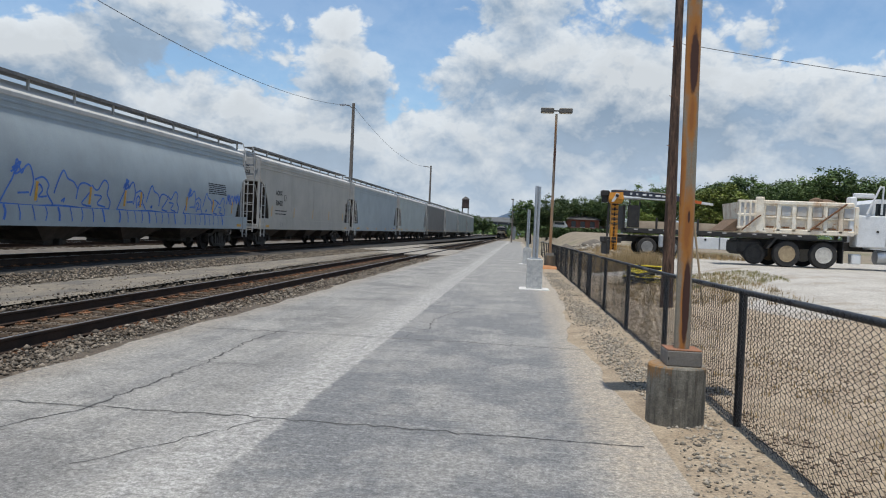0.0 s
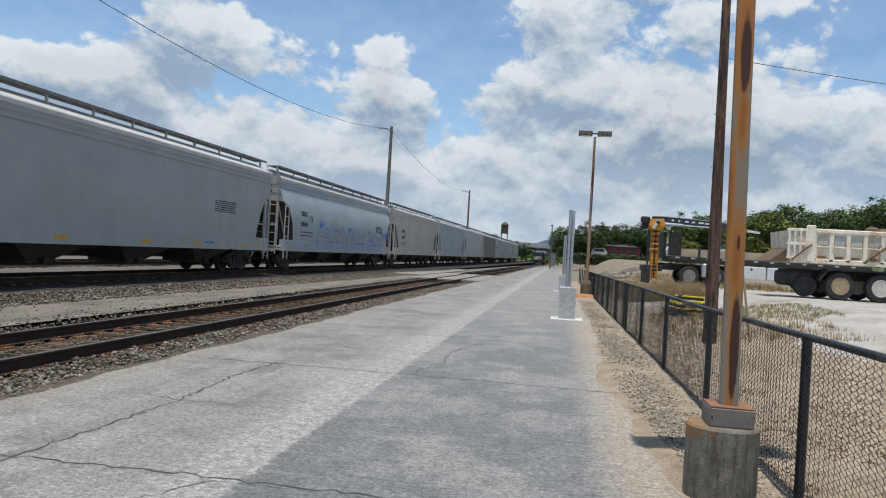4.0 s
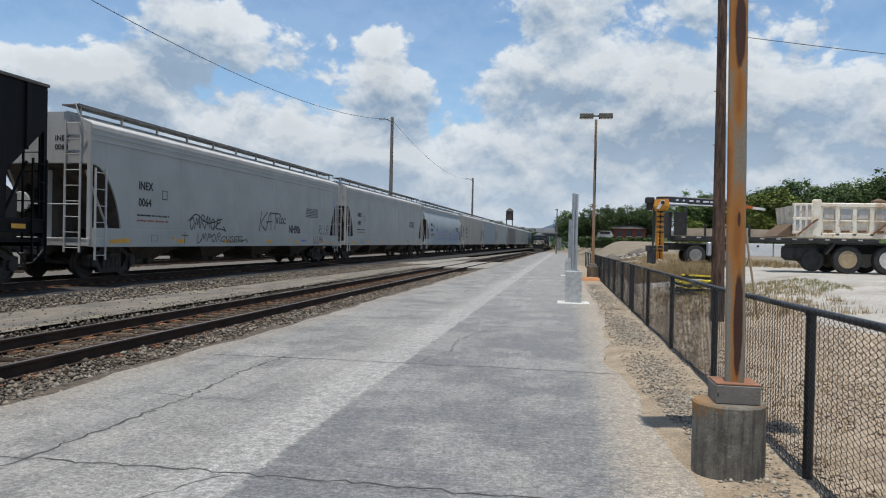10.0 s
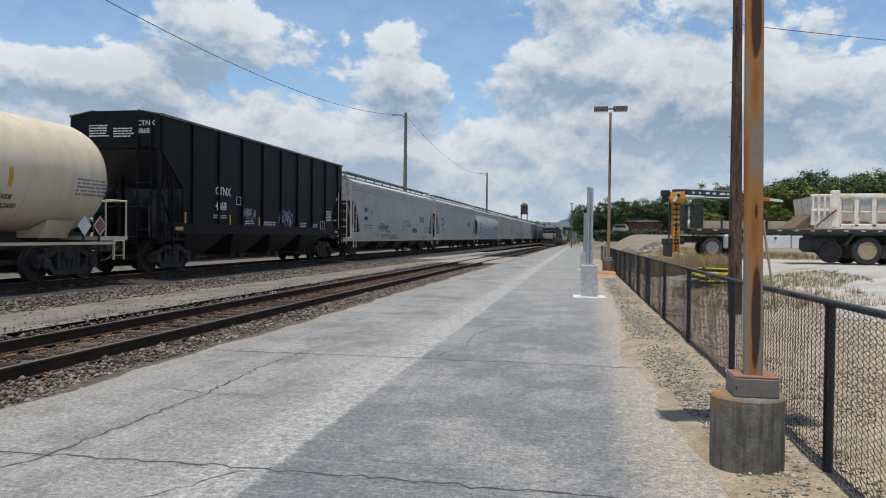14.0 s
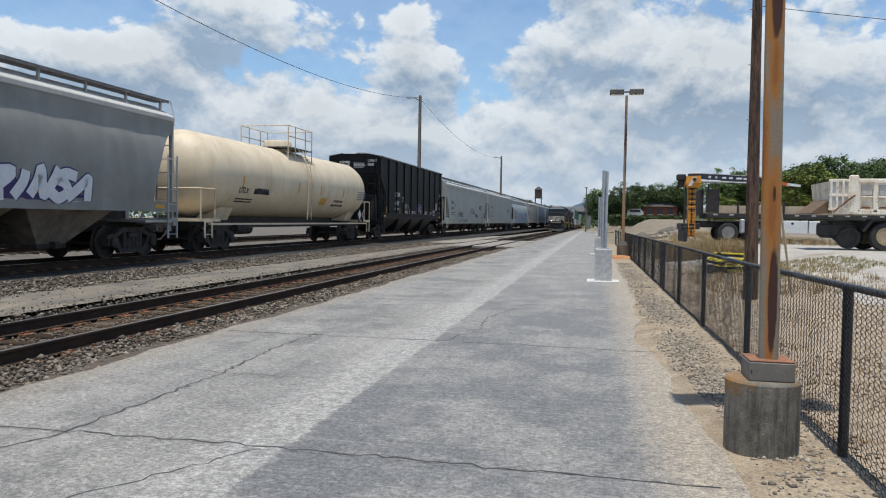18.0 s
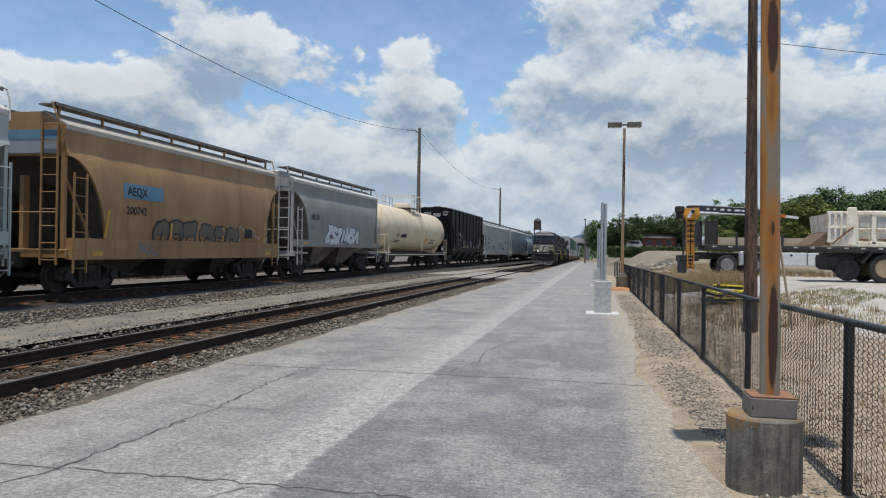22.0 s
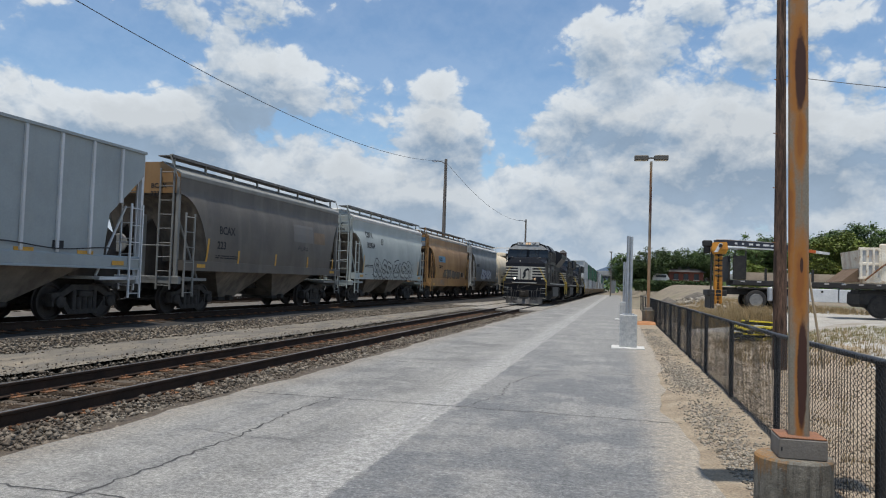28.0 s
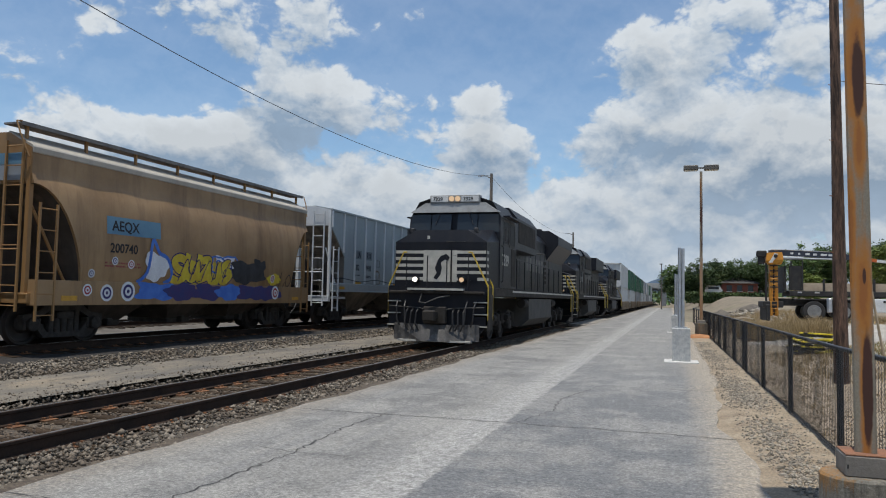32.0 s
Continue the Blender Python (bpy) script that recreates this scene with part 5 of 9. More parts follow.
def hopper(name, length, paint, trim, label, style="round", bays=3, sill_paint=None, slope=1.3, end_gap=0.92, top=4.56, roof_paint=None, chute=None, truck_in=1.45, rib_pitch=1.12, roll=True, detail=True, bulge=0.0, end_paint=None, walk_=True, sill_z=0.9, nose=3.45, end_marks=(), chute_in=2.6, tube=False):
    """A covered hopper; y runs along the car from its rear coupler (0) to its front one (length), z up from the rail."""
    car = thing(name, label, "freight car", "cars of the freight train")
    e0, e1 = end_gap, length - end_gap
    belly = max(1.40, sill_z + 0.28)
    eave = 4.20 if style == "round" else top - 0.15

    if style == "round":
        side = [(1.55, 1.10), (1.59, 1.5), (1.62, 1.8), (1.635, 2.2), (1.630, 2.5), (1.608, 2.9), (1.572, 3.2), (1.515, 3.45), (1.450, 3.64), (1.442, 3.68), (1.440, eave)]
        if not bulge:
            side = [(1.580, 1.10), (1.586, 1.5), (1.590, 2.0), (1.586, 2.6), (1.573, 3.2), (1.556, 3.70), (1.553, eave)]
        if tube:
            side = [(1.54, 1.10), (1.60, 1.5), (1.628, 2.0), (1.628, 2.3), (1.600, 2.7), (1.535, 3.1), (1.440, 3.45), (1.325, 3.74), (1.315, 3.78), (1.312, eave)]
    else:
        side = [(1.53, 1.10), (1.535, 2.0), (1.54, 3.0), (1.54, 3.7), (1.54, eave)]

    def sx0(z):
        return float(np.interp(z, [p[1] for p in side], [p[0] for p in side]))

    def sx(z):
        return sx0(z) + (bulge if z > 1.45 else bulge * 0.5)
    ew = side[-1][0]
    car_side[name] = sx
    SILL = 1.602 if style == "rib" else 1.628
    SHEET[car.name] = lambda z, y=None: max(sx(z) if y is None else sx0(z) + swell(y, z), SILL if z < belly + 0.02 else 0)
    panels = max(3, round((length - 2 * end_gap) / 1.75))
    pitch_b = (length - 2 * end_gap) / panels

    def swell(y, z):
        if not bulge:
            return 0.0
        u = ((y - e0) / pitch_b) % 1.0
        return bulge * (math.sin(math.pi * u) ** 0.45 if 0 < u < 1 else 0) * min(1.0, max(0.0, (3.56 + 0.16 * math.sin(math.pi * u) - z) / 0.22)) * min(1.0, max(0.0, (z - 1.3) / 0.3))

    def low_edge(y):
        u = min(1.0, max(0.0, min(y - e0, e1 - y) / slope))
        if style == "round":
            return belly + (nose - belly) * (1 - u ** 2.1) ** 0.75
        return belly if u >= 1 else 3.85 - 1.15 * u
    step = pitch_b / 8 if bulge else 0.30
    cuts = [0, .12, .25, .38, .5, .62, .72, .8, .87, .92, .96, .985, .995, 1.0]
    ys = sorted({round(e0 + slope * q, 4) for q in cuts} | {round(e1 - slope * q, 4) for q in cuts} | {round(e0 + slope + k * step, 4) for k in range(int((e1 - e0 - 2 * slope) / step) + 1)})
    lv = 19 if bulge else 13
    rows = []
    for y in ys:
        zl = low_edge(y)
        prof = []
        for k in range(lv):
            z = zl + (eave - 0.01 - zl) * k / (lv - 1)
            prof.append((sx0(z) + swell(y, z), z))
        right = prof + [(ew - 0.05, eave + 0.01), (0.80, top - 0.01), (0.3, top)]
        rows.append([(x, y, z) for x, z in right] + [(-x, y, z) for x, z in reversed(right)])
    part("body", MB().loft(rows), paint, car, smooth=True)
    rp = roof_paint or paint
    # Dark strips over the end undersides: grime with the shade coloured in.
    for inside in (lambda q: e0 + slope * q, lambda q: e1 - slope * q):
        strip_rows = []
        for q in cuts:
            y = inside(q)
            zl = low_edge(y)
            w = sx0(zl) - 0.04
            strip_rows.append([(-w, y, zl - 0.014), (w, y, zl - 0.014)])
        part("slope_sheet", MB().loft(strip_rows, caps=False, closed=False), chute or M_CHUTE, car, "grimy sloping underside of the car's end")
    for s in (-1, 1):
        if style == "round":
            lip = [(s * (ew + 0.012), eave - 0.10), (s * (ew + 0.026), eave - 0.08), (s * (ew + 0.034), eave + 0.02), (s * (ew + 0.005), eave + 0.06), (s * 0.78, top + 0.03), (s * 0.78, top + 0.005), (s * (ew - 0.04), eave + 0.03), (s * (ew + 0.005), eave + 0.01)]
        else:
            lip = [(s * 1.545, eave - 0.03), (s * 1.60, eave - 0.03), (s * 1.60, eave + 0.04), (s * 1.50, eave + 0.05), (s * 0.78, top + 0.03), (s * 0.78, top + 0.005), (s * 1.48, eave + 0.02)]
        part("roof", MB().prism(lip, "y", e0 - 0.02, e1 + 0.02), rp, car, "bleached sloping roof sheet")
    zn = nose + 0.02 if style == "round" else 3.86
    for ye, s in ((e0, -1), (e1, 1)):
        part("end_plate", MB().prism([(-ew + 0.01, zn), (ew - 0.01, zn), (ew - 0.008, eave), (0.8, top), (-0.8, top), (-ew + 0.008, eave)], "y", min(ye + s * 0.003, ye + s * 0.02), max(ye + s * 0.003, ye + s * 0.02)), end_paint or trim, car, "upper end sheet")
    for row, txt in enumerate(end_marks):
        lettering(txt, 0.20, M_INK, car, Matrix.Translation((0.45, e0 - 0.024, eave - 0.42 - row * 0.24)) @ pose(0, 0, 0, 90, 0, 0))
    if style == "round" and not bulge:
        for s in (-1, 1):
            for za, proud in ((eave - 0.42, 0.030), (eave - 0.25, 0.022)):
                part("top_chord", MB().prism([(s * (ew - 0.01), za), (s * (ew + proud), za), (s * (ew + proud), za + 0.05), (s * (ew + proud - 0.012), za + 0.065), (s * (ew - 0.01), za + 0.065)], "y", e0 + 0.02, e1 - 0.02), paint, car, "raised rail along the eave")
    sp = sill_paint or paint
    for s in (-1, 1):
        o = SILL - 0.003
        part("side_sill", MB().prism([(s * 1.42, sill_z), (s * o, sill_z), (s * o, belly + 0.015), (s * (o - 0.008), belly + 0.024), (s * 1.42, belly + 0.024)] if style != "rib" else [(s * 1.42, sill_z), (s * 1.60, sill_z), (s * 1.60, sill_z + 0.03), (s * 1.575, sill_z + 0.05), (s * 1.58, belly + 0.03), (s * 1.53, belly + 0.07), (s * 1.42, belly + 0.07)], "y", e0 + 0.05, e1 - 0.05), sp, car, "side sill with a dirty lower edge")
    if style == "rib":
        y = e0 + 0.06
        while y < e1:
            zl = max(belly + 0.07, low_edge(y))
            part("rib", MB().box(1.53, 1.60, y - 0.04, y + 0.04, zl, eave - 0.035, 0.01), trim, car)
            part("rib", MB().box(-1.60, -1.53, y - 0.04, y + 0.04, zl, eave - 0.035, 0.01), trim, car)
            y += rib_pitch
    else:
        pitch = (length - 2 * end_gap - 1.2) / max(2, round(length / 4.6))
        y = e0 + 0.6
        while detail and not bulge and not tube and y < e1:
            zl = max(belly + 0.07, low_edge(y))
            seam = MB()
            zs = np.linspace(zl, 4.0, 10)
            seam.loft([[(sx(z) + 0.001, y - 0.012, z), (sx(z) + 0.006, y, z), (sx(z) + 0.001, y + 0.012, z)] for z in zs], caps=False, closed=False)
            part("weld_seam", seam, paint, car)
            y += pitch
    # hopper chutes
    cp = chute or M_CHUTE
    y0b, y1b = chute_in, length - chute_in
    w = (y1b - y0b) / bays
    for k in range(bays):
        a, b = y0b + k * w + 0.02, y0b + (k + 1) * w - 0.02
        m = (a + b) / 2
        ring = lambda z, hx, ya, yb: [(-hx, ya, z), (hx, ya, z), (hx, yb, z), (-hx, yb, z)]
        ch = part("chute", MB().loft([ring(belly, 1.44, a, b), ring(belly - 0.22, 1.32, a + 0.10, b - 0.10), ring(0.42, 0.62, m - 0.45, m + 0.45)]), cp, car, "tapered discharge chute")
        part("outlet_gate", MB().box(-0.68, 0.68, m - 0.52, m + 0.52, 0.34, 0.46, 0.02).box(0.62, 0.86, m - 0.09, m + 0.09, 0.34, 0.52, 0.02), M_TRUCK, ch)
    part("centre_sill", MB().box(-0.22, 0.22, 0.5, length - 0.5, 0.74, 1.06), M_TRUCK, car)
    # Plate added to block the bright ground behind the chutes, plus a rod.
    part("brake_rigging", MB().box(-0.5, -0.42, 2.6, length - 2.6, 0.50, 1.1).box(0.30, 0.36, 2.6, length - 2.6, 0.92, 1.0), M_TRUCK, car)
    # ends
    for s, ye in ((1, e1), (-1, e0)):
        d = -s
        inn = ye + d * 1.5
        part("end_platform", MB().box(-1.5, 1.5, min(ye + s * 0.05, inn), max(ye + s * 0.05, inn), 1.02, 1.10), trim, car)
        part("end_sill", MB().box(-1.52, 1.52, min(ye - d * 0.05, ye + d * 0.12), max(ye - d * 0.05, ye + d * 0.12), 0.92, 1.14, 0.01), trim, car)
        for sxx in (-1, 1):
            part("corner_post", MB().box(sxx * (ew - 0.06) - 0.05, sxx * (ew - 0.06) + 0.05, ye + d * 0.02 - 0.05, ye + d * 0.02 + 0.05, 1.1, eave - 0.1 if sxx > 0 or style != "round" else eave - 0.1), trim, car)
            part("diagonal_brace", MB().tube((sxx * 1.25, ye + d * 1.35, 1.12), (sxx * 1.2, ye + d * 0.25, 3.0), 0.035, 6), trim, car)
        ladder(car, 1.62, ye + d * 0.32, 0.55, 3.05, 0.46, trim, "y", 6)
        ladder(car, 1.05, ye + s * 0.09, 0.75, top - 0.2, 0.46, trim, "x", 9)
        part("handrail", MB().path([(1.3, ye + s * 0.1, 2.05), (-1.3, ye + s * 0.1, 2.05)], 0.018), trim, car)
        part("brake_wheel" if s < 0 else "grab_iron", MB().lathe([(0.26, 0.0), (0.29, 0.02), (0.26, 0.04)], 16, "y", (-0.5, ye + s * 0.12, 2.1)) if s < 0 else MB().path([(0.2, ye + s * 0.1, 1.6), (0.7, ye + s * 0.1, 1.6)], 0.015), trim, car)
        # Dark plates added to fill the open car end with shade.
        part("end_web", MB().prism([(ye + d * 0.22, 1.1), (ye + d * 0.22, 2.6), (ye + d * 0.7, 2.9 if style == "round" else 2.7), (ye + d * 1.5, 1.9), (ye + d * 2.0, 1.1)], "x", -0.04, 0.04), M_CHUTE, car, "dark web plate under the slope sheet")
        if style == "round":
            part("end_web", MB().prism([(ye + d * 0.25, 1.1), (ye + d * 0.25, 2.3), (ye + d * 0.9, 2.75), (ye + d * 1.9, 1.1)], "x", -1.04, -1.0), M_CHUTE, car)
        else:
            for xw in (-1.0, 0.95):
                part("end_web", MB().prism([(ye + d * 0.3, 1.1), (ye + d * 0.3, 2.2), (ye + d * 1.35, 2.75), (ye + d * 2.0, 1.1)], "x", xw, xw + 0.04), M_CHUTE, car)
        part("slope_sheet_brace", MB().box(-0.06, 0.06, min(ye + d * 0.2, ye + d * 0.4), max(ye + d * 0.2, ye + d * 0.4), 1.1, 3.0), trim, car)
        coupler(car, length if s > 0 else 0.0, s)
        car_truck(car, ye + d * truck_in, roll)
        part("reflector", MB().box(SILL - 0.003, SILL + 0.004, min(ye + d * 0.75, ye + d * 1.2), max(ye + d * 0.75, ye + d * 1.2), sill_z + 0.1, sill_z + 0.21), M_ORANGEMARK, car, "amber reflective strip")
    # roof walk
    bx = 0.96
    for s in (-1, 1) if walk_ else ():
        part("running_board", MB().box(s * bx - 0.25, s * bx + 0.25, e0 - 0.1, e1 + 0.1, top + 0.15, top + 0.19), M_GRATE, car, "grated roof walkway")
        part("running_board_edge", MB().box(s * (bx + 0.25) - 0.012, s * (bx + 0.25) + 0.012, e0 - 0.1, e1 + 0.1, top + 0.12, top + 0.205), M_GRATE, car)
        k = max(4, round(length / 2.1))
        for i in range(k + 1):
            y = e0 + 0.15 + (e1 - e0 - 0.3) * i / k
            part("bracket", MB().box(s * bx + 0.12 * s - 0.03, s * bx + 0.12 * s + 0.03, y - 0.03, y + 0.03, top - 0.14, top + 0.15), trim, car)
        for ye, d in ((e0, -1), (e1, 1)):
            part("walkway_grab", MB().path([(s * 1.18, ye + d * 0.08, top + 0.21), (s * 1.20, ye + d * 0.22, top + 0.18), (s * 1.30, ye + d * 0.20, top - 0.1), (s * 1.42, ye + d * 0.08, eave - 0.2)], 0.02), trim, car)
    for i in range(max(3, int(length / 2.6))):
        y = e0 + 1.3 + (e1 - e0 - 2.6) * i / (max(3, int(length / 2.6)) - 1)
        part("hatch", MB().lathe([(0.36, top - 0.02), (0.36, top + 0.10), (0.30, top + 0.16), (0.05, top + 0.18)], 14, at=(0, y, 0)), rp, car, smooth=True)
    return car


car_side = {}


def tank_car(name, length, paint, label):
    car = thing(name, label, "freight car", "cars of the freight train")
    R, zc = 1.50, 2.72
    SHEET[car.name] = lambda z, y=None: math.sqrt(max(0.2, R * R - (z - zc) ** 2))
    a, b = 0.82, length - 0.82
    prof = [(0.02, a), (0.55, a + 0.06), (0.95, a + 0.19), (1.25, a + 0.40), (1.43, a + 0.66), (1.50, a + 0.95)]
    prof = prof + [(r, length - y) for r, y in reversed(prof)]
    part("tank", MB().lathe([(r, y) for r, y in prof], 48, "y", (0, 0, zc)), paint, car, "cream rust-stained tank shell", smooth=True)
    for k in range(1, 6):
        y = a + 0.95 + (b - a - 1.9) * k / 6
        part("weld_ring", MB().lathe([(R + 0.001, y - 0.02), (R + 0.008, y), (R + 0.001, y + 0.02)], 48, "y", (0, 0, zc)), paint, car, smooth=True)
    part("centre_sill", MB().box(-0.25, 0.25, 0.6, length - 0.6, 0.80, 1.25), M_TRUCK, car)
    for y in (2.9, length - 2.9):
        part("saddle", MB().prism([(-1.15, 1.55), (-0.9, 1.1), (0.9, 1.1), (1.15, 1.55), (0.6, 1.30), (-0.6, 1.30)], "y", y - 0.5, y + 0.5), paint, car)
    for s in (-1, 1):
        part("side_walk", MB().box(s * 1.45 - 0.06, s * 1.45 + 0.06, 1.2, length - 1.2, 0.93, 1.00), paint, car)
    for y, s in ((0.65, -1), (length - 0.65, 1)):
        part("end_platform", MB().box(-1.5, 1.5, min(y, y - s * 1.2), max(y, y - s * 1.2), 1.05, 1.15), paint, car)
        for k in (-1, 1):
            rail = [(k * 1.45, y, 1.1), (k * 1.45, y, 2.15), (k * 1.45, y - s * 0.9, 2.15), (k * 1.45, y - s * 0.9, 1.1)]
            part("end_handrail", MB().path(rail, 0.03), paint, car)
            ladder(car, k * 1.5, y - s * 0.4, 0.5, 1.15, 0.45, paint, "y", 2, "step")
        part("end_handrail", MB().path([(-1.45, y, 2.15), (1.45, y, 2.15)], 0.03), paint, car)
        coupler(car, length if s > 0 else 0.0, s)
        car_truck(car, y - s * 1.85)
    m = length * 0.5
    part("manway_dome", MB().lathe([(0.62, zc + R - 0.1), (0.62, zc + R + 0.32), (0.55, zc + R + 0.42), (0.1, zc + R + 0.46)], 24, at=(0, m, 0)), paint, car, smooth=True)
    part("top_platform", MB().box(-1.1, 1.1, m - 1.3, m + 1.3, zc + R + 0.02, zc + R + 0.06), M_GRATE, car)
    for s in (-1, 1):
        for z in (0.5, 0.95):
            part("top_rail", MB().path([(s * 1.1, m - 1.3, zc + R + z), (s * 1.1, m + 1.3, zc + R + z)], 0.022), paint, car)
        for y in (m - 1.3, m - 0.55, m + 0.55, m + 1.3):
            part("rail_post", MB().tube((s * 1.1, y, zc + 0.85), (s * 1.1, y, zc + R + 0.95), 0.024, 6), paint, car)
        part("top_rail", MB().path([(-1.1, m + s * 1.3, zc + R + 0.95), (1.1, m + s * 1.3, zc + R + 0.95)], 0.022), paint, car)
        lad = MB()
        for dy in (-0.22, 0.22):
            lad.path([(s * 1.55, m + dy, 1.15), (s * 1.62, m + dy, 2.7), (s * 1.45, m + dy, 3.7), (s * 1.1, m + dy, zc + R)], 0.022)
        for z, x in ((1.4, 1.56), (1.75, 1.585), (2.1, 1.60), (2.45, 1.615), (2.8, 1.61), (3.15, 1.55), (3.5, 1.49), (3.85, 1.36)):
            lad.tube((s * x, m - 0.22, z), (s * x, m + 0.22, z), 0.016, 6)
        part("ladder", lad, paint, car)
    part("brake_reservoir", MB().tube((0.3, 5.0, 0.75), (0.3, 6.2, 0.75), 0.22, 14), M_TRUCK, car)
    return car

# ---- the freight train ----
def paint_mat(name, base, second=None, dirt=(0.16, 0.13, 0.10), amt=0.35, rough=0.55, patch=None, cut=(0.60, 0.75)):
    return mat(name, base, second or tuple(c * 0.86 for c in base), 0.8, rough, fine=25, bump=0.06, spread=0.05, streak=dirt, streak_amt=amt, patch=patch, patch_scale=0.6, patch_cut=cut)


P_BLUEGREY = paint_mat("pale_blue_grey_car_paint", (0.325, 0.37, 0.385), amt=0.08)
P_LIGHT = paint_mat("light_grey_car_paint", (0.345, 0.36, 0.34), amt=0.07)
P_LIGHT2 = paint_mat("bright_light_grey_car_paint", (0.44, 0.435, 0.415), amt=0.3)
P_BEIGE = paint_mat("beige_grey_car_paint", (0.42, 0.39, 0.335), amt=0.15)
P_WHITE = paint_mat("off_white_car_paint", (0.41, 0.445, 0.42), amt=0.10)
P_DARK = paint_mat("weathered_dark_grey_car_paint", (0.15, 0.14, 0.13), amt=0.5)
P_GREEN = paint_mat("grey_green_car_paint", (0.30, 0.34, 0.31))
P_BLACKCAR = mat("black_car_paint", (0.005, 0.006, 0.008), (0.008, 0.008, 0.010), 1.0, 0.5, fine=25, bump=0.04, spread=0.1, streak=(0.022, 0.021, 0.02), streak_amt=0.4, spec=0.10)
P_CREAM = paint_mat("cream_tank_paint", (0.68, 0.58, 0.42), (0.60, 0.50, 0.345), dirt=(0.36, 0.235, 0.12), amt=0.35)
P_CEMENT = paint_mat("dusty_grey_car_paint", (0.25, 0.25, 0.232), (0.19, 0.188, 0.175), dirt=(0.36, 0.36, 0.34), amt=0.25)
P_TAN = paint_mat("rusty_tan_car_paint", (0.37, 0.215, 0.085), (0.29, 0.155, 0.058), dirt=(0.16, 0.065, 0.025), amt=0.55)
P_TAN2 = paint_mat("faded_tan_car_paint", (0.34, 0.215, 0.105), (0.25, 0.15, 0.068), dirt=(0.13, 0.068, 0.03), amt=0.70)
P_TANTRIM = paint_mat("tan_end_trim", (0.33, 0.185, 0.07), dirt=(0.2, 0.09, 0.03), amt=0.5)
P_BROWN = paint_mat("grimy_brown_grey_car_paint", (0.115, 0.10, 0.083), (0.08, 0.07, 0.06), dirt=(0.18, 0.155, 0.125), amt=0.45)
P_RIBWHITE = paint_mat("pale_blue_white_car_paint", (0.335, 0.375, 0.38), amt=0.10)
P_RIBTRIM = paint_mat("white_rib_paint", (0.66, 0.675, 0.68), amt=0.2)
P_ROOFWHITE = paint_mat("bleached_roof_paint", (0.56, 0.55, 0.52), amt=0.2)
M_BLUEPANEL = mat("faded_blue_panel", (0.09, 0.20, 0.30), (0.12, 0.24, 0.33), 2.0, 0.7, bump=0.02)
M_PALECHUTE = mat("dusty_pale_chute", (0.25, 0.215, 0.175), (0.13, 0.11, 0.088), 1.2, 0.9, streak=(0.05, 0.045, 0.04), streak_amt=0.8)

P_TANROOF = paint_mat("sun_bleached_tan_roof", (0.45, 0.41, 0.35), amt=0.3)
P_BAND = paint_mat("grey_end_panel", (0.30, 0.33, 0.36), amt=0.2)

# joints between cars along the freight track when the clip is 13 s old, rear to front
JOINTS = [-102.0, -88.4, -74.6, -60.1, -46.0, -32.05, -18.35, -4.55, 14.58, 33.2, 55.8, 78.5, 100.3, 119.2, 138.0, 157.6, 177.6, 198.0, 217.0, 236.0]
SPEED = 5.25
TRAIN = []


def place(car, k):
    TRAIN.append((car, JOINTS[k]))
    return car


def L(k):
    return JOINTS[k + 1] - JOINTS[k]


def tan_panel(c, ink, num):
    sx = car_side["covered_hopper"]
    part("name_panel", MB().loft([[(sx(z) + 0.004, y, z) for z in (2.55, 2.75, 2.97)] for y in (2.90, 3.8, 4.78)], caps=False, closed=False), M_BLUEPANEL, c, "faded blue painted panel")
    side_text(c, "AEQX", 0.34, 3.07, 2.64, ink)
    side_text(c, num, 0.31, 3.02, 2.12, M_INK)


def tan_end(c):
    part("end_panel", MB().box(-1.2, 1.2, 0.88, 0.892, 3.52, 4.10), P_BAND, c, "blue-grey end panel")
    part("end_panel", MB().box(-1.2, 1.2, 0.874, 0.888, 3.86, 4.10), M_BLUEPANEL, c)


M_TANINK = mat("faded_tan_lettering", (0.30, 0.22, 0.12), None, 5.0, 0.8, bump=0)
M_TANSPRAY = mat("tan_spray_paint", (0.20, 0.14, 0.09), None, 3.0, 0.7, bump=0)
TANKW = dict(bays=3, bulge=0.024, roof_paint=P_TANROOF, sill_z=0.88)
# rearmost in view: tan hopper after the last one seen whole
c = place(hopper("covered_hopper", L(0), P_TAN2, P_TANTRIM, "faded tan covered hopper with rusty ends", **TANKW), 0)
# tan hopper with the large yellow graffiti
c = place(hopper("covered_hopper", L(1), P_TAN2, P_TANTRIM, "faded tan covered hopper with yellow and blue graffiti along its side", end_marks=("AEQX", "200740"), **TANKW), 1)
tan_end(c)
sx = car_side["covered_hopper"]
tan_panel(c, M_INK, "200740")
data_bars(c, 2.9, 1.85, 2, 1.2, M_REDINK, 3, 0.04)
fill_shape(c, 4.2, 5.2, 1.45, 2.25, sx, M_WHITESPRAY, 1, 0.002, lobes=3)
spray_line(c, [(4.0, 1.42), (4.35, 1.7), (4.5, 2.5), (4.75, 2.2), (5.1, 2.05), (5.3, 1.6), (5.0, 1.42)], 0.10, sx, M_BLUESPRAY)
fill_shape(c, 5.3, 8.0, 1.38, 2.1, sx, M_YELLOWSPRAY, 3, 0.003, lobes=6)
fat_row(c, 5.35, 7.9, 1.42, 2.30, ("bend", "cup", "slash", "cup", "hook"), sx, M_NAVYSPRAY, M_YELLOWSPRAY, 0.22, 0.035, 0.08, 9)
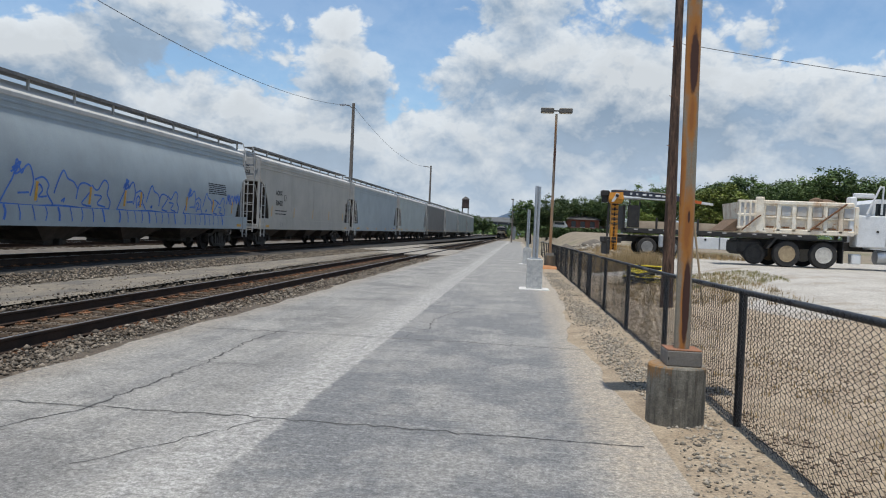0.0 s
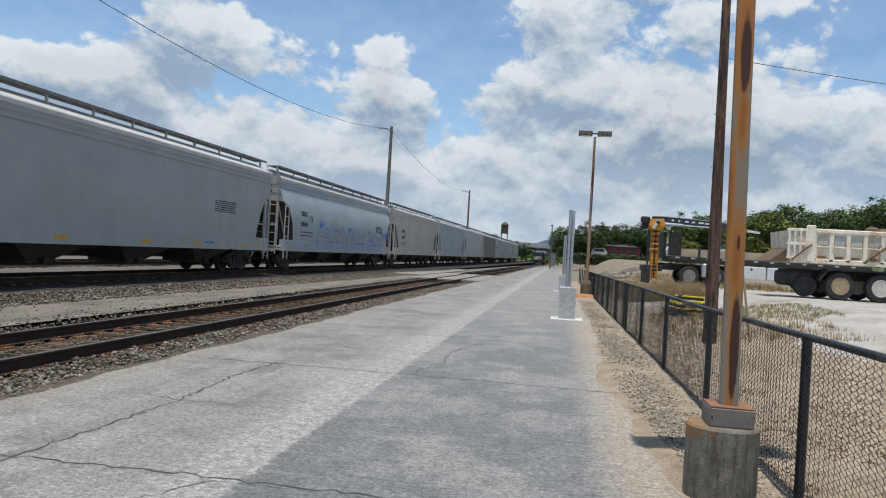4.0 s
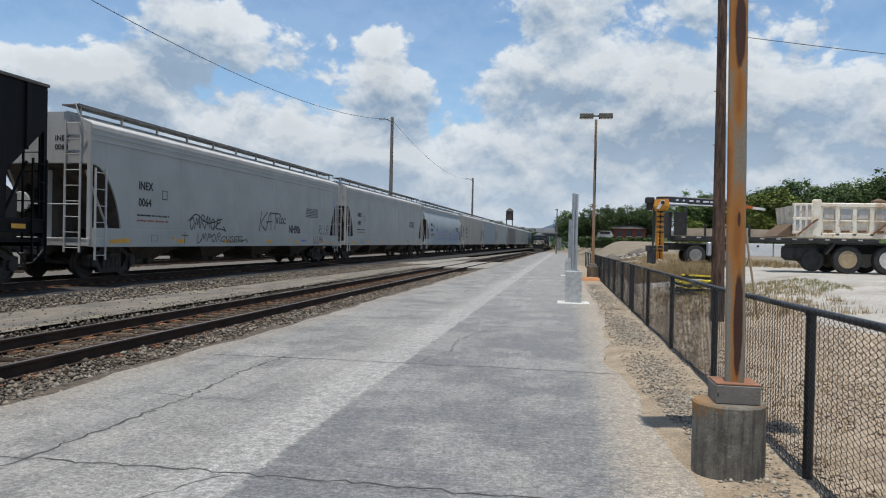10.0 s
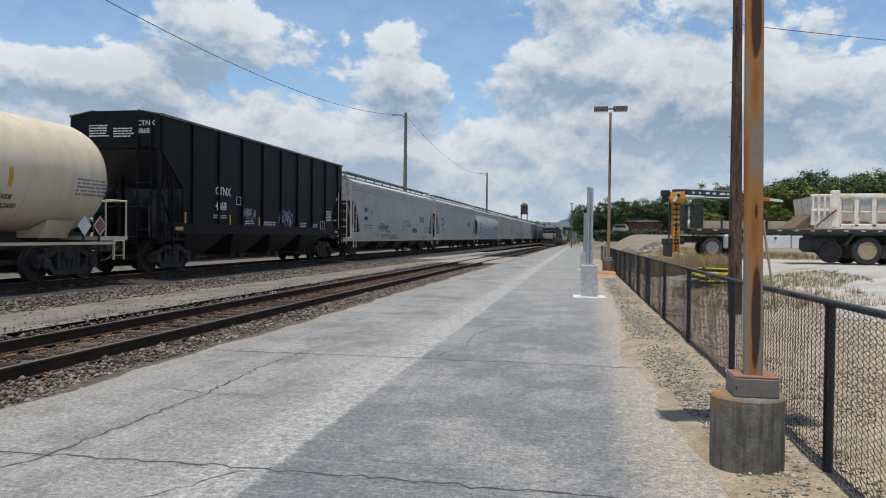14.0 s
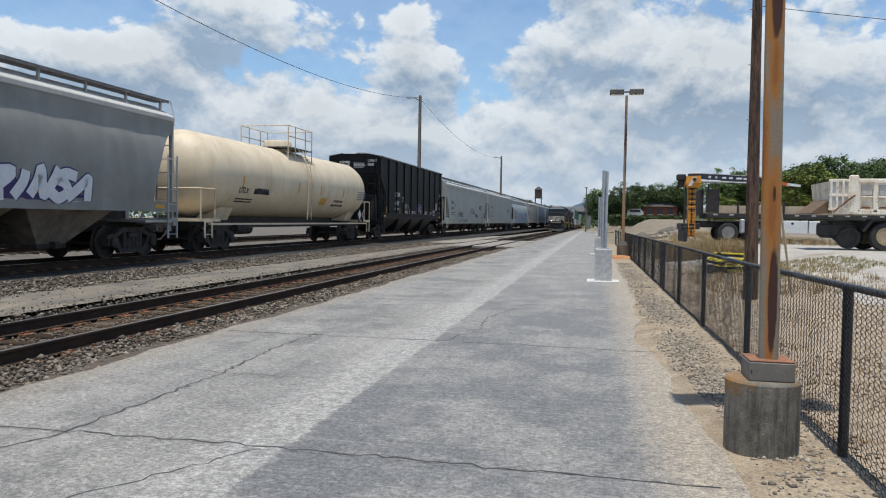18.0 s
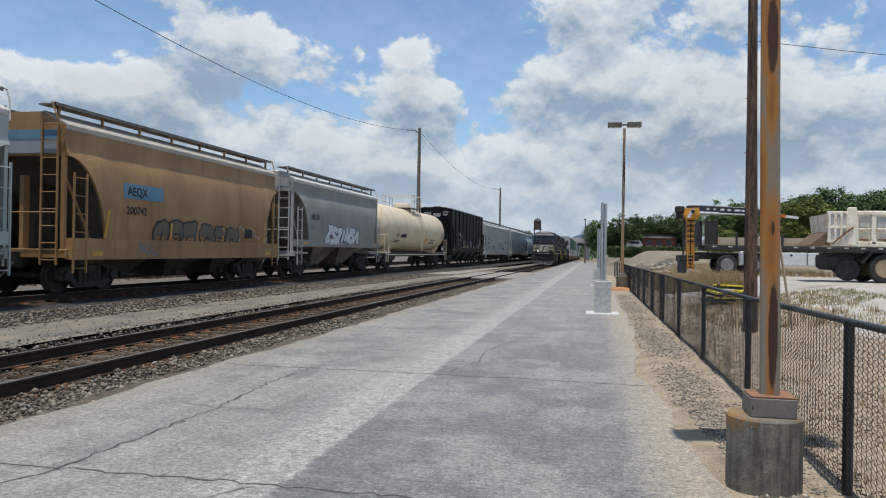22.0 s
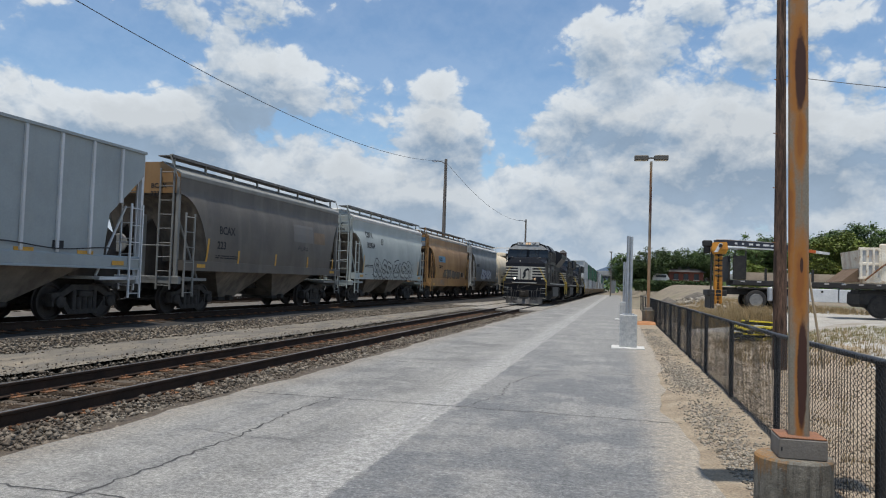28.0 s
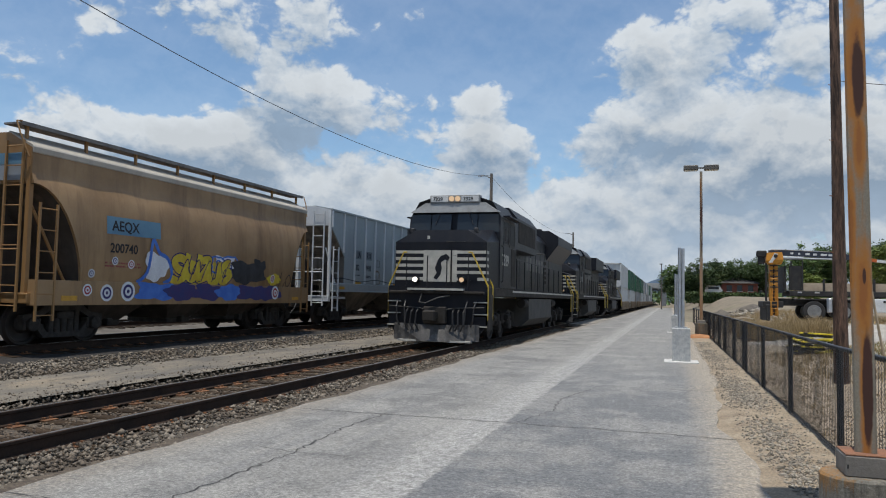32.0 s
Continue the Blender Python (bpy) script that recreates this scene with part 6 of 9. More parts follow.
for k in range(5):
    spray_line(c, [(5.55 + 0.5 * k, 1.5), (5.7 + 0.5 * k, 1.85 + 0.06 * (k % 2)), (5.9 + 0.5 * k, 2.1), (6.0 + 0.5 * k, 1.75)], 0.03, lambda z: sx(z) + 0.014, M_NAVYSPRAY)
fill_shape(c, 7.1, 8.2, 1.8, 2.3, sx, M_WHITESPRAY, 6, 0.002, lobes=4)
bubble_row(c, 7.0, 8.2, 1.75, 2.3, 2, sx, M_BLUESPRAY, None, 0.05, 7)
fill_shape(c, 7.7, 9.95, 1.45, 2.2, sx, M_BLACKSPRAY, 5, 0.007, lobes=5)
fill_shape(c, 9.1, 9.9, 1.6, 2.3, sx, M_BLACKSPRAY, 15, 0.008, lobes=4)
fill_shape(c, 10.0, 10.9, 1.45, 1.85, sx, M_YELLOWSPRAY, 16, 0.005, lobes=4)
tag_row(c, 10.7, 12.0, 1.4, 1.95, 3, sx, M_BLACKSPRAY, 0.03, 18)
for k in range(6):
    fill_shape(c, 3.9 + k * 1.1, 5.5 + k * 1.1, 0.96, 1.46, lambda z: max(sx(z), 1.628), M_NAVYSPRAY if k % 3 else M_BLUESPRAY, 70 + k, 0.003 + 0.0008 * k, lobes=4)
for k, (yy, zz, rr) in enumerate(((3.0, 1.16, 0.20), (2.4, 1.22, 0.14), (3.7, 1.2, 0.24), (10.55, 1.22, 0.22), (3.2, 1.92, 0.10), (3.75, 1.86, 0.11), (2.5, 1.6, 0.10), (10.35, 1.68, 0.13))):
    rings(c, yy, zz, rr, lambda z: max(sx(z), 1.628 if z < 1.45 else 0), M_WHITESPRAY, M_REDSPRAY if k % 2 else M_NAVYSPRAY)
# ribbed pale hopper
c = place(hopper("ribbed_hopper", L(2), P_RIBWHITE, P_RIBTRIM, "pale blue-white hopper with outside ribs and white ladders", style="rib", bays=2, rib_pitch=1.06, chute=M_PALECHUTE, walk_=False, sill_z=1.30, top=4.62, roof_paint=P_RIBWHITE), 2)
rs = car_side["ribbed_hopper"]
M_GREYPATCH = mat("grey_overpaint", (0.19, 0.215, 0.225), None, 3.0, 0.7, bump=0)
for ya, yb in ((3.28, 3.82), (4.30, 4.92)):
    part("repaint_patch", MB().box(1.5405, 1.5435, ya, yb, 2.68, 3.04), M_GREYPATCH, c, "grey overpainted patch")
side_text(c, "IA", 0.36, 3.42, 2.74, M_INK)
side_text(c, "RX", 0.36, 4.36, 2.74, M_INK)
side_text(c, "82", 0.34, 3.30, 2.21, M_INK)
side_text(c, "998", 0.34, 4.34, 2.21, M_INK)
data_bars(c, 3.2, 1.98, 1, 0.5, M_INK, 5)
data_bars(c, 4.2, 1.98, 2, 0.7, M_INK, 6, 0.035)
stencil(c, 5.5, 5.8, 2.42, 2.72, M_INK)
spray_line(c, [(5.56 + 0.33 * math.cos(t), 1.90 + 0.34 * math.sin(t)) for t in np.linspace(1.5, 7.8, 14)], 0.06, rs, M_TANSPRAY, "tan sprayed face outline")
for a, b, q in ((5.44, 2.0, 0.05), (5.70, 2.0, 0.05), (5.58, 1.78, 0.11)):
    spray_line(c, [(a + q * math.cos(t), b + q * 1.2 * math.sin(t)) for t in np.linspace(0, 6.2, 8)], 0.03, rs, M_TANSPRAY, "tan sprayed face outline")
fill_shape(c, 5.25, 5.9, 1.44, 1.56, rs, M_TANSPRAY, 31, 0.003, lobes=3)
spray_line(c, [(0.95 + 0.5 * i, 1.78 + 0.05 * math.sin(i * 0.9)) for i in range(24)], 0.03, lambda z: 1.605, M_BLACKSPRAY, "wavering black sprayed line")
tag_row(c, 8.1, 8.9, 1.5, 2.1, 4, rs, M_BLACKSPRAY, 0.03, 9)
for yy in (3.25, 7.3, 9.3, 11.2):
    part("reflector", MB().box(1.542, 1.548, yy, yy + 0.55, 1.52, 1.72), M_ORANGEMARK, c)
part("data_plate", MB().box(1.542, 1.546, 10.4, 10.75, 1.72, 1.92), M_INK, c)
# brown grimy hopper
c = place(hopper("covered_hopper", L(3), P_BROWN, P_CEMENT, "grimy brown-grey covered hopper with a tan end panel", bays=2, bulge=0.022, chute=M_PALECHUTE, roof_paint=P_CEMENT, end_paint=P_TANTRIM, sill_z=1.33, nose=3.6, end_marks=("BCAX", "223"), chute_in=3.1), 3)
sx = car_side["covered_hopper"]
side_text(c, "BCAX", 0.36, 2.85, 2.54, M_INK)
side_text(c, "223", 0.34, 2.75, 2.06, M_INK)
data_bars(c, 2.7, 1.82, 2, 1.3, M_INK, 14, 0.035)
part("repaint_patch", MB().loft([[(sx(z) + 0.004, y, z) for z in np.linspace(2.62, 3.3, 8)] for y in (8.3, 9.3, 10.1)], caps=False, closed=False), P_DARK, c, "grey repainted square")
part("repaint_patch", MB().loft([[(sx(z) + 0.004, y, z) for z in np.linspace(2.62, 3.1, 6)] for y in (10.2, 10.8, 11.3)], caps=False, closed=False), M_TANSPRAY, c, "dull yellow repainted square")
tag_row(c, 8.6, 9.6, 2.28, 2.44, 4, sx, M_BLACKSPRAY, 0.03, 19)
for yy, le in ((2.15, 0.12), (4.1, 0.0), (6.8, 0.0), (9.6, 0.0), (12.2, 0.0)):
    upright_mark(c, yy, 1.62, 2.35 if le else 2.05, sx, le)
# white hopper, black outlined graffiti
c = place(hopper("covered_hopper", L(4), P_WHITE, P_WHITE, "off-white covered hopper with black outlined graffiti", bays=2, bulge=0.024, chute=M_PALECHUTE, roof_paint=P_ROOFWHITE, sill_z=1.22, end_marks=("CBFX", "303834"), chute_in=3.3), 4)
sx = car_side["covered_hopper"]
side_text(c, "CBFX", 0.40, 2.5, 3.33, M_INK)
side_text(c, "303834", 0.40, 2.52, 2.80, M_INK)
data_bars(c, 2.3, 1.90, 2, 1.2, M_INK, 6, 0.04)
stencil(c, 4.72, 5.0, 3.06, 3.35, M_INK)
fat_row(c, 3.6, 10.5, 1.36, 2.28, ("hook", "cup", "bend", "bend", "bar", "slash", "zag", "bend", "hook", "cup"), lambda z: max(sx(z), 1.628), M_BLACKSPRAY, P_WHITE, 0.19, 0.05, 0.05, 12, "black outlined graffiti letters")
for k in range(9):
    yy = 3.9 + 0.72 * k
    spray_line(c, [(yy, 1.62), (yy + 0.2, 1.9 - 0.03 * (k % 3)), (yy + 0.32, 1.7), (yy + 0.12, 1.56)], 0.035, lambda z: sx(z) + 0.02, M_BLACKSPRAY, "black outlined graffiti letters")
for k in range(16):
    spray_line(c, [(3.6 + 0.43 * k, 1.50), (3.72 + 0.43 * k, 1.27), (3.86 + 0.43 * k, 1.26), (4.0 + 0.43 * k, 1.48)], 0.035, lambda z: max(sx(z), 1.628), M_BLACKSPRAY, "black outlined graffiti letters")
tag_row(c, 2.3, 3.6, 1.26, 1.46, 6, lambda z: sx(z) + 0.015, M_BLACKSPRAY, 0.03, 13)
tag_row(c, 10.3, 12.1, 1.26, 1.46, 6, lambda z: sx(z) + 0.015, M_BLACKSPRAY, 0.03, 14)
for yy, le in ((2.05, 0.1), (11.75, -0.1)):
    upright_mark(c, yy, 1.55, 2.4, sx, le)
# rusty tan hopper
c = place(hopper("covered_hopper", L(5), P_TAN, P_TANTRIM, "rusty tan covered hopper with dark graffiti and a blue panel", end_marks=("AEQX", "200742"), **TANKW), 5)
tan_end(c)
sx = car_side["covered_hopper"]
tan_panel(c, M_INK, "200742")
for a, b, s_ in ((4.35, 6.6, 14), (6.9, 9.4, 15)):
    bubble_row(c, a, b, 1.15, 2.12, 3, sx, M_BLACKSPRAY, M_DULLSPRAY, 0.06, s_, "faded grey graffiti")
tag_row(c, 3.6, 4.6, 1.0, 1.35, 3, lambda z: max(sx(z), 1.628), M_GREYSPRAY, 0.05, 25)
part("data_plate", MB().box(1.60, sx(1.92) + 0.006, 9.9, 10.45, 1.60, 1.92), M_INK, c)
for i in range(14):
    yy, zz = 9.5 + (i * 0.37) % 1.6, 1.5 + (i * 0.29) % 0.55
    part("paint_spot", MB().box(1.60, sx(zz + 0.05) + 0.005, yy, yy + 0.07, zz, zz + 0.05), P_ROOFWHITE, c)
for yy, le in ((2.2, 0.12), (5.2, 0.0), (8.35, 0.0), (11.55, -0.1)):
    upright_mark(c, yy, 1.45, 2.2 if le else 1.95, lambda z: sx(z) + 0.004, le)
# dusty grey short hopper
c = place(hopper("covered_hopper", L(6), P_CEMENT, P_LIGHT2, "dusty grey short covered hopper with pale blue graffiti", bays=2, bulge=0.028, chute=M_PALECHUTE, roof_paint=P_ROOFWHITE, sill_z=1.34, nose=3.7, end_marks=("SCAX", "667"), chute_in=3.4), 6)
sx = car_side["covered_hopper"]
side_text(c, "ARUX", 0.36, 2.42, 2.56, M_INK)
side_text(c, "66", 0.30, 2.42, 2.14, M_GREYSPRAY)
fill_shape(c, 4.2, 8.9, 1.45, 2.05, sx, M_NAVYSPRAY, 19, 0.002, lobes=9)
fat_row(c, 4.2, 8.7, 1.46, 2.34, ("slash", "bend", "slash", "bar", "zag", "bend", "peak"), sx, M_NAVYSPRAY, M_WHITESPRAY, 0.27, 0.035, 0.30, 23, "navy outlined pale graffiti letters")
fill_shape(c, 3.7, 9.3, 1.42, 1.55, sx, M_WHITESPRAY, 18, 0.003, lobes=7)
for yy, zz in ((5.1, 1.75), (7.1, 1.7)):
    upright_mark(c, yy, zz, zz + 0.42, lambda z: sx(z) + 0.006, 0.15)
# tank car
c = place(tank_car("tank_car", L(7), P_CREAM, "cream tank car with rust stains and a railed top platform"), 7)
side_text(c, "UTLX", 0.30, 3.35, 2.1, M_INK)
data_bars(c, 4.55, 2.1, 1, 1.2, M_INK, 21, 0.22)
data_bars(c, 3.35, 1.86, 2, 1.3, M_INK, 22)
side_text(c, "ETHYLENE OXIDE", 0.155, 13.1, 2.00, M_INK)
side_text(c, "INHALATION HAZARD", 0.155, 12.98, 1.80, M_INK)
data_bars(c, 16.4, 2.6, 5, 1.2, M_GREYSPRAY, 23, 0.05)
part("warning_label", MB().loft([[(1.5 * math.cos(t) + 0.004, y, 2.72 + 1.5 * math.sin(t)) for t in (-0.62, -0.5, -0.38)] for y in (11.35, 12.15)], caps=False, closed=False), M_ORANGEMARK, c, "faded yellow label")
for yy in (3.5, 8.55, 11.1, 14.1):
    part("band_mark", MB().loft([[(1.5 * math.cos(t) + 0.004, y, 2.72 + 1.5 * math.sin(t)) for t in (-0.30, -0.15, 0.0)] for y in (yy, yy + 0.14)], caps=False, closed=False), M_ORANGEMARK, c)
for k, mm in enumerate((M_WHITEINK, M_REDINK)):
    yc = 16.65 + 0.62 * k
    part("placard", MB().prism([(yc, 1.16), (yc + 0.27, 1.43), (yc, 1.70), (yc - 0.27, 1.43)], "x", 1.50, 1.506), M_WHITEINK, c, "white-edged diamond placard")
    if k:
        part("placard_face", MB().prism([(yc, 1.20), (yc + 0.23, 1.43), (yc, 1.66), (yc - 0.23, 1.43)], "x", 1.5065, 1.508), mm, c, "red diamond placard face")
    part("placard_holder", MB().box(1.44, 1.50, yc - 0.02, yc + 0.02, 0.98, 1.5), M_TRUCK, c)
# black ribbed car
c = place(hopper("ribbed_hopper", L(8), P_BLACKCAR, P_BLACKCAR, "glossy black ribbed hopper with white lettering", style="rib", bays=4, rib_pitch=1.78, top=5.02, chute=M_BLACK, walk_=False, sill_z=1.25, roof_paint=P_BROWN, end_marks=()), 8)
side_text(c, "CTNX", 0.40, 4.30, 2.63, M_WHITEINK)
side_text(c, "4868", 0.40, 4.32, 2.10, M_WHITEINK)
for row, txt in enumerate(("CTNX", "4868")):
    lettering(txt, 0.22, M_WHITEINK, c, Matrix.Translation((0.75, 0.89, 4.55 - 0.24 * row)) @ pose(0, 0, 0, 90, 0, 0))
for k, (xa, za, n) in enumerate(((-0.9, 4.55, 5), (-0.05, 4.45, 4))):
    mb, r = MB(), random.Random(60 + k)
    for i in range(n):
        xx = xa
        while xx < xa + 0.6:
            d = r.uniform(0.05, 0.16)
            mb.box(xx, xx + d, 0.893, 0.896, za - 0.08 * i, za - 0.08 * i + 0.035)
            xx += d + 0.03
    part("data_block", mb, M_WHITEINK, c, "rows of small painted data")
data_bars(c, 4.2, 1.88, 2, 0.95, M_WHITEINK, 24, 0.04)
stencil(c, 5.88, 6.24, 2.34, 2.64, M_WHITEINK)
fill_shape(c, 6.6, 7.2, 1.95, 2.25, rs, M_GREYSPRAY, 24, 0.003, lobes=5)
tag_row(c, 6.45, 7.5, 1.8, 2.25, 4, rs, M_GREYSPRAY, 0.05, 25)
tag_row(c, 9.7, 11.2, 1.65, 2.3, 5, rs, mat("lilac_spray_paint", (0.34, 0.36, 0.55), None, 3.0, 0.7, bump=0), 0.04, 26)
tag_row(c, 9.5, 11.0, 1.6, 2.0, 4, rs, M_GREYSPRAY, 0.025, 27)
for yy, zz, n, w_ in ((6.6, 1.72, 3, 0.8), (8.2, 1.72, 3, 1.2), (12.1, 1.75, 3, 0.7), (13.5, 1.72, 3, 0.7), (15.4, 2.4, 7, 0.75)):
    data_bars(c, yy, zz, n, w_, M_WHITEINK, int(yy * 10), 0.04)
stencil(c, 14.45, 15.05, 1.52, 1.91, M_WHITEINK, True)
for yy in (2.3, 5.34, 7.75, 10.85, 13.4):
    part("reflector", MB().box(1.542, 1.548, yy, yy + 0.10, 1.46, 1.94), M_ORANGEMARK, c)


sx_plain = None


def long_car(k, pale, marks, num, lab, flat=True, **kw):
    global sx_plain
    c = place(hopper("covered_hopper", L(k), pale, kw.pop("trim", P_LIGHT2), lab, bays=4, truck_in=1.7, end_gap=0.8, nose=3.15, roof_paint=kw.pop("roof", P_ROOFWHITE), sill_z=0.9, end_marks=(marks, num) if marks else (), **kw), k)
    sx_plain = car_side["covered_hopper"]
    if marks:
        side_text(c, marks, 0.34, 2.95, 2.62, M_INK)
        side_text(c, num, 0.34, 2.95, 2.12, M_INK)
        data_bars(c, 2.9, 1.82, 1, 1.8, M_INK, k, 0.05)
        data_bars(c, 2.9, 1.66, 1, 1.7, M_REDINK if flat else M_INK, k + 1, 0.05)
        data_bars(c, 16.9, 2.66, 6, 1.7, M_INK, k + 9, 0.04)
        stencil(c, 4.25, 4.53, 2.38, 2.67, M_INK)
        stencil(c, 3.6, 3.95, 1.06, 1.25, M_GREYSPRAY)
    if flat:
        for yy in (2.0, 5.1, 8.4, 12.3, 15.4, 19.2):
            part("reflector", MB().box(1.624, 1.632, yy, yy + 0.48, 1.02, 1.14), M_ORANGEMARK, c)
        for yy in (4.8, 14.6, 18.0):
            part("reflector", MB().box(1.624, 1.632, yy, yy + 0.09, 1.09, 1.22), M_ORANGEMARK, c)
        data_bars(c, 16.2, 1.10, 1, 0.7, M_BLUESPRAY, k + 4, 0.07)
    else:
        for i in range(5):
            upright_mark(c, 2.4 + i * (L(k) - 5) / 4, 1.55, 2.05, lambda z: sx_plain(z) + 0.004, 0.05)
    return c


c = long_car(9, P_LIGHT, "INEX", "0064", "long light grey covered hopper with black graffiti tags")
sill = lambda z: max(sx_plain(z), 1.628 if z < 1.43 else 0)
tag_row(c, 5.9, 8.1, 1.48, 2.0, 6, sx_plain, M_BLACKSPRAY, 0.045, 31, "black sprayed tag")
spray_line(c, [(5.85, 1.75), (6.4, 2.0), (7.2, 1.72), (8.3, 1.9)], 0.045, sx_plain, M_BLACKSPRAY, "black sprayed tag")
spray_line(c, [(7.6, 1.5), (8.0, 1.75), (7.8, 1.55), (8.3, 1.52), (8.6, 1.46), (8.35, 1.62)], 0.045, sx_plain, M_BLACKSPRAY, "black sprayed tag")
tag_row(c, 6.3, 8.1, 1.03, 1.42, 5, sill, M_BLACKSPRAY, 0.035, 32, "black sprayed tag")
bubble_row(c, 8.2, 9.9, 1.04, 1.28, 5, sill, M_BLACKSPRAY, None, 0.03, 33, "black sprayed tag")
spray_line(c, [(9.8, 1.1), (10.3, 1.14), (10.35, 1.04), (10.2, 1.22)], 0.03, sill, M_BLACKSPRAY, "black sprayed tag")
spray_line(c, [(5.55, 1.0), (5.58, 1.38)], 0.03, sill, M_BLACKSPRAY, "black sprayed tag")
spray_line(c, [(5.35, 1.28), (5.8, 1.26)], 0.03, sill, M_BLACKSPRAY, "black sprayed tag")
for pts_ in ([(11.55, 1.5), (11.75, 2.35)], [(12.35, 2.32), (11.75, 1.85), (12.2, 1.55)], [(12.2, 1.55), (12.65, 2.3), (12.75, 1.55)], [(12.2, 1.9), (12.9, 1.95)], [(12.6, 2.3), (13.7, 2.28), (13.65, 2.1)], [(13.2, 2.28), (13.15, 1.6)]):
    spray_line(c, pts_, 0.055, sx_plain, M_BLACKSPRAY, "black sprayed tag")
side_text(c, "K LOC", 0.36, 13.3, 1.88, M_BLACKSPRAY)
side_text(c, "NH90s", 0.50, 14.75, 1.48, M_BLACKSPRAY)
tag_row(c, 18.7, 20.2, 1.4, 1.95, 4, sx_plain, M_BLACKSPRAY, 0.04, 34, "black sprayed tag")
tag_row(c, 17.8, 19.2, 1.0, 1.38, 5, sill, M_BLACKSPRAY, 0.03, 35, "black sprayed tag")
spray_line(c, [(20.9, 2.6), (21.1, 3.3), (21.35, 2.5), (21.5, 3.1)], 0.04, sx_plain, M_BLUESPRAY)
c = long_car(10, P_LIGHT, "INEX", "0181", "long plain light grey covered hopper with black marks")
c = long_car(11, P_BLUEGREY, "GBRX", "88440", "long pale blue-grey covered hopper with blue graffiti", flat=False, trim=P_LIGHT2, tube=True)
for a, b, top_z in ((5.3, 10.0, 2.55), (10.4, 14.4, 2.42), (14.8, 18.5, 2.38)):
    spiked_word(c, a, b, 1.44, top_z, sx_plain, M_BLUESPRAY, 0.05, 9)
for yy in (8.95, 11.75, 17.3):
    upright_mark(c, yy, 1.55, 2.05, lambda z: sx_plain(z) + 0.004, 0.05)
tag_row(c, 18.6, 20.0, 1.9, 2.4, 4, sx_plain, M_BLUESPRAY, 0.06, 45)
c = long_car(12, P_BEIGE, "AOKX", "306422", "beige-grey covered hopper with rusty trim", flat=False, roll=False)
c = long_car(13, P_BLUEGREY, "", "", "plain blue-grey covered hopper in the freight train", roll=False, detail=False)
c = long_car(14, P_WHITE, "", "", "plain off-white covered hopper in the freight train", roll=False, detail=False)
c = long_car(15, P_DARK, "", "", "weathered dark grey covered hopper", roll=False, detail=False)
c = long_car(16, P_LIGHT, "", "", "plain light grey covered hopper in the freight train", roll=False, detail=False)
c = long_car(17, P_GREEN, "", "", "plain grey-green covered hopper in the freight train", roll=False, detail=False)
c = long_car(18, P_GREEN, "", "", "plain grey-green covered hopper in the freight train", roll=False, detail=False)

# ---- locomotives and stack train on the main track ----
LOCO_END, LOCO_SPEED = 21.0, 8.4        # front coupler plate at the clip's end, metres a second
INTERMODAL = []
P_LOCO = mat("black_locomotive_paint", (0.009, 0.010, 0.015), (0.014, 0.015, 0.019), 0.9, 0.45, fine=25, bump=0.05, spread=0.15, streak=(0.026, 0.025, 0.023), streak_amt=0.5, spec=0.24)
P_LOCOGRIME = mat("grimy_locomotive_frame", (0.030, 0.027, 0.024), (0.052, 0.046, 0.040), 2.0, 0.85, fine=40, spread=0.3, spec=0.2, patch=(0.085, 0.075, 0.064), patch_scale=2.0, patch_cut=(0.58, 0.70))
P_STRIPE = mat("white_loco_stripe", (0.52, 0.50, 0.44), (0.40, 0.385, 0.34), 3.0, 0.5, bump=0.03)
P_RAILYEL = mat("yellow_handrail", (0.62, 0.44, 0.04), (0.5, 0.35, 0.05), 5.0, 0.5, bump=0.02)
P_FADED = mat("faded_hood_marking", (0.20, 0.195, 0.18), (0.09, 0.088, 0.082), 2.5, 0.7, bump=0.02)
P_CABDARK = mat("shaded_cab_opening", (0.010, 0.010, 0.012), None, 3.0, 0.5, bump=0, spec=0.12)
P_PLOW = mat("scraped_plow_steel", (0.045, 0.043, 0.041), (0.11, 0.105, 0.10), 3.0, 0.6, 0.2, fine=40, spread=0.3, patch=(0.26, 0.25, 0.235), patch_scale=2.6, patch_cut=(0.60, 0.72))
P_TANKGREY = mat("dusty_fuel_tank", (0.075, 0.072, 0.066), (0.05, 0.048, 0.045), 2.0, 0.8, fine=40)
M_GLASS = glass_mat("dark_cab_glass")
M_HEAD = mat("lit_headlight", (0.9, 0.85, 0.7), None, 1.0, 0.2, bump=0, emit=(1.0, 0.92, 0.78, 4.0))
M_AMBER = mat("dim_headlight", (0.55, 0.42, 0.25), None, 1.0, 0.2, bump=0, emit=(1.0, 0.62, 0.36, 0.45))
P_SILVER = mat("silver_cab_roof_edge", (0.30, 0.305, 0.30), (0.22, 0.22, 0.215), 3.0, 0.5, 0.2)

LWHEEL_ME = {}
for _s in (-1, 1):
    _x = _s * 0.752
    LWHEEL_ME[_s] = MB().lathe([(0.08, _x - _s * 0.08), (0.38, _x - _s * 0.06), (0.50, _x - _s * 0.07), (0.535, _x - _s * 0.06), (0.535, _x - _s * 0.04), (0.508, _x - _s * 0.03), (0.50, _x + _s * 0.06), (0.42, _x + _s * 0.065), (0.38, _x + _s * 0.02), (0.16, _x + _s * 0.02), (0.12, _x + _s * 0.09), (0.02, _x + _s * 0.09)], 28, "x").mesh("wheel", M_WHEEL, True)


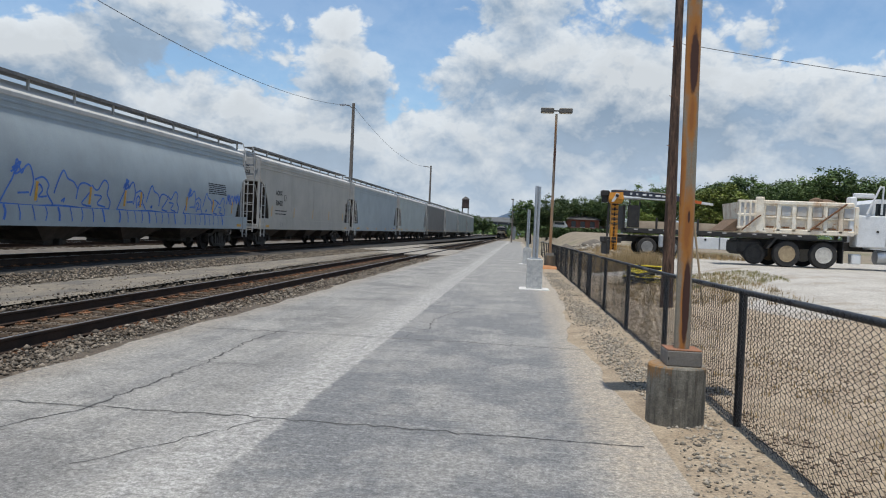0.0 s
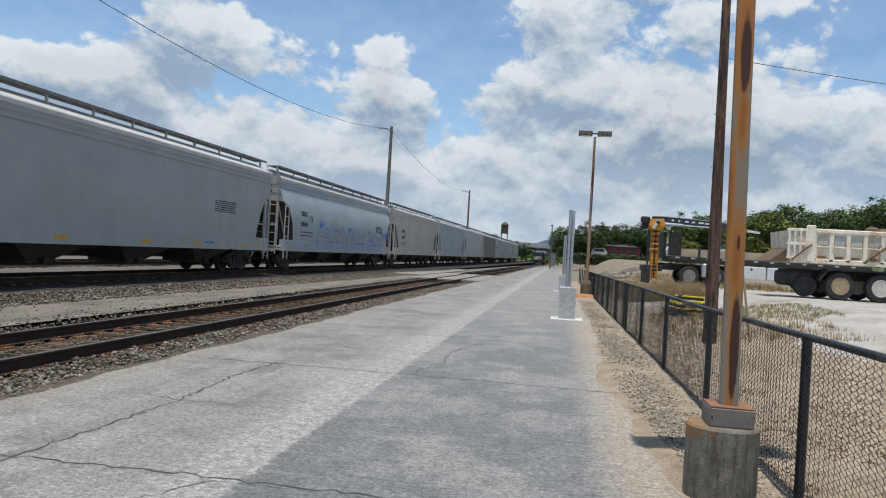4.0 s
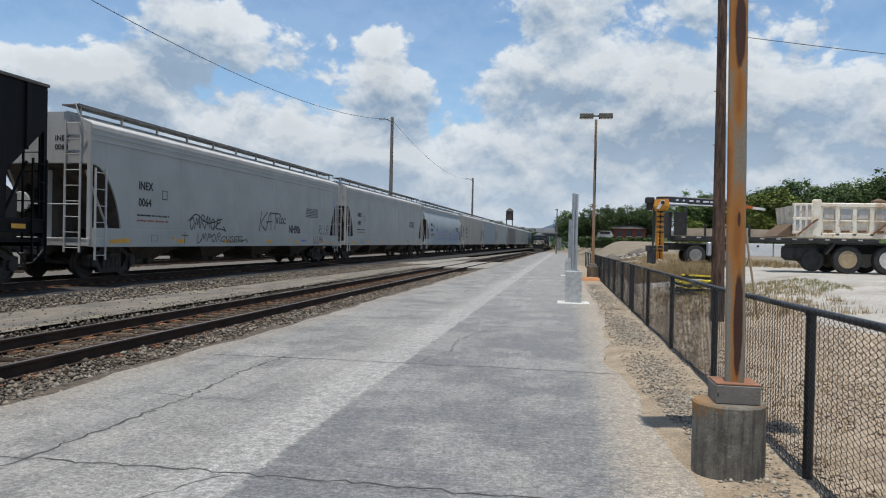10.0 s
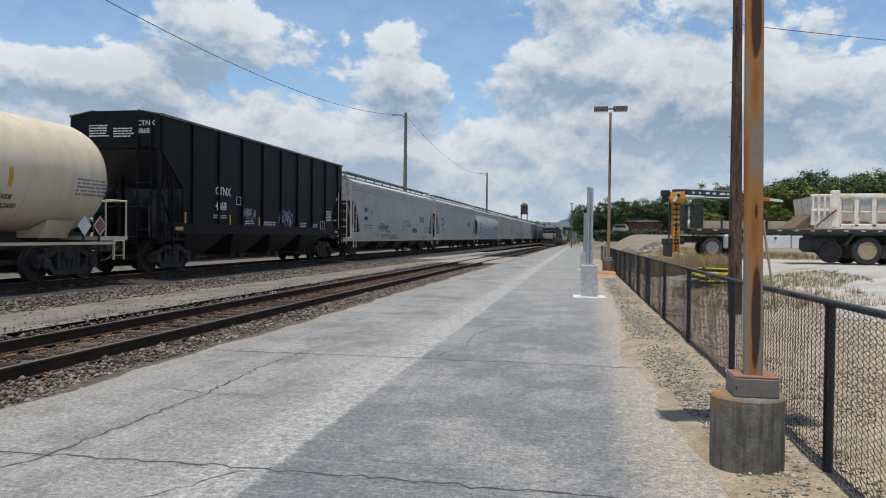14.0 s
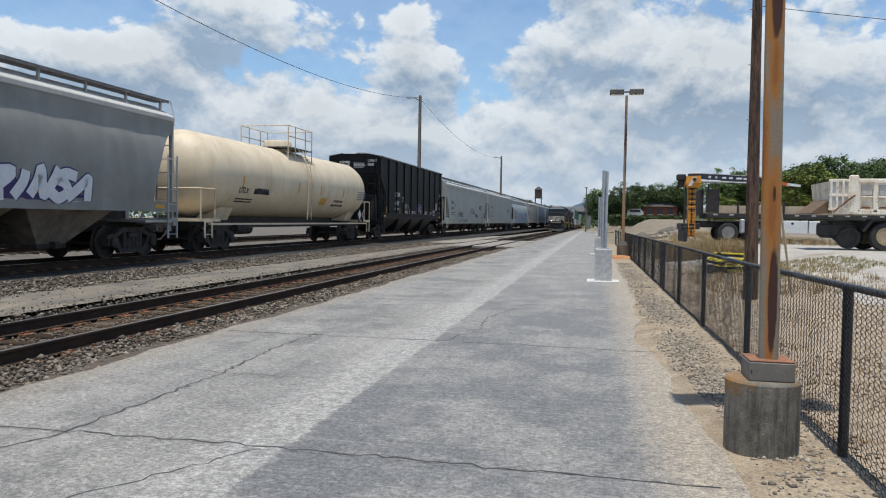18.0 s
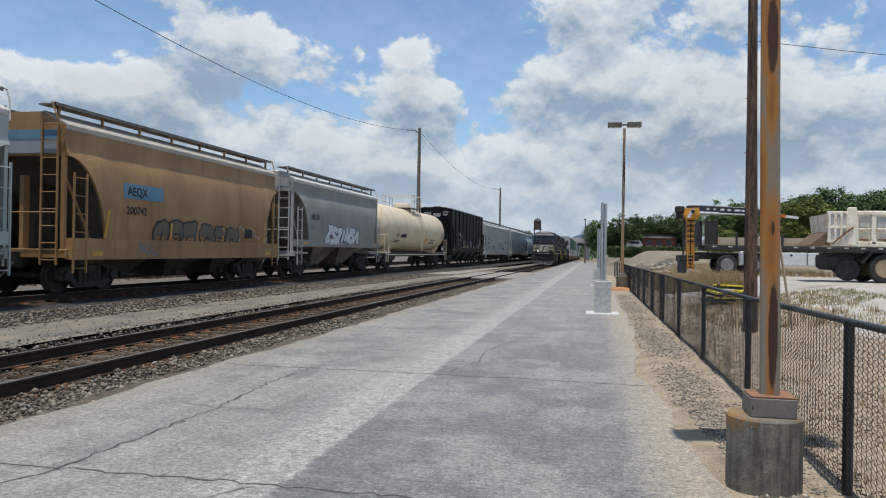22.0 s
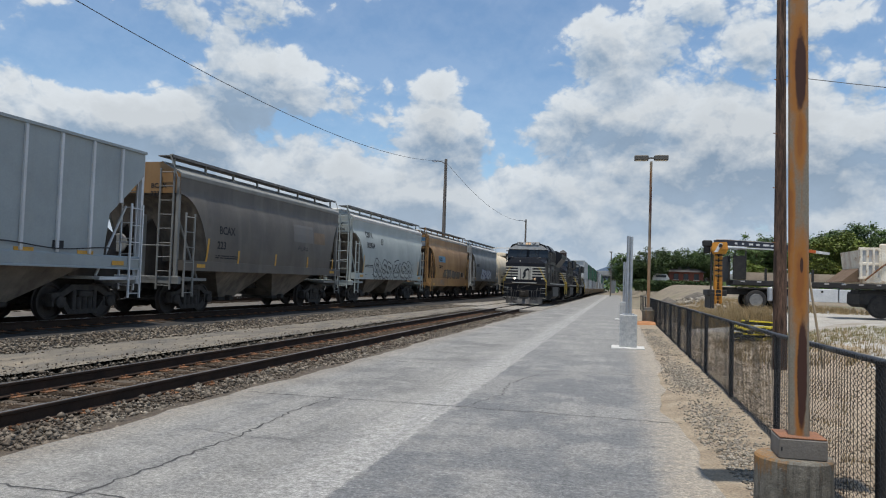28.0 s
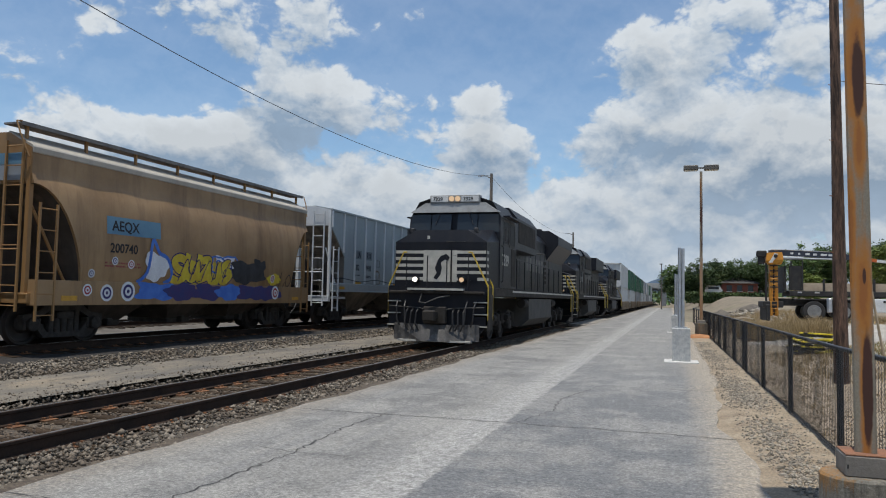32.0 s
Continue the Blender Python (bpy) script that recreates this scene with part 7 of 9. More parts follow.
def loco_truck(loco, y, front=False):
    fr = MB()
    for s in (-1, 1):
        out = [(-2.35, 0.62), (-2.35, 0.95), (-1.7, 1.05), (-1.0, 0.90), (1.0, 0.90), (1.7, 1.05), (2.35, 0.95), (2.35, 0.62), (1.95, 0.50), (1.2, 0.62), (0.4, 0.52), (-0.4, 0.52), (-1.2, 0.62), (-1.95, 0.50)]
        fr.prism([(a, b) for a, b in out], "x", s * 1.02 - 0.08, s * 1.02 + 0.08)
    fr.box(-1.0, 1.0, -0.3, 0.3, 0.6, 0.95)
    t = part("truck", fr, P_LOCOGRIME, loco, "three-axle cast truck frame", at=pose(0, y, 0))
    for k in (-1.75, 0.0, 1.75):
        for s in (-1, 1):
            part("axle_box", MB().box(s * 1.05 - 0.14, s * 1.05 + 0.14, k - 0.2, k + 0.2, 0.33, 0.68, 0.04), P_LOCOGRIME, t)
            for q in (-0.42, 0.42):
                part("spring", MB().tube((s * 1.12, k + q, 0.55), (s * 1.12, k + q, 0.95), 0.09, 10), P_LOCOGRIME, t)
        ws = part("axle", AXLE_ME, M_TRUCK, loco, at=pose(0, y + k, 0.505))
        for s in (-1, 1):
            part("wheel", LWHEEL_ME[s], M_WHEEL, ws)
        if front:
            ROLLING.append((ws, y + k, 0.505, -1))
    for s in (-1, 1):
        for q in (-1.3, 0.87):
            part("brake_cylinder", MB().tube((s * 1.18, q, 0.78), (s * 1.18, q + 0.44, 0.78), 0.11, 12), P_LOCOGRIME, t)


def locomotive(label, wide_radiator=True, front=False, number="7329"):
    """A six-axle road engine; its front coupler at y 0, facing -y, length 22.2."""
    lo = thing("locomotive", label, "locomotive", "engines of the stack train")
    Lg = 22.2
    part("underframe", MB().box(-1.50, 1.50, 0.75, Lg - 0.75, 1.45, 1.72, 0.02), P_LOCOGRIME, lo)
    part("side_sill_stripe", MB().box(1.501, 1.506, 4.6, Lg - 1.0, 1.60, 1.66).box(-1.506, -1.501, 4.6, Lg - 1.0, 1.60, 1.66), P_STRIPE, lo, "broken white sill line")
    for a, s in ((0.72, -1), (Lg - 0.72, 1)):
        pl = part("pilot", MB().prism([(-1.52, 1.72), (-1.52, 0.62), (-1.15, 0.16), (1.15, 0.16), (1.52, 0.62), (1.52, 1.72)], "y", min(a, a - s * 0.1), max(a, a - s * 0.1)), P_LOCO, lo, "black pilot plate")
        yp = a + s * 0.02
        part("snow_plow", MB().loft([[(-1.3, yp, 0.62), (-1.3, yp + s * 0.03, 0.14), (-1.2, yp, 0.14)], [(-0.4, yp + s * 0.16, 0.60), (-0.35, yp + s * 0.36, 0.12), (-0.35, yp, 0.12)], [(0.4, yp + s * 0.16, 0.60), (0.35, yp + s * 0.36, 0.12), (0.35, yp, 0.12)], [(1.3, yp, 0.62), (1.3, yp + s * 0.03, 0.14), (1.2, yp, 0.14)]]), P_PLOW, pl, "scraped angled plow")
        part("plow_lip", MB().box(-1.1, 1.1, min(yp, yp + s * 0.30), max(yp, yp + s * 0.30), 0.10, 0.15), P_STRIPE, pl, "worn pale lower lip")
        part("coupler_pocket", MB().box(-0.34, 0.34, min(yp, yp + s * 0.25), max(yp, yp + s * 0.25), 0.62, 1.12, 0.03).box(-0.12, 0.12, min(yp, yp + s * 0.62), max(yp, yp + s * 0.62), 0.78, 0.98, 0.02).box(-0.2, 0.16, min(yp + s * 0.5, yp + s * 0.78), max(yp + s * 0.5, yp + s * 0.78), 0.70, 1.02, 0.04), P_LOCOGRIME, pl)
        for k in range(3):
            for sx_ in (-1, 1):
                x = sx_ * (0.55 + 0.16 * k)
                part("air_hose", MB().path([(x, yp + s * 0.04, 1.05), (x, yp + s * 0.22, 0.95), (x + 0.02 * sx_, yp + s * 0.26, 0.62), (x - 0.08 * sx_, yp + s * 0.22, 0.42)], 0.026, 6), M_BLACK, pl)
        part("jumper_cable", MB().path([(-0.42, yp + s * 0.08, 1.55), (-0.45, yp + s * 0.28, 1.25), (-0.25, yp + s * 0.32, 1.22), (0.1, yp + s * 0.28, 1.38), (0.42, yp + s * 0.08, 1.45)], 0.022, 6), P_TANKGREY, pl, "grey jumper cable")
        part("anticlimber", MB().box(-1.45, 1.45, min(a, a + s * 0.16), max(a, a + s * 0.16), 1.50, 1.58, 0.02), P_LOCOGRIME, pl)
        part("uncoupling_lever", MB().path([(-1.45, yp + s * 0.06, 1.12), (-0.5, yp + s * 0.10, 1.08), (-0.2, yp + s * 0.2, 1.0), (0.2, yp + s * 0.2, 1.0), (0.5, yp + s * 0.10, 1.08), (1.45, yp + s * 0.06, 1.12)], 0.018, 6), P_TANKGREY, pl)
        part("front_railing", MB().path([(-0.95, a + s * 0.05, 1.6), (-0.95, a + s * 0.05, 2.62), (-0.3, a + s * 0.05, 2.62), (-0.3, a + s * 0.05, 1.6)], 0.018, 6), P_LOCO, pl)
        part("front_railing", MB().path([(0.95, a + s * 0.05, 1.6), (0.95, a + s * 0.05, 2.62), (0.3, a + s * 0.05, 2.62), (0.3, a + s * 0.05, 1.6)], 0.018, 6), P_LOCO, pl)
        for x in (-1.2, -0.95, 0.95, 1.2):
            part("air_hose", MB().path([(x, yp + s * 0.04, 1.30), (x * 0.98, yp + s * 0.20, 1.10), (x * 0.96, yp + s * 0.22, 0.72), (x * 0.9, yp + s * 0.16, 0.55)], 0.022, 6), M_BLACK, pl)
        part("drop_step", MB().box(-0.85, 0.85, min(yp, yp + s * 0.22), max(yp, yp + s * 0.22), 1.60, 1.66), P_STRIPE, pl)
        for sx_ in (-1, 1):
            part("side_steps", MB().box(sx_ * 1.50 - 0.02, sx_ * 1.50 + 0.02, min(a, a - s * 0.75), max(a, a - s * 0.75), 0.45, 1.5).box(min(sx_ * 1.1, sx_ * 1.5), max(sx_ * 1.1, sx_ * 1.5), min(a, a - s * 0.75), max(a, a - s * 0.75), 0.50, 0.55).box(min(sx_ * 1.1, sx_ * 1.5), max(sx_ * 1.1, sx_ * 1.5), min(a, a - s * 0.75), max(a, a - s * 0.75), 0.85, 0.90).box(min(sx_ * 1.1, sx_ * 1.5), max(sx_ * 1.1, sx_ * 1.5), min(a, a - s * 0.75), max(a, a - s * 0.75), 1.2, 1.25), P_LOCOGRIME, lo)
            for zz in (0.55, 0.90, 1.25):
                part("step_edge", MB().box(min(sx_ * 1.12, sx_ * 1.53), max(sx_ * 1.12, sx_ * 1.53), min(a, a + s * 0.02), max(a, a + s * 0.02), zz, zz + 0.03), P_STRIPE, lo, "white step edge")
            rail = [(sx_ * 1.52, a - s * 0.05, 0.75), (sx_ * 1.52, a - s * 0.05, 1.75), (sx_ * 1.05, a + s * 0.04, 2.72), (sx_ * 0.95, a + s * 0.04, 2.72)]
            part("corner_handrail", MB().path(rail, 0.024), P_RAILYEL, lo, "yellow corner handrail")
            rail = [(sx_ * 1.50, a - s * 0.78, 0.75), (sx_ * 1.50, a - s * 0.78, 1.75), (sx_ * 1.12, a - s * 0.55, 2.68)]
            part("corner_handrail", MB().path(rail, 0.024), P_RAILYEL, lo, "yellow corner handrail")
    # nose
    n0, n1 = 0.98, 2.55
    part("nose", MB().loft([[(-1.42, n0, 1.72), (1.42, n0, 1.72), (1.48, n1, 1.72), (-1.48, n1, 1.72)], [(-1.42, n0, 2.9), (1.42, n0, 2.9), (1.48, n1, 2.9), (-1.48, n1, 2.9)], [(-1.42, n0, 3.05), (1.42, n0, 3.05), (1.48, n1, 3.15), (-1.48, n1, 3.15)], [(-0.80, n0 + 0.10, 3.42), (0.80, n0 + 0.10, 3.42), (1.30, n1, 3.54), (-1.30, n1, 3.54)]]), P_LOCO, lo, "broad black nose")
    for k in range(5):
        z = 1.90 + k * 0.20
        for s in (-1, 1):
            part("nose_stripe", MB().box(min(s * 0.52, s * 1.40), max(s * 0.52, s * 1.40), n0 - 0.006, n0 - 0.001, z, z + 0.09), P_STRIPE, lo, "white horizontal nose stripe")
            part("side_stripe", MB().box(min(s * 1.425, s * 1.43), max(s * 1.425, s * 1.43), n0 + 0.02, n0 + 0.55, z, z + 0.09), P_STRIPE, lo)
    part("nose_panel", MB().box(-0.52, 0.52, n0 - 0.007, n0 - 0.002, 1.86, 2.80), P_STRIPE, lo, "white nose panel")
    horse = [(-.10, 1.95), (.02, 2.10), (.06, 2.30), (.02, 2.45), (.14, 2.55), (.26, 2.52), (.30, 2.62), (.18, 2.72), (.02, 2.66), (-.08, 2.52), (-.16, 2.30), (-.10, 2.15), (-.20, 2.00)]
    part("emblem", MB().prism([(x, z - 0.03) for x, z in horse], "y", n0 - 0.012, n0 - 0.008), P_LOCO, lo, "plain black emblem shape")
    part("nose_door", MB().box(0.56, 1.15, n0 - 0.02, n0 - 0.006, 1.9, 2.0).box(0.33, 0.37, n0 - 0.03, n0 - 0.005, 1.8, 2.85), P_LOCO, lo)
    part("nose_light", MB().box(-0.42, -0.34, n0 + 0.02, n0 + 0.07, 3.14, 3.24), P_STRIPE, lo)
    part("nose_grab_iron", MB().path([(0.2, n0 + 0.03, 3.06), (0.2, n0 - 0.04, 3.06), (0.75, n0 - 0.04, 3.06), (0.75, n0 + 0.03, 3.06)], 0.014, 5), M_BLACK, lo)
    for s in (-1, 1):
        part("nose_shoulder_light", MB().box(s * 1.0 - 0.07, s * 1.0 + 0.07, n0 + 0.30, n0 + 0.45, 3.36, 3.50, 0.02), M_BLACK, lo)
        part("cab_grab_iron", MB().path([(s * 1.51, 2.62, 1.9), (s * 1.57, 2.62, 1.95), (s * 1.57, 2.62, 3.0), (s * 1.51, 2.62, 3.05)], 0.014, 5), P_LOCO, lo)
        part("cab_door", MB().box(s * 1.503 - 0.008, s * 1.503 + 0.008, 4.25, 4.95, 1.8, 3.05, 0.005), P_LOCOGRIME, lo)
    for s, mm in ((-1, M_HEAD), (1, M_AMBER)):
        part("ditch_light_housing", MB().lathe([(0.10, 0.80), (0.105, 0.95), (0.08, 0.98)], 16, "y", (s * 0.72, 0, 1.92)), P_LOCO, lo)
        part("ditch_light", MB().lathe([(0.070, 0.775), (0.070, 0.795), (0.02, 0.798)], 16, "y", (s * 0.72, 0, 1.92)), mm, lo, "round ditch light")
    # cab
    c0, c1 = 2.45, 5.1
    cab = [[(-1.5, y, 1.72), (1.5, y, 1.72), (1.5, y, 3.95), (1.22, y, 4.45), (0.72, y, 4.62), (-0.72, y, 4.62), (-1.22, y, 4.45), (-1.5, y, 3.95)] for y in (c0 + 0.12, c1)]
    front_ring = [(-1.5, c0, 1.72), (1.5, c0, 1.72), (1.5, c0, 3.5), (1.22, c0 + 0.2, 4.3), (0.72, c0 + 0.22, 4.5), (-0.72, c0 + 0.22, 4.5), (-1.22, c0 + 0.2, 4.3), (-1.5, c0, 3.5)]
    part("cab", MB().loft([front_ring, *cab]), P_LOCO, lo, "black cab")
    for s in (-1, 1):
        part("windshield", MB().add([(s * 0.10, c0 - 0.012, 3.54), (s * 0.75, c0 - 0.012, 3.54), (s * 0.75, c0 + 0.10, 4.13), (s * 0.10, c0 + 0.10, 4.13)], [(0, 1, 2, 3)]), M_GLASS, lo)
        part("windshield", MB().add([(s * 0.78, c0 - 0.012, 3.54), (s * 1.46, c0 - 0.012, 3.46), (s * 1.42, c0 + 0.10, 4.08), (s * 0.78, c0 + 0.10, 4.13)], [(0, 1, 2, 3)]), M_GLASS, lo)
        part("wiper", MB().tube((s * 0.45, c0 + 0.10, 4.12), (s * 0.62, c0 + 0.0, 3.72), 0.014, 5), M_BLACK, lo)
        for ya, yb in ((2.95, 3.75), (3.95, 4.75)):
            part("side_window", MB().box(s * 1.503 - 0.003, s * 1.503 + 0.003, ya, yb, 3.15, 3.85), P_CABDARK, lo)
            part("window_frame", MB().box(s * 1.503 - 0.012, s * 1.503 + 0.012, ya - 0.05, yb + 0.05, 3.85, 3.92).box(s * 1.503 - 0.012, s * 1.503 + 0.012, ya - 0.05, yb + 0.05, 3.08, 3.15).box(s * 1.503 - 0.012, s * 1.503 + 0.012, yb, yb + 0.05, 3.15, 3.85), P_TANKGREY, lo)
        part("awning", MB().box(min(s * 1.5, s * 1.72), max(s * 1.5, s * 1.72), 2.85, 4.85, 3.98, 4.02), P_LOCO, lo)
        part("mirror", MB().box(s * 1.62 - 0.03, s * 1.62 + 0.03, 2.7, 2.78, 3.2, 3.6), M_BLACK, lo)
    part("visor", MB().loft([[(-1.46, c0 - 0.03, 4.10), (-0.98, c0 + 0.06, 4.42), (0.98, c0 + 0.06, 4.42), (1.46, c0 - 0.03, 4.10)], [(-1.46, c0 + 0.3, 4.12), (-0.98, c0 + 0.3, 4.45), (0.98, c0 + 0.3, 4.45), (1.46, c0 + 0.3, 4.12)]]), P_SILVER, lo, "silver-grey roof edge over the windshield")
    part("number_board", MB().box(-0.82, 0.82, c0 + 0.02, c0 + 0.3, 4.42, 4.66, 0.01), P_SILVER, lo)
    for s in (-1, 1):
        part("number_panel", MB().box(s * 0.5 - 0.28, s * 0.5 + 0.28, c0 + 0.008, c0 + 0.018, 4.45, 4.63), M_WHITEINK, lo)
        lettering(number, 0.17, M_INK, lo, pose(s * 0.5 - 0.22, c0 + 0.004, 4.48, 90))
        part("headlight", MB().lathe([(0.085, c0 - 0.02), (0.085, c0 + 0.02), (0.01, c0 + 0.02)], 14, "y", (s * 0.10, 0, 4.54)), M_AMBER, lo, "twin headlight")
    lettering(number, 0.52, P_STRIPE, lo, Matrix.Translation((1.506, 2.75, 2.45)) @ pose(0, 0, 0, 90, 0, 90))
    # hood
    hw = 0.98
    part("long_hood", MB().prism([(-hw, 1.72), (hw, 1.72), (hw, 3.95), (hw - 0.25, 4.28), (-hw + 0.25, 4.28), (-hw, 3.95)], "y", 5.1, Lg - 1.3), P_LOCO, lo, "black engine hood")
    part("brake_grid_housing", MB().prism([(-1.48, 3.1), (1.48, 3.1), (1.48, 4.2), (1.2, 4.55), (-1.2, 4.55), (-1.48, 4.2)], "y", 5.2, 9.4), P_LOCO, lo)
    part("radiator", MB().prism([(-hw, 3.2), (hw, 3.2), (1.55, 3.95), (1.55, 4.35), (1.1, 4.62), (-1.1, 4.62), (-1.55, 4.35), (-1.55, 3.95)], "y", 15.2, Lg - 1.6) if wide_radiator else MB().prism([(-1.4, 3.6), (1.4, 3.6), (1.4, 4.5), (-1.4, 4.5)], "y", 14.0, Lg - 1.6), P_LOCO, lo, "flared radiator housing")
    for k in range(9):
        y = 5.9 + k * 1.25
        for s in (-1, 1):
            part("hood_door", MB().box(s * hw - 0.012, s * hw + 0.012, y, y + 1.12, 1.9, 3.0 if y < 9 else 3.6, 0.006), P_LOCO, lo)
    for k in range(3):
        part("roof_fan", MB().lathe([(0.62, 4.55), (0.62, 4.72), (0.5, 4.74), (0.05, 4.70)], 20, at=(0, 16.2 + k * 1.5, 0.05)), P_LOCO, lo)
    part("exhaust", MB().box(-0.3, 0.3, 11.2, 12.2, 4.25, 4.5, 0.03), P_LOCO, lo)
    part("horn", MB().tube((0.35, 5.4, 4.66), (0.35, 4.9, 4.66), 0.05, 8, 0.09).tube((0.55, 5.4, 4.66), (0.55, 5.0, 4.66), 0.05, 8, 0.08), P_SILVER, lo)
    for s in (-1, 1):
        hr = MB().path([(s * 1.47, 5.3, 2.75), (s * 1.47, Lg - 1.2, 2.75)], 0.02)
        part("walkway_handrail", hr, P_LOCO, lo)
        st = MB()
        for k in range(11):
            st.tube((s * 1.47, 5.4 + k * 1.5, 1.72), (s * 1.47, 5.4 + k * 1.5, 2.75), 0.018, 6)
        part("stanchions", st, P_LOCO, lo)
    for k in range(6):
        part("hood_marking", MB().box(hw + 0.013, hw + 0.017, 9.9 + k * 0.75, 10.35 + k * 0.75, 2.55, 3.1), P_FADED, lo, "plain white bar on the hood")
    for k in range(5):
        part("louvre", MB().box(hw + 0.012, hw + 0.03, 14.4 - k * 0.0, 15.1, 2.1 + 0.22 * k, 2.24 + 0.22 * k), P_LOCOGRIME, lo)
    part("hood_pipe", MB().path([(hw + 0.06, 5.6, 3.25), (hw + 0.06, 10.0, 3.25), (hw + 0.06, 14.2, 3.45)], 0.03, 6), P_TANKGREY, lo)
    part("dynamic_brake_grille", MB().box(1.481, 1.50, 5.6, 9.0, 3.35, 4.1), P_LOCOGRIME, lo)
    part("fuel_tank", MB().prism([(-1.42, 1.40), (1.42, 1.40), (1.42, 0.62), (1.1, 0.34), (-1.1, 0.34), (-1.42, 0.62)], "y", 8.2, 14.0), P_TANKGREY, lo, "dusty fuel tank")
    for ya, yb in ((7.3, 8.1), (14.2, 15.2)):
        part("air_reservoir", MB().tube((1.28, ya, 1.22), (1.28, yb, 1.22), 0.17, 12), P_LOCOGRIME, lo)
    grow = Matrix.Diagonal((1.045, 1.0, 1.04, 1.0))
    for ob in lo.children_recursive:
        if ob.matrix_basis == Matrix.Identity(4):
            ob.data.transform(grow)
        else:
            ob.location = grow @ ob.location
    loco_truck(lo, 4.35, front)
    loco_truck(lo, Lg - 4.35, front)
    part("rear_headlight", MB().lathe([(0.085, Lg - 1.30), (0.085, Lg - 1.25), (0.01, Lg - 1.25)], 12, "y", (0, 0, 3.6)), P_SILVER, lo)
    return lo


INTERMODAL.append((locomotive("black road locomotive with white nose stripes and lit headlights", True, True), 0.0))
INTERMODAL.append((locomotive("black trailing locomotive with yellow handrails", False, False, "9240"), 22.5))
INTERMODAL.append((locomotive("black third locomotive behind the leading pair", False, False, "9512"), 45.0))

# double-stack well cars
P_WELL = mat("well_car_paint", (0.20, 0.15, 0.09), (0.15, 0.11, 0.07), 1.5, 0.7, fine=30, streak=(0.06, 0.05, 0.04))
P_CWHITE = mat("white_container_paint", (0.62, 0.63, 0.62), (0.52, 0.53, 0.52), 1.0, 0.55, streak=(0.3, 0.26, 0.2), streak_amt=0.3)
P_CGREEN = mat("green_container_paint", (0.035, 0.13, 0.075), (0.03, 0.10, 0.06), 1.0, 0.5, streak=(0.02, 0.05, 0.03), streak_amt=0.4)
P_CGREY = mat("grey_container_paint", (0.40, 0.41, 0.42), (0.33, 0.34, 0.35), 1.0, 0.55, streak=(0.2, 0.17, 0.14), streak_amt=0.3)


def container(parent, y0, y1, z0, z1, paint):
    n = int((y1 - y0) / 0.28)
    prof = []
    for i in range(n):
        y = y0 + 0.12 + (y1 - y0 - 0.24) * i / n
        d = 0.035 if (i // 1) % 2 else 0.0
        prof.append((1.215 - d, y))
        prof.append((1.215 - d, y + (y1 - y0 - 0.24) / n * 0.8))
    left = [(-x, y) for x, y in reversed(prof)]
    box = part("container", MB().prism(prof + left, "z", z0 + 0.14, z1 - 0.10), paint, parent, "corrugated steel container")
    fr = MB()
    for z in (z0, z1 - 0.12):
        fr.box(-1.22, 1.22, y0, y0 + 0.12, z, z + 0.14).box(-1.22, 1.22, y1 - 0.12, y1, z, z + 0.14)
        fr.box(1.16, 1.225, y0, y1, z, z + 0.14).box(-1.225, -1.16, y0, y1, z, z + 0.14)
    for sx_ in (-1, 1):
        for y in (y0, y1 - 0.12):
            fr.box(min(sx_ * 1.1, sx_ * 1.225), max(sx_ * 1.1, sx_ * 1.225), y, y + 0.12, z0, z1)
    part("container_frame", fr, paint, box)
    return box


def well_car(label, low, high):
    Lw = 21.5
    w = thing("stack_car", label, "well car", "well cars of the stack train")
    for s in (-1, 1):
        part("well_side", MB().prism([(s * 1.32, 0.40), (s * 1.46, 0.40), (s * 1.46, 1.25), (s * 1.40, 1.35), (s * 1.32, 1.35)], "y", 2.6, Lw - 2.6), P_WELL, w)
        for k in range(9):
            part("side_post", MB().box(min(s * 1.46, s * 1.50), max(s * 1.46, s * 1.50), 3.2 + k * 1.85, 3.35 + k * 1.85, 0.42, 1.30), P_WELL, w)
    part("floor", MB().box(-1.3, 1.3, 2.6, Lw - 2.6, 0.32, 0.40), P_WELL, w)
    for y, s in ((0, -1), (Lw, 1)):
        part("end_deck", MB().box(-1.4, 1.4, min(y - s * 0.3, y - s * 2.7), max(y - s * 0.3, y - s * 2.7), 0.98, 1.12), P_WELL, w)
        coupler(w, y, s)
        car_truck(w, y - s * 1.75, False)
    c1 = container(w, 3.0, Lw - 3.0, 0.40, 3.05, low)
    c2 = container(w, 2.7, Lw - 2.7, 3.10, 5.95, high)
    return w


off = 67.6
for k, (a, b, lab) in enumerate(((P_CWHITE, P_CWHITE, "well car stacked with two white containers"), (P_CWHITE, P_CGREEN, "well car with a green container on a white one"), (P_CGREY, P_CGREEN, "well car with a green container on a grey one"), (P_CWHITE, P_CGREEN, "well car with a green container on a white one"),
                                 (P_CWHITE, P_CGREY, "well car with a grey container on a white one"), (P_CGREY, P_CWHITE, "well car with a white container on a grey one"), (P_CWHITE, P_CGREEN, "well car with a green container on a white one"), (P_CGREY, P_CGREY, "well car stacked with two grey containers"))):
    INTERMODAL.append((well_car(lab, a, b), off + 21.7 * k))

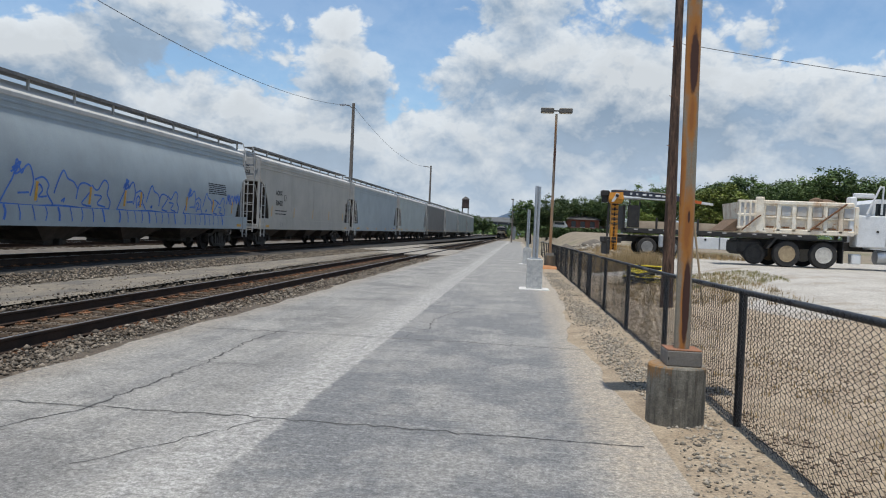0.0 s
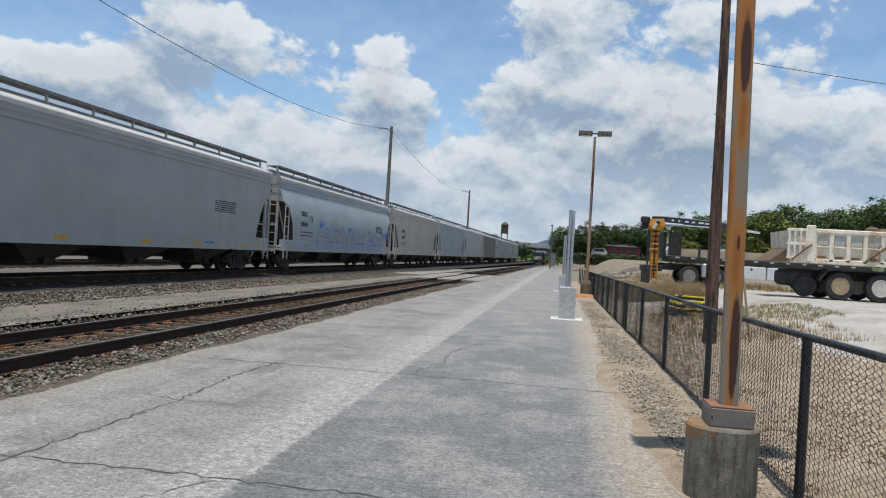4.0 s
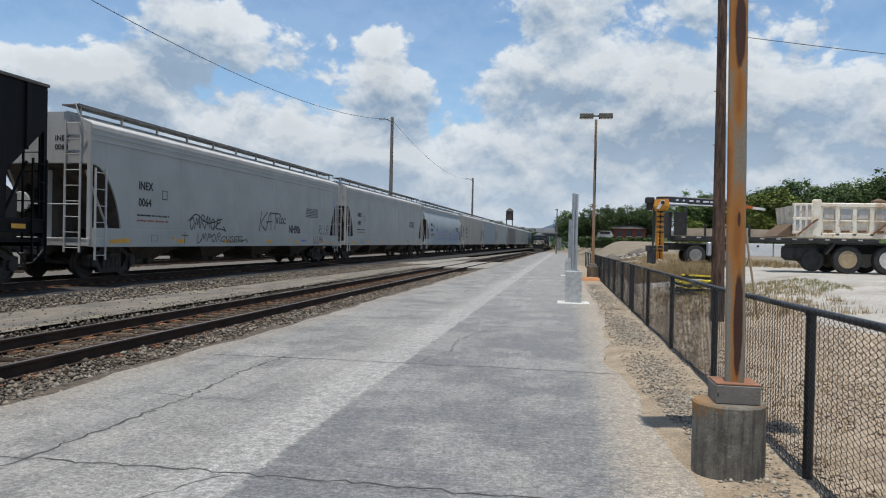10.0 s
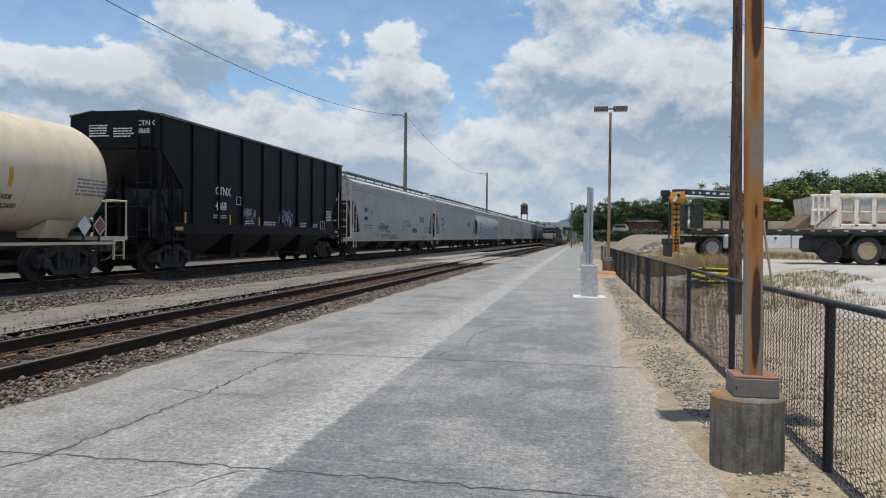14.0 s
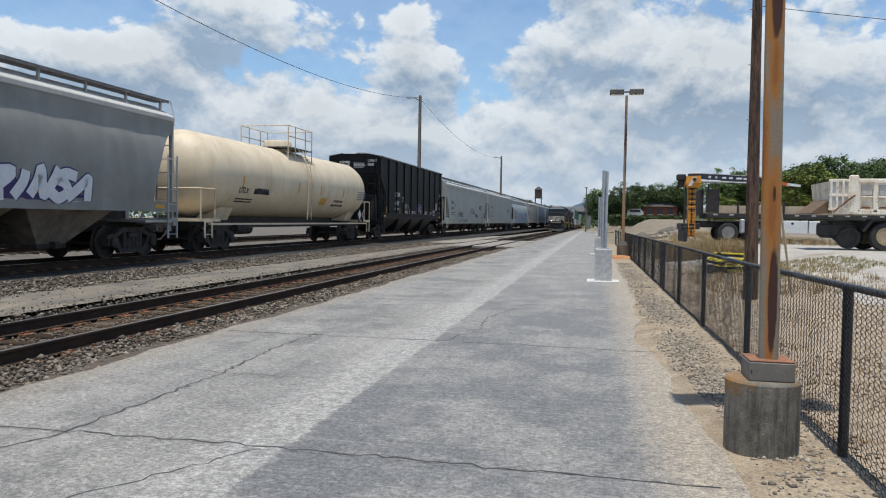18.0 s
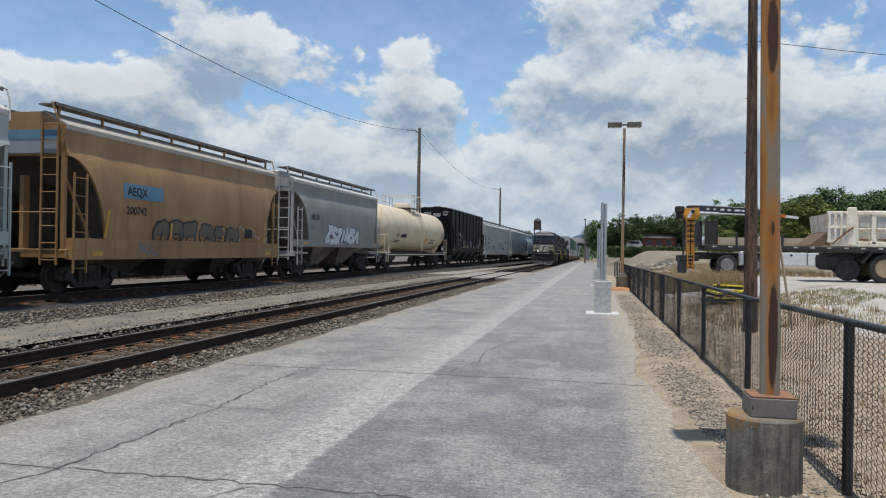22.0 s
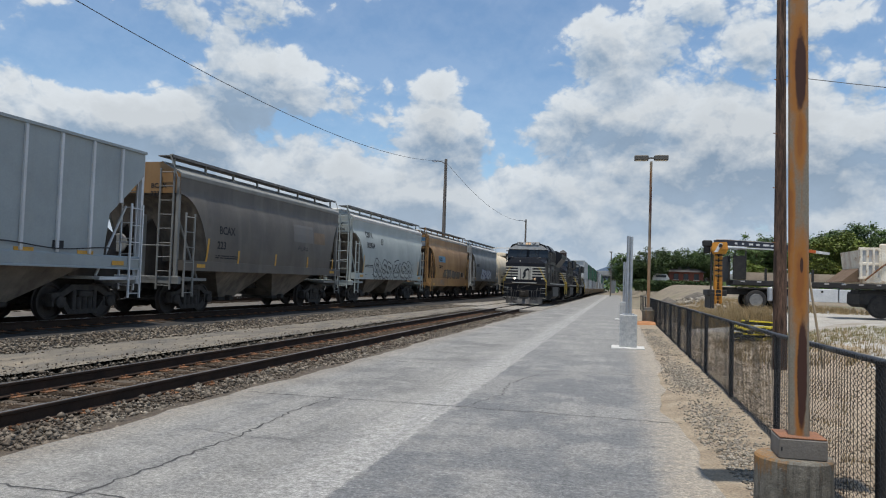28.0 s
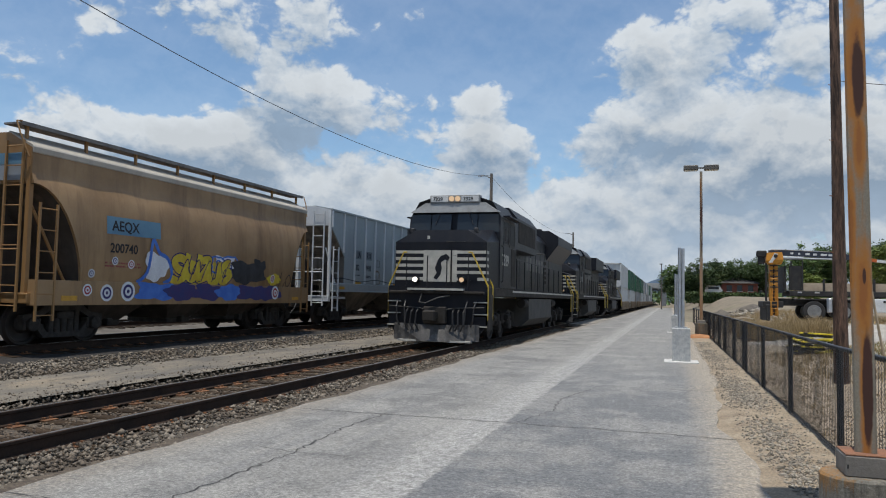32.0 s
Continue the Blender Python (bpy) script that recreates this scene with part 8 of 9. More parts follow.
# ---- poles and wires ----
def wire(name, a, b, sag, label, r=0.018, n=26):
    a, b = Vector(a), Vector(b)
    pts = [a.lerp(b, i / n) - Vector((0, 0, sag * 4 * (i / n) * (1 - i / n))) for i in range(n + 1)]
    return solid(name, MB().path(pts, r, 5), M_CABLE, label, "cable")


def hz(x, y):
    return float(height(np.array(x, float), np.array(y, float)))


WPX, WPY = 3.14, 16.0
wp = thing("utility_pole", "dark creosoted wooden utility pole with a meter box", "utility pole")
part("pole", MB().lathe([(0.145, -0.3), (0.130, 1.2), (0.120, 2.7), (0.102, 4.5), (0.092, 6.6), (0.075, 10.2), (0.04, 10.25)], 16, at=(0, 0, 0)), M_WOODPOLE, wp, smooth=True, at=pose(3.160, WPY, 0, 0, -0.38, 0))
part("meter_box", MB().box(WPX - 0.225, WPX - 0.145, WPY - 0.12, WPY + 0.02, 1.38, 1.66, 0.015), M_GALV, wp, "small pale metal box")
part("conduit", MB().tube((WPX + 0.30, WPY - 0.1, 0), (WPX + 0.36, WPY - 0.05, 2.1), 0.03, 8), M_GALV, wp, smooth=True)
for k in range(4):
    part("climbing_spike", MB().tube((WPX - 0.08, WPY - 0.05, 2.55 + 1.1 * k), (WPX - 0.165, WPY - 0.09, 2.56 + 1.1 * k), 0.009, 5), M_RUSTPLATE, wp)
solid("wooden_stake", MB().tube((4.02, 16.2, 0.0), (3.72, 16.2, 1.95), 0.025, 6), mat("pale_timber", (0.42, 0.33, 0.22), None, 5.0, 0.9, stretch=(4, 4, 0.5)), "thin pale wooden stake leaning by the pole", "stake")
wire("service_wire", (WPX, WPY, 5.95), (20.0, 16.6, 4.4), 0.25, "thin service wire leaving the wooden pole", 0.008)

for (x, y, z) in ((-17.85, 75.0, 14.5), (-17.35, 140.0, 14.1)):
    lp = thing("street_lamp", "tall grey wooden pole with a bracket street lamp", "street lamp", "lamp poles beyond the freight train")
    part("pole", MB().lathe([(0.24, -0.3), (0.22, 3), (0.15, z), (0.02, z + 0.02)], 14, at=(x, y, 0)), M_GREYPOLE, lp, smooth=True)
    part("bracket", MB().path([(x, y, z - 0.55), (x - 0.5, y, z - 0.25), (x - 0.95, y, z - 0.18)], 0.05, 8), M_LAMPGREY, lp)
    part("lamp_head", MB().loft([[(x - 0.85, y - 0.09, z - 0.22), (x - 0.85, y + 0.09, z - 0.22), (x - 0.85, y + 0.09, z - 0.10), (x - 0.85, y - 0.09, z - 0.10)], [(x - 1.2, y - 0.16, z - 0.30), (x - 1.2, y + 0.16, z - 0.30), (x - 1.2, y + 0.12, z - 0.08), (x - 1.2, y - 0.12, z - 0.08)], [(x - 1.45, y - 0.08, z - 0.26), (x - 1.45, y + 0.08, z - 0.26), (x - 1.45, y + 0.06, z - 0.14), (x - 1.45, y - 0.06, z - 0.14)]]), M_GALV, lp, "cobra-head lamp")
wire("overhead_wire", (-17.85, 75, 14.3), (-17.85, -15, 14.3), 3.9, "overhead wire hanging between lamp poles", 0.017)
wire("overhead_wire", (-17.85, 75, 14.2), (-17.35, 140, 13.9), 1.8, "overhead wire hanging between lamp poles", 0.017)
fp = thing("street_lamp", "slim distant lamp pole at the platform's end", "street lamp")
part("pole", MB().lathe([(0.16, -0.2), (0.12, 5), (0.09, 8.8), (0.02, 8.85)], 10, at=(-1.5, 150, 0)), M_GREYPOLE, fp, smooth=True)
part("lamp_head", MB().box(-1.85, -1.3, 149.9, 150.1, 8.65, 8.85, 0.04), M_LAMPGREY, fp)

# ---- yellow pallets behind the fence ----
M_CHASSISBLACK = mat("dark_plastic", (0.03, 0.03, 0.028), (0.05, 0.045, 0.03), 5.0, 0.7)
for k, (x, y, z) in enumerate(((3.72, 23.4, 0.10), (4.25, 23.6, 0.12), (3.70, 23.35, 0.24), (4.28, 23.55, 0.26), (3.76, 23.4, 0.42), (4.3, 23.6, 0.44), (4.0, 23.5, 0.60))):
    cr = thing("plastic_pallet", "bright yellow slatted plastic pallet in a loose pile", "pallet", "yellow plastic pallets")
    cr.matrix_basis = pose(x, y, z, (k * 11) % 15 - 7, (k * 5) % 19 - 9, (k * 53) % 120 - 60)
    for j in range(4):
        part("slat", MB().box(-0.28, 0.28, -0.42 + j * 0.24, -0.30 + j * 0.24, 0.08, 0.12, 0.008), M_YELLOW if (j + k) % 4 else M_CHASSISBLACK, cr)
    for j in (-0.26, 0.20):
        part("runner", MB().box(j, j + 0.06, -0.42, 0.45, 0.0, 0.08, 0.006), M_CHASSISBLACK, cr)

# ---- dump truck ----
M_TYRE = mat("tyre_rubber", (0.022, 0.021, 0.020), (0.04, 0.038, 0.035), 6.0, 0.85, fine=60)
M_HUBTAN = mat("dusty_wheel_rim", (0.42, 0.33, 0.20), (0.30, 0.22, 0.13), 6.0, 0.7)
M_HUBDULL = mat("dull_steel_rim", (0.30, 0.295, 0.28), (0.20, 0.195, 0.185), 6.0, 0.6, 0.3)
M_HUBPALE = mat("pale_wheel_rim", (0.60, 0.58, 0.52), (0.48, 0.45, 0.40), 6.0, 0.6)
M_BED = mat("worn_white_truck_bed", (0.80, 0.75, 0.64), (0.70, 0.61, 0.47), 3.0, 0.7, fine=30, spread=0.2, streak=(0.40, 0.22, 0.10), streak_amt=0.75, patch=(0.42, 0.24, 0.11), patch_scale=3.6, patch_cut=(0.60, 0.68))
M_BEDPANEL = mat("grey_bed_panel", (0.37, 0.39, 0.41), (0.52, 0.47, 0.40), 3.0, 0.75, fine=40, streak=(0.3, 0.2, 0.12), streak_amt=0.5)
M_TRUCKWHITE = mat("white_truck_paint", (0.70, 0.71, 0.71), (0.62, 0.63, 0.63), 2.0, 0.4, fine=30, bump=0.03)
M_CHASSIS = mat("black_truck_chassis", (0.018, 0.018, 0.019), (0.035, 0.033, 0.030), 4.0, 0.8, fine=40)
M_SOIL = mat("brown_soil_load", (0.17, 0.11, 0.07), (0.12, 0.08, 0.05), 4.0, 0.95, fine=40, bump=0.6)


def road_wheel(parent, x, y, z, r, rim, w=0.30):
    """A tyre with a rim and a hub, its face towards -y."""
    t = part("tyre", MB().lathe([(r * 0.60, y + w), (r * 0.92, y + w), (r, y + w * 0.8), (r, y + w * 0.2), (r * 0.93, y + 0.01), (r * 0.62, y)], 30, "y", (x, 0, z), False), M_TYRE, parent, smooth=True)
    part("rim", MB().lathe([(r * 0.63, y + 0.01), (r * 0.58, y - 0.005), (r * 0.54, y + 0.03), (r * 0.49, y + 0.17), (r * 0.30, y + 0.20), (r * 0.26, y + 0.08), (r * 0.16, y + 0.04), (0.01, y + 0.04)], 24, "y", (x, 0, z)), rim, t, smooth=True)
    holes = MB()
    for k in range(8):
        a = 2 * math.pi * k / 8
        holes.tube((x + r * 0.41 * math.cos(a), y + 0.165, z + r * 0.41 * math.sin(a)), (x + r * 0.41 * math.cos(a), y + 0.20, z + r * 0.41 * math.sin(a)), r * 0.075, 8)
    part("hand_holes", holes, M_CHASSIS, t)


DY, G = 29.0, 0.72
dt = thing("dump_truck", "dirty white dump truck with a rust-stained bed parked on gravel", "dump truck")
for x, rim in ((10.22, M_HUBTAN), (11.60, M_HUBPALE), (15.6, M_HUBPALE)):
    road_wheel(dt, x, DY, G + 0.52, 0.52, rim)
    road_wheel(dt, x, DY + 2.1, G + 0.52, 0.52, rim)
road_wheel(dt, 9.1, DY + 0.25, G + 0.46, 0.40, M_CHASSIS)
part("chassis", MB().box(8.5, 16.2, DY + 0.75, DY + 1.75, 1.45, 1.80, 0.03), M_CHASSIS, dt)
part("rear_axle_gear", MB().box(8.45, 9.4, DY + 0.35, DY + 2.1, 1.15, 1.75, 0.12).box(9.0, 9.7, DY + 0.5, DY + 2.0, 1.0, 1.5, 0.12), M_CHASSIS, dt)
part("fender", MB().prism([(9.45, 1.45), (9.75, 1.86), (12.3, 1.86), (12.38, 1.80), (9.8, 1.80), (9.5, 1.40)], "y", DY - 0.02, DY + 0.5), M_CHASSIS, dt)
part("mud_flap", MB().box(12.28, 12.32, DY, DY + 0.5, 0.95, 1.8), M_CHASSIS, dt)
bed_ = part("bed", MB().loft([[(8.45, DY + 0.05, 2.02), (12.62, DY + 0.05, 2.08), (12.62, DY + 2.3, 2.08), (8.45, DY + 2.3, 2.02)], [(8.32, DY - 0.05, 3.20), (12.6, DY - 0.05, 3.28), (12.6, DY + 2.4, 3.28), (8.32, DY + 2.4, 3.20)]], caps=True), M_BED, dt, "rust-stained white steel bed")
for k in range(7):
    x = 9.15 + k * 0.58
    part("rib", MB().box(x, x + 0.16, DY - 0.10, DY + 0.06, 2.10, 3.16, 0.02), M_BED, bed_)
    if k < 6:
        part("side_panel", MB().box(x + 0.20, x + 0.54, DY - 0.062, DY - 0.045, 2.72, 3.08), M_BEDPANEL, bed_)
        part("panel_lip", MB().box(x + 0.17, x + 0.57, DY - 0.085, DY - 0.045, 2.62, 2.68, 0.01), M_BED, bed_)
        part("bottom_slot", MB().box(x + 0.22, x + 0.50, DY - 0.07, DY - 0.04, 2.24, 2.30), M_RUSTPLATE, bed_)
part("bottom_rail", MB().box(8.5, 12.65, DY - 0.10, DY + 0.05, 2.02, 2.20, 0.02), M_BED, bed_)
part("top_rail", MB().box(9.0, 12.6, DY - 0.12, DY + 0.05, 3.14, 3.30, 0.03), M_BED, bed_)
part("corner_post", MB().box(8.95, 9.25, DY - 0.13, DY + 0.06, 2.05, 3.42, 0.03), M_BED, bed_)
for k in range(4):
    part("tailgate_rib", MB().box(8.30 + k * 0.20, 8.38 + k * 0.20, DY - 0.11, DY + 0.05, 2.15, 3.25, 0.015), M_BED, bed_)
for z in (2.15, 2.65, 3.18):
    part("tailgate_rail", MB().box(8.28, 9.0, DY - 0.105, DY + 0.05, z, z + 0.10, 0.015), M_BED, bed_)
part("tailgate_panel", MB().box(8.34, 8.98, DY - 0.07, DY - 0.045, 2.25, 3.18), M_BEDPANEL, bed_)
part("tailgate_chain", MB().path([(8.45, DY - 0.14, 2.12), (9.0, DY - 0.16, 2.62), (9.12, DY - 0.14, 2.70)], 0.03, 6), M_RUSTPLATE, bed_)
part("diagonal_strut", MB().tube((11.0, DY - 0.14, 2.2), (12.3, DY - 0.14, 3.25), 0.035, 6), M_RUSTPLATE, bed_)
part("spoil_board", MB().prism([(7.75, 2.06), (8.35, 2.06), (8.35, 2.55)], "y", DY + 0.1, DY + 2.2), M_SOIL, bed_)
part("load", MB().lathe([(0.5, 3.2), (0.42, 3.35), (0.2, 3.45), (0.02, 3.48)], 12, at=(11.9, DY + 0.9, 0)).lathe([(0.3, 3.2), (0.26, 3.42), (0.05, 3.5)], 8, at=(11.4, DY + 0.5, 0)), M_SOIL, bed_, "rubble showing above the bed")
part("headboard", MB().box(12.45, 12.7, DY - 0.05, DY + 0.35, 2.1, 3.55, 0.04).box(12.6, 13.35, DY - 0.03, DY + 0.16, 3.52, 3.70, 0.03), M_TRUCKWHITE, bed_)
part("tool_box", MB().box(12.75, 13.85, DY - 0.02, DY + 0.6, 1.62, 2.85, 0.03), M_TRUCKWHITE, dt, "white upright tool cabinet")
part("cabinet_handle", MB().box(13.48, 13.56, DY - 0.04, DY - 0.02, 2.2, 2.28), M_CHASSIS, dt)
cabw = part("cab", MB().prism([(13.35, 1.55), (13.35, 3.34), (13.5, 3.50), (14.9, 3.50), (15.25, 2.75), (16.6, 2.60), (16.7, 1.5), (15.0, 1.5)], "y", DY + 0.1, DY + 2.2), M_TRUCKWHITE, dt, "white conventional cab")
part("cab_window", MB().prism([(14.15, 2.75), (14.15, 3.42), (14.75, 3.42), (15.0, 2.75)], "y", DY + 0.085, DY + 0.095), M_GLASS, cabw)
part("cab_window", MB().prism([(13.45, 2.78), (13.45, 3.32), (13.82, 3.34), (13.82, 2.78)], "y", DY + 0.085, DY + 0.095), M_GLASS, cabw)
part("door_vent", MB().box(14.30, 14.42, DY + 0.08, DY + 0.1, 2.15, 2.40), M_CHASSIS, cabw)
part("exhaust_stack", MB().tube((13.95, DY + 0.02, 1.7), (13.95, DY + 0.02, 3.70), 0.085, 12).tube((13.95, DY + 0.02, 3.72), (13.90, DY + 0.02, 3.98), 0.06, 10), M_GALV, dt, "upright chrome exhaust", smooth=True)
part("mirror_frame", MB().path([(13.1, DY - 0.02, 2.9), (13.5, DY - 0.1, 3.95), (13.62, DY - 0.1, 3.95), (13.62, DY - 0.02, 2.9)], 0.045, 6), M_TRUCKWHITE, dt)
part("fuel_tank", MB().tube((13.6, DY + 0.28, 1.25), (14.5, DY + 0.28, 1.25), 0.27, 16), M_GALV, dt, smooth=True)
part("step", MB().box(12.65, 13.0, DY + 0.05, DY + 0.4, 0.95, 1.35, 0.03), M_TRUCKWHITE, dt)
part("front_bumper", MB().box(16.7, 16.85, DY, DY + 2.3, 1.0, 1.4, 0.03), M_GALV, dt)

# ---- flatbed with knuckle crane ----
CY, CG = 38.6, 0.72
M_CRANE = mat("orange_crane_paint", (0.62, 0.27, 0.02), (0.50, 0.20, 0.02), 3.0, 0.5, fine=40, streak=(0.2, 0.08, 0.02), streak_amt=0.4)
M_BOOM = mat("blue_black_boom_paint", (0.020, 0.026, 0.045), (0.03, 0.034, 0.05), 3.0, 0.5)
M_TIPORANGE = mat("orange_red_paint", (0.62, 0.13, 0.02), (0.5, 0.1, 0.02), 4.0, 0.5)
M_DECK = mat("timber_deck", (0.46, 0.37, 0.27), (0.36, 0.28, 0.20), 3.0, 0.9, fine=40)
fb = thing("flatbed_crane_truck", "black flatbed truck carrying an orange knuckle-boom crane", "crane truck")
part("frame", MB().box(5.0, 15.5, CY + 0.5, CY + 1.9, 1.45, 1.80, 0.03), M_CHASSIS, fb)
part("deck", MB().box(5.45, 15.0, CY, CY + 2.5, 1.92, 2.16, 0.02), M_CHASSIS, fb)
for k in range(12):
    part("marker", MB().box(5.8 + k * 0.75, 6.0 + k * 0.75, CY - 0.008, CY - 0.002, 2.06, 2.13), M_BEDPANEL, fb)
part("timber_side", MB().box(5.5, 14.6, CY + 0.1, CY + 0.16, 2.17, 2.55), M_DECK, fb, "brown timber side boards")
for x in (6.9, 9.0, 11.3):
    part("stake", MB().box(x, x + 0.1, CY + 0.02, CY + 0.1, 2.1, 2.75), M_CHASSIS, fb)
part("headboard", MB().box(5.25, 5.36, CY + 0.3, CY + 2.4, 2.1, 3.35), M_CHASSIS, fb)
road_wheel(fb, 6.52, CY, CG + 0.49, 0.49, M_HUBDULL)
road_wheel(fb, 7.75, CY, CG + 0.49, 0.49, M_HUBDULL)
road_wheel(fb, 6.52, CY + 2.1, CG + 0.49, 0.49, M_HUBDULL)
road_wheel(fb, 7.75, CY + 2.1, CG + 0.49, 0.49, M_HUBDULL)
road_wheel(fb, 14.6, CY, CG + 0.49, 0.49, M_HUBDULL)
part("fender", MB().box(5.7, 8.5, CY + 0.02, CY + 0.6, 1.74, 1.80), M_CHASSIS, fb)
for a, b in ((8.75, 10.15), (10.2, 11.0)):
    bx = part("tool_box", MB().box(a, b, CY - 0.02, CY + 0.55, 1.22, 1.84, 0.02), M_TRUCKWHITE, fb, "white underbody tool box")
    part("latch", MB().box((a + b) / 2 - 0.05, (a + b) / 2 + 0.05, CY - 0.035, CY - 0.02, 1.66, 1.76), M_CHASSIS, bx)
part("outrigger", MB().box(4.42, 4.60, CY + 0.0, CY + 2.5, CG, 1.5, 0.03).box(4.3, 5.2, CY + 0.1, CY + 2.2, 1.35, 1.65, 0.03), M_CHASSIS, fb)
mast = part("mast", MB().box(4.60, 4.76, CY + 0.2, CY + 0.55, 0.95, 3.5, 0.03).box(4.84, 4.98, CY + 0.2, CY + 0.55, 0.95, 3.5, 0.03), M_CRANE, fb, "orange twin-column crane mast")
part("mast_web", MB().box(4.75, 4.85, CY + 0.30, CY + 0.5, 1.0, 3.45), M_CHASSIS, mast)
for k in range(9):
    part("hose_clip", MB().box(4.62, 4.97, CY + 0.16, CY + 0.2, 2.30 + 0.13 * k, 2.36 + 0.13 * k, 0.01), M_CRANE if k % 2 else M_CHASSIS, mast)
part("slew_head", MB().loft([[(4.50, CY + 0.1, 3.42), (5.12, CY + 0.1, 3.42), (5.12, CY + 0.8, 3.42), (4.50, CY + 0.8, 3.42)], [(4.44, CY + 0.05, 3.62), (5.22, CY + 0.05, 3.66), (5.22, CY + 0.85, 3.66), (4.44, CY + 0.85, 3.62)], [(4.50, CY + 0.1, 3.98), (5.16, CY + 0.1, 4.02), (5.16, CY + 0.8, 4.02), (4.50, CY + 0.8, 3.98)]]), M_CRANE, mast, "orange slewing head")
part("head_pin", MB().tube((4.86, CY + 0.0, 3.82), (4.86, CY + 0.9, 3.82), 0.09, 12), M_CHASSIS, mast)
part("head_plate", MB().prism([(4.56, 3.50), (4.72, 3.50), (4.98, 3.92), (4.82, 3.96)], "y", CY + 0.035, CY + 0.06), M_WHITEINK, mast)
part("crane_cylinder", MB().tube((4.45, CY + 0.2, 1.6), (4.47, CY + 0.2, 3.5), 0.05, 10), M_CHASSIS, mast)
ladder(mast, 4.80, CY + 0.10, 1.0, 2.3, 0.30, M_CRANE, "x", 7, "step_ladder")
part("pivot_block", MB().box(4.05, 4.5, CY + 0.25, CY + 0.65, 3.78, 4.10, 0.05).box(4.12, 4.42, CY + 0.3, CY + 0.6, 3.45, 3.80, 0.04), M_CHASSIS, mast)
part("control_stand", MB().box(5.45, 6.05, CY + 0.05, CY + 0.12, 2.2, 3.35).box(5.5, 5.56, CY, CY + 0.06, 2.2, 3.6).box(6.0, 6.06, CY, CY + 0.06, 2.2, 3.6), M_CHASSIS, fb, "black control stand behind the mast")
boom = part("boom", MB().loft([[(x, CY + 0.3, z0), (x, CY + 0.6, z0), (x, CY + 0.6, z1), (x, CY + 0.3, z1)] for x, z0, z1 in ((4.6, 3.90, 4.12), (5.3, 3.86, 4.12), (7.6, 3.72, 4.00), (8.75, 3.60, 3.80))]), M_BOOM, fb, "dark folded crane boom")
part("boom_edge", MB().loft([[(x, CY + 0.29, z), (x, CY + 0.61, z), (x, CY + 0.61, z + 0.03), (x, CY + 0.29, z + 0.03)] for x, z in ((4.7, 4.12), (5.3, 4.12), (7.6, 4.00))]), M_BEDPANEL, boom)
part("boom_tip", MB().loft([[(x, CY + 0.34, z0), (x, CY + 0.56, z0), (x, CY + 0.56, z1), (x, CY + 0.34, z1)] for x, z0, z1 in ((8.75, 3.62, 3.77), (9.25, 3.56, 3.70))]), M_TIPORANGE, boom, "orange-red boom tip")
part("boom_tip_white", MB().loft([[(x, CY + 0.35, z0), (x, CY + 0.55, z0), (x, CY + 0.55, z1), (x, CY + 0.35, z1)] for x, z0, z1 in ((9.25, 3.56, 3.69), (9.85, 3.50, 3.61))]), M_WHITEINK, boom)
part("boom_cylinder", MB().tube((5.15, CY + 0.25, 3.74), (6.1, CY + 0.25, 3.72), 0.085, 10).tube((6.1, CY + 0.25, 3.72), (7.5, CY + 0.25, 3.68), 0.04, 8), M_GALV, boom)
for k, w in enumerate((0.20, 0.16, 0.30, 0.26, 0.44, 0.30, 0.18)):
    part("boom_marking", MB().box(5.55 + k * 0.33, 5.55 + k * 0.33 + w * 0.62, CY + 0.292, CY + 0.297, 3.92 - 0.018 * k, 4.01 - 0.018 * k), M_WHITEINK, boom)

# ---- vegetation ----
M_LEAF = mat("tree_leaves", (0.100, 0.150, 0.040), (0.050, 0.092, 0.028), 0.5, 0.75, fine=4, bump=0, spread=0.35, random_tint=0.35, island_tint=0.3)
M_LEAFPALE = mat("bright_tree_leaves", (0.19, 0.22, 0.035), (0.11, 0.155, 0.03), 0.5, 0.75, fine=4, bump=0, spread=0.35, random_tint=0.2, island_tint=0.3)
M_BARK = mat("bark", (0.10, 0.08, 0.06), None, 5.0, 0.95)
M_DRYGRASS = mat("dry_grass", (0.40, 0.29, 0.15), (0.26, 0.19, 0.09), 1.0, 0.9, fine=8, bump=0, spread=0.3)
M_GREENGRASS = mat("green_grass", (0.19, 0.19, 0.07), (0.30, 0.25, 0.12), 0.8, 0.9, fine=8, bump=0, spread=0.3)


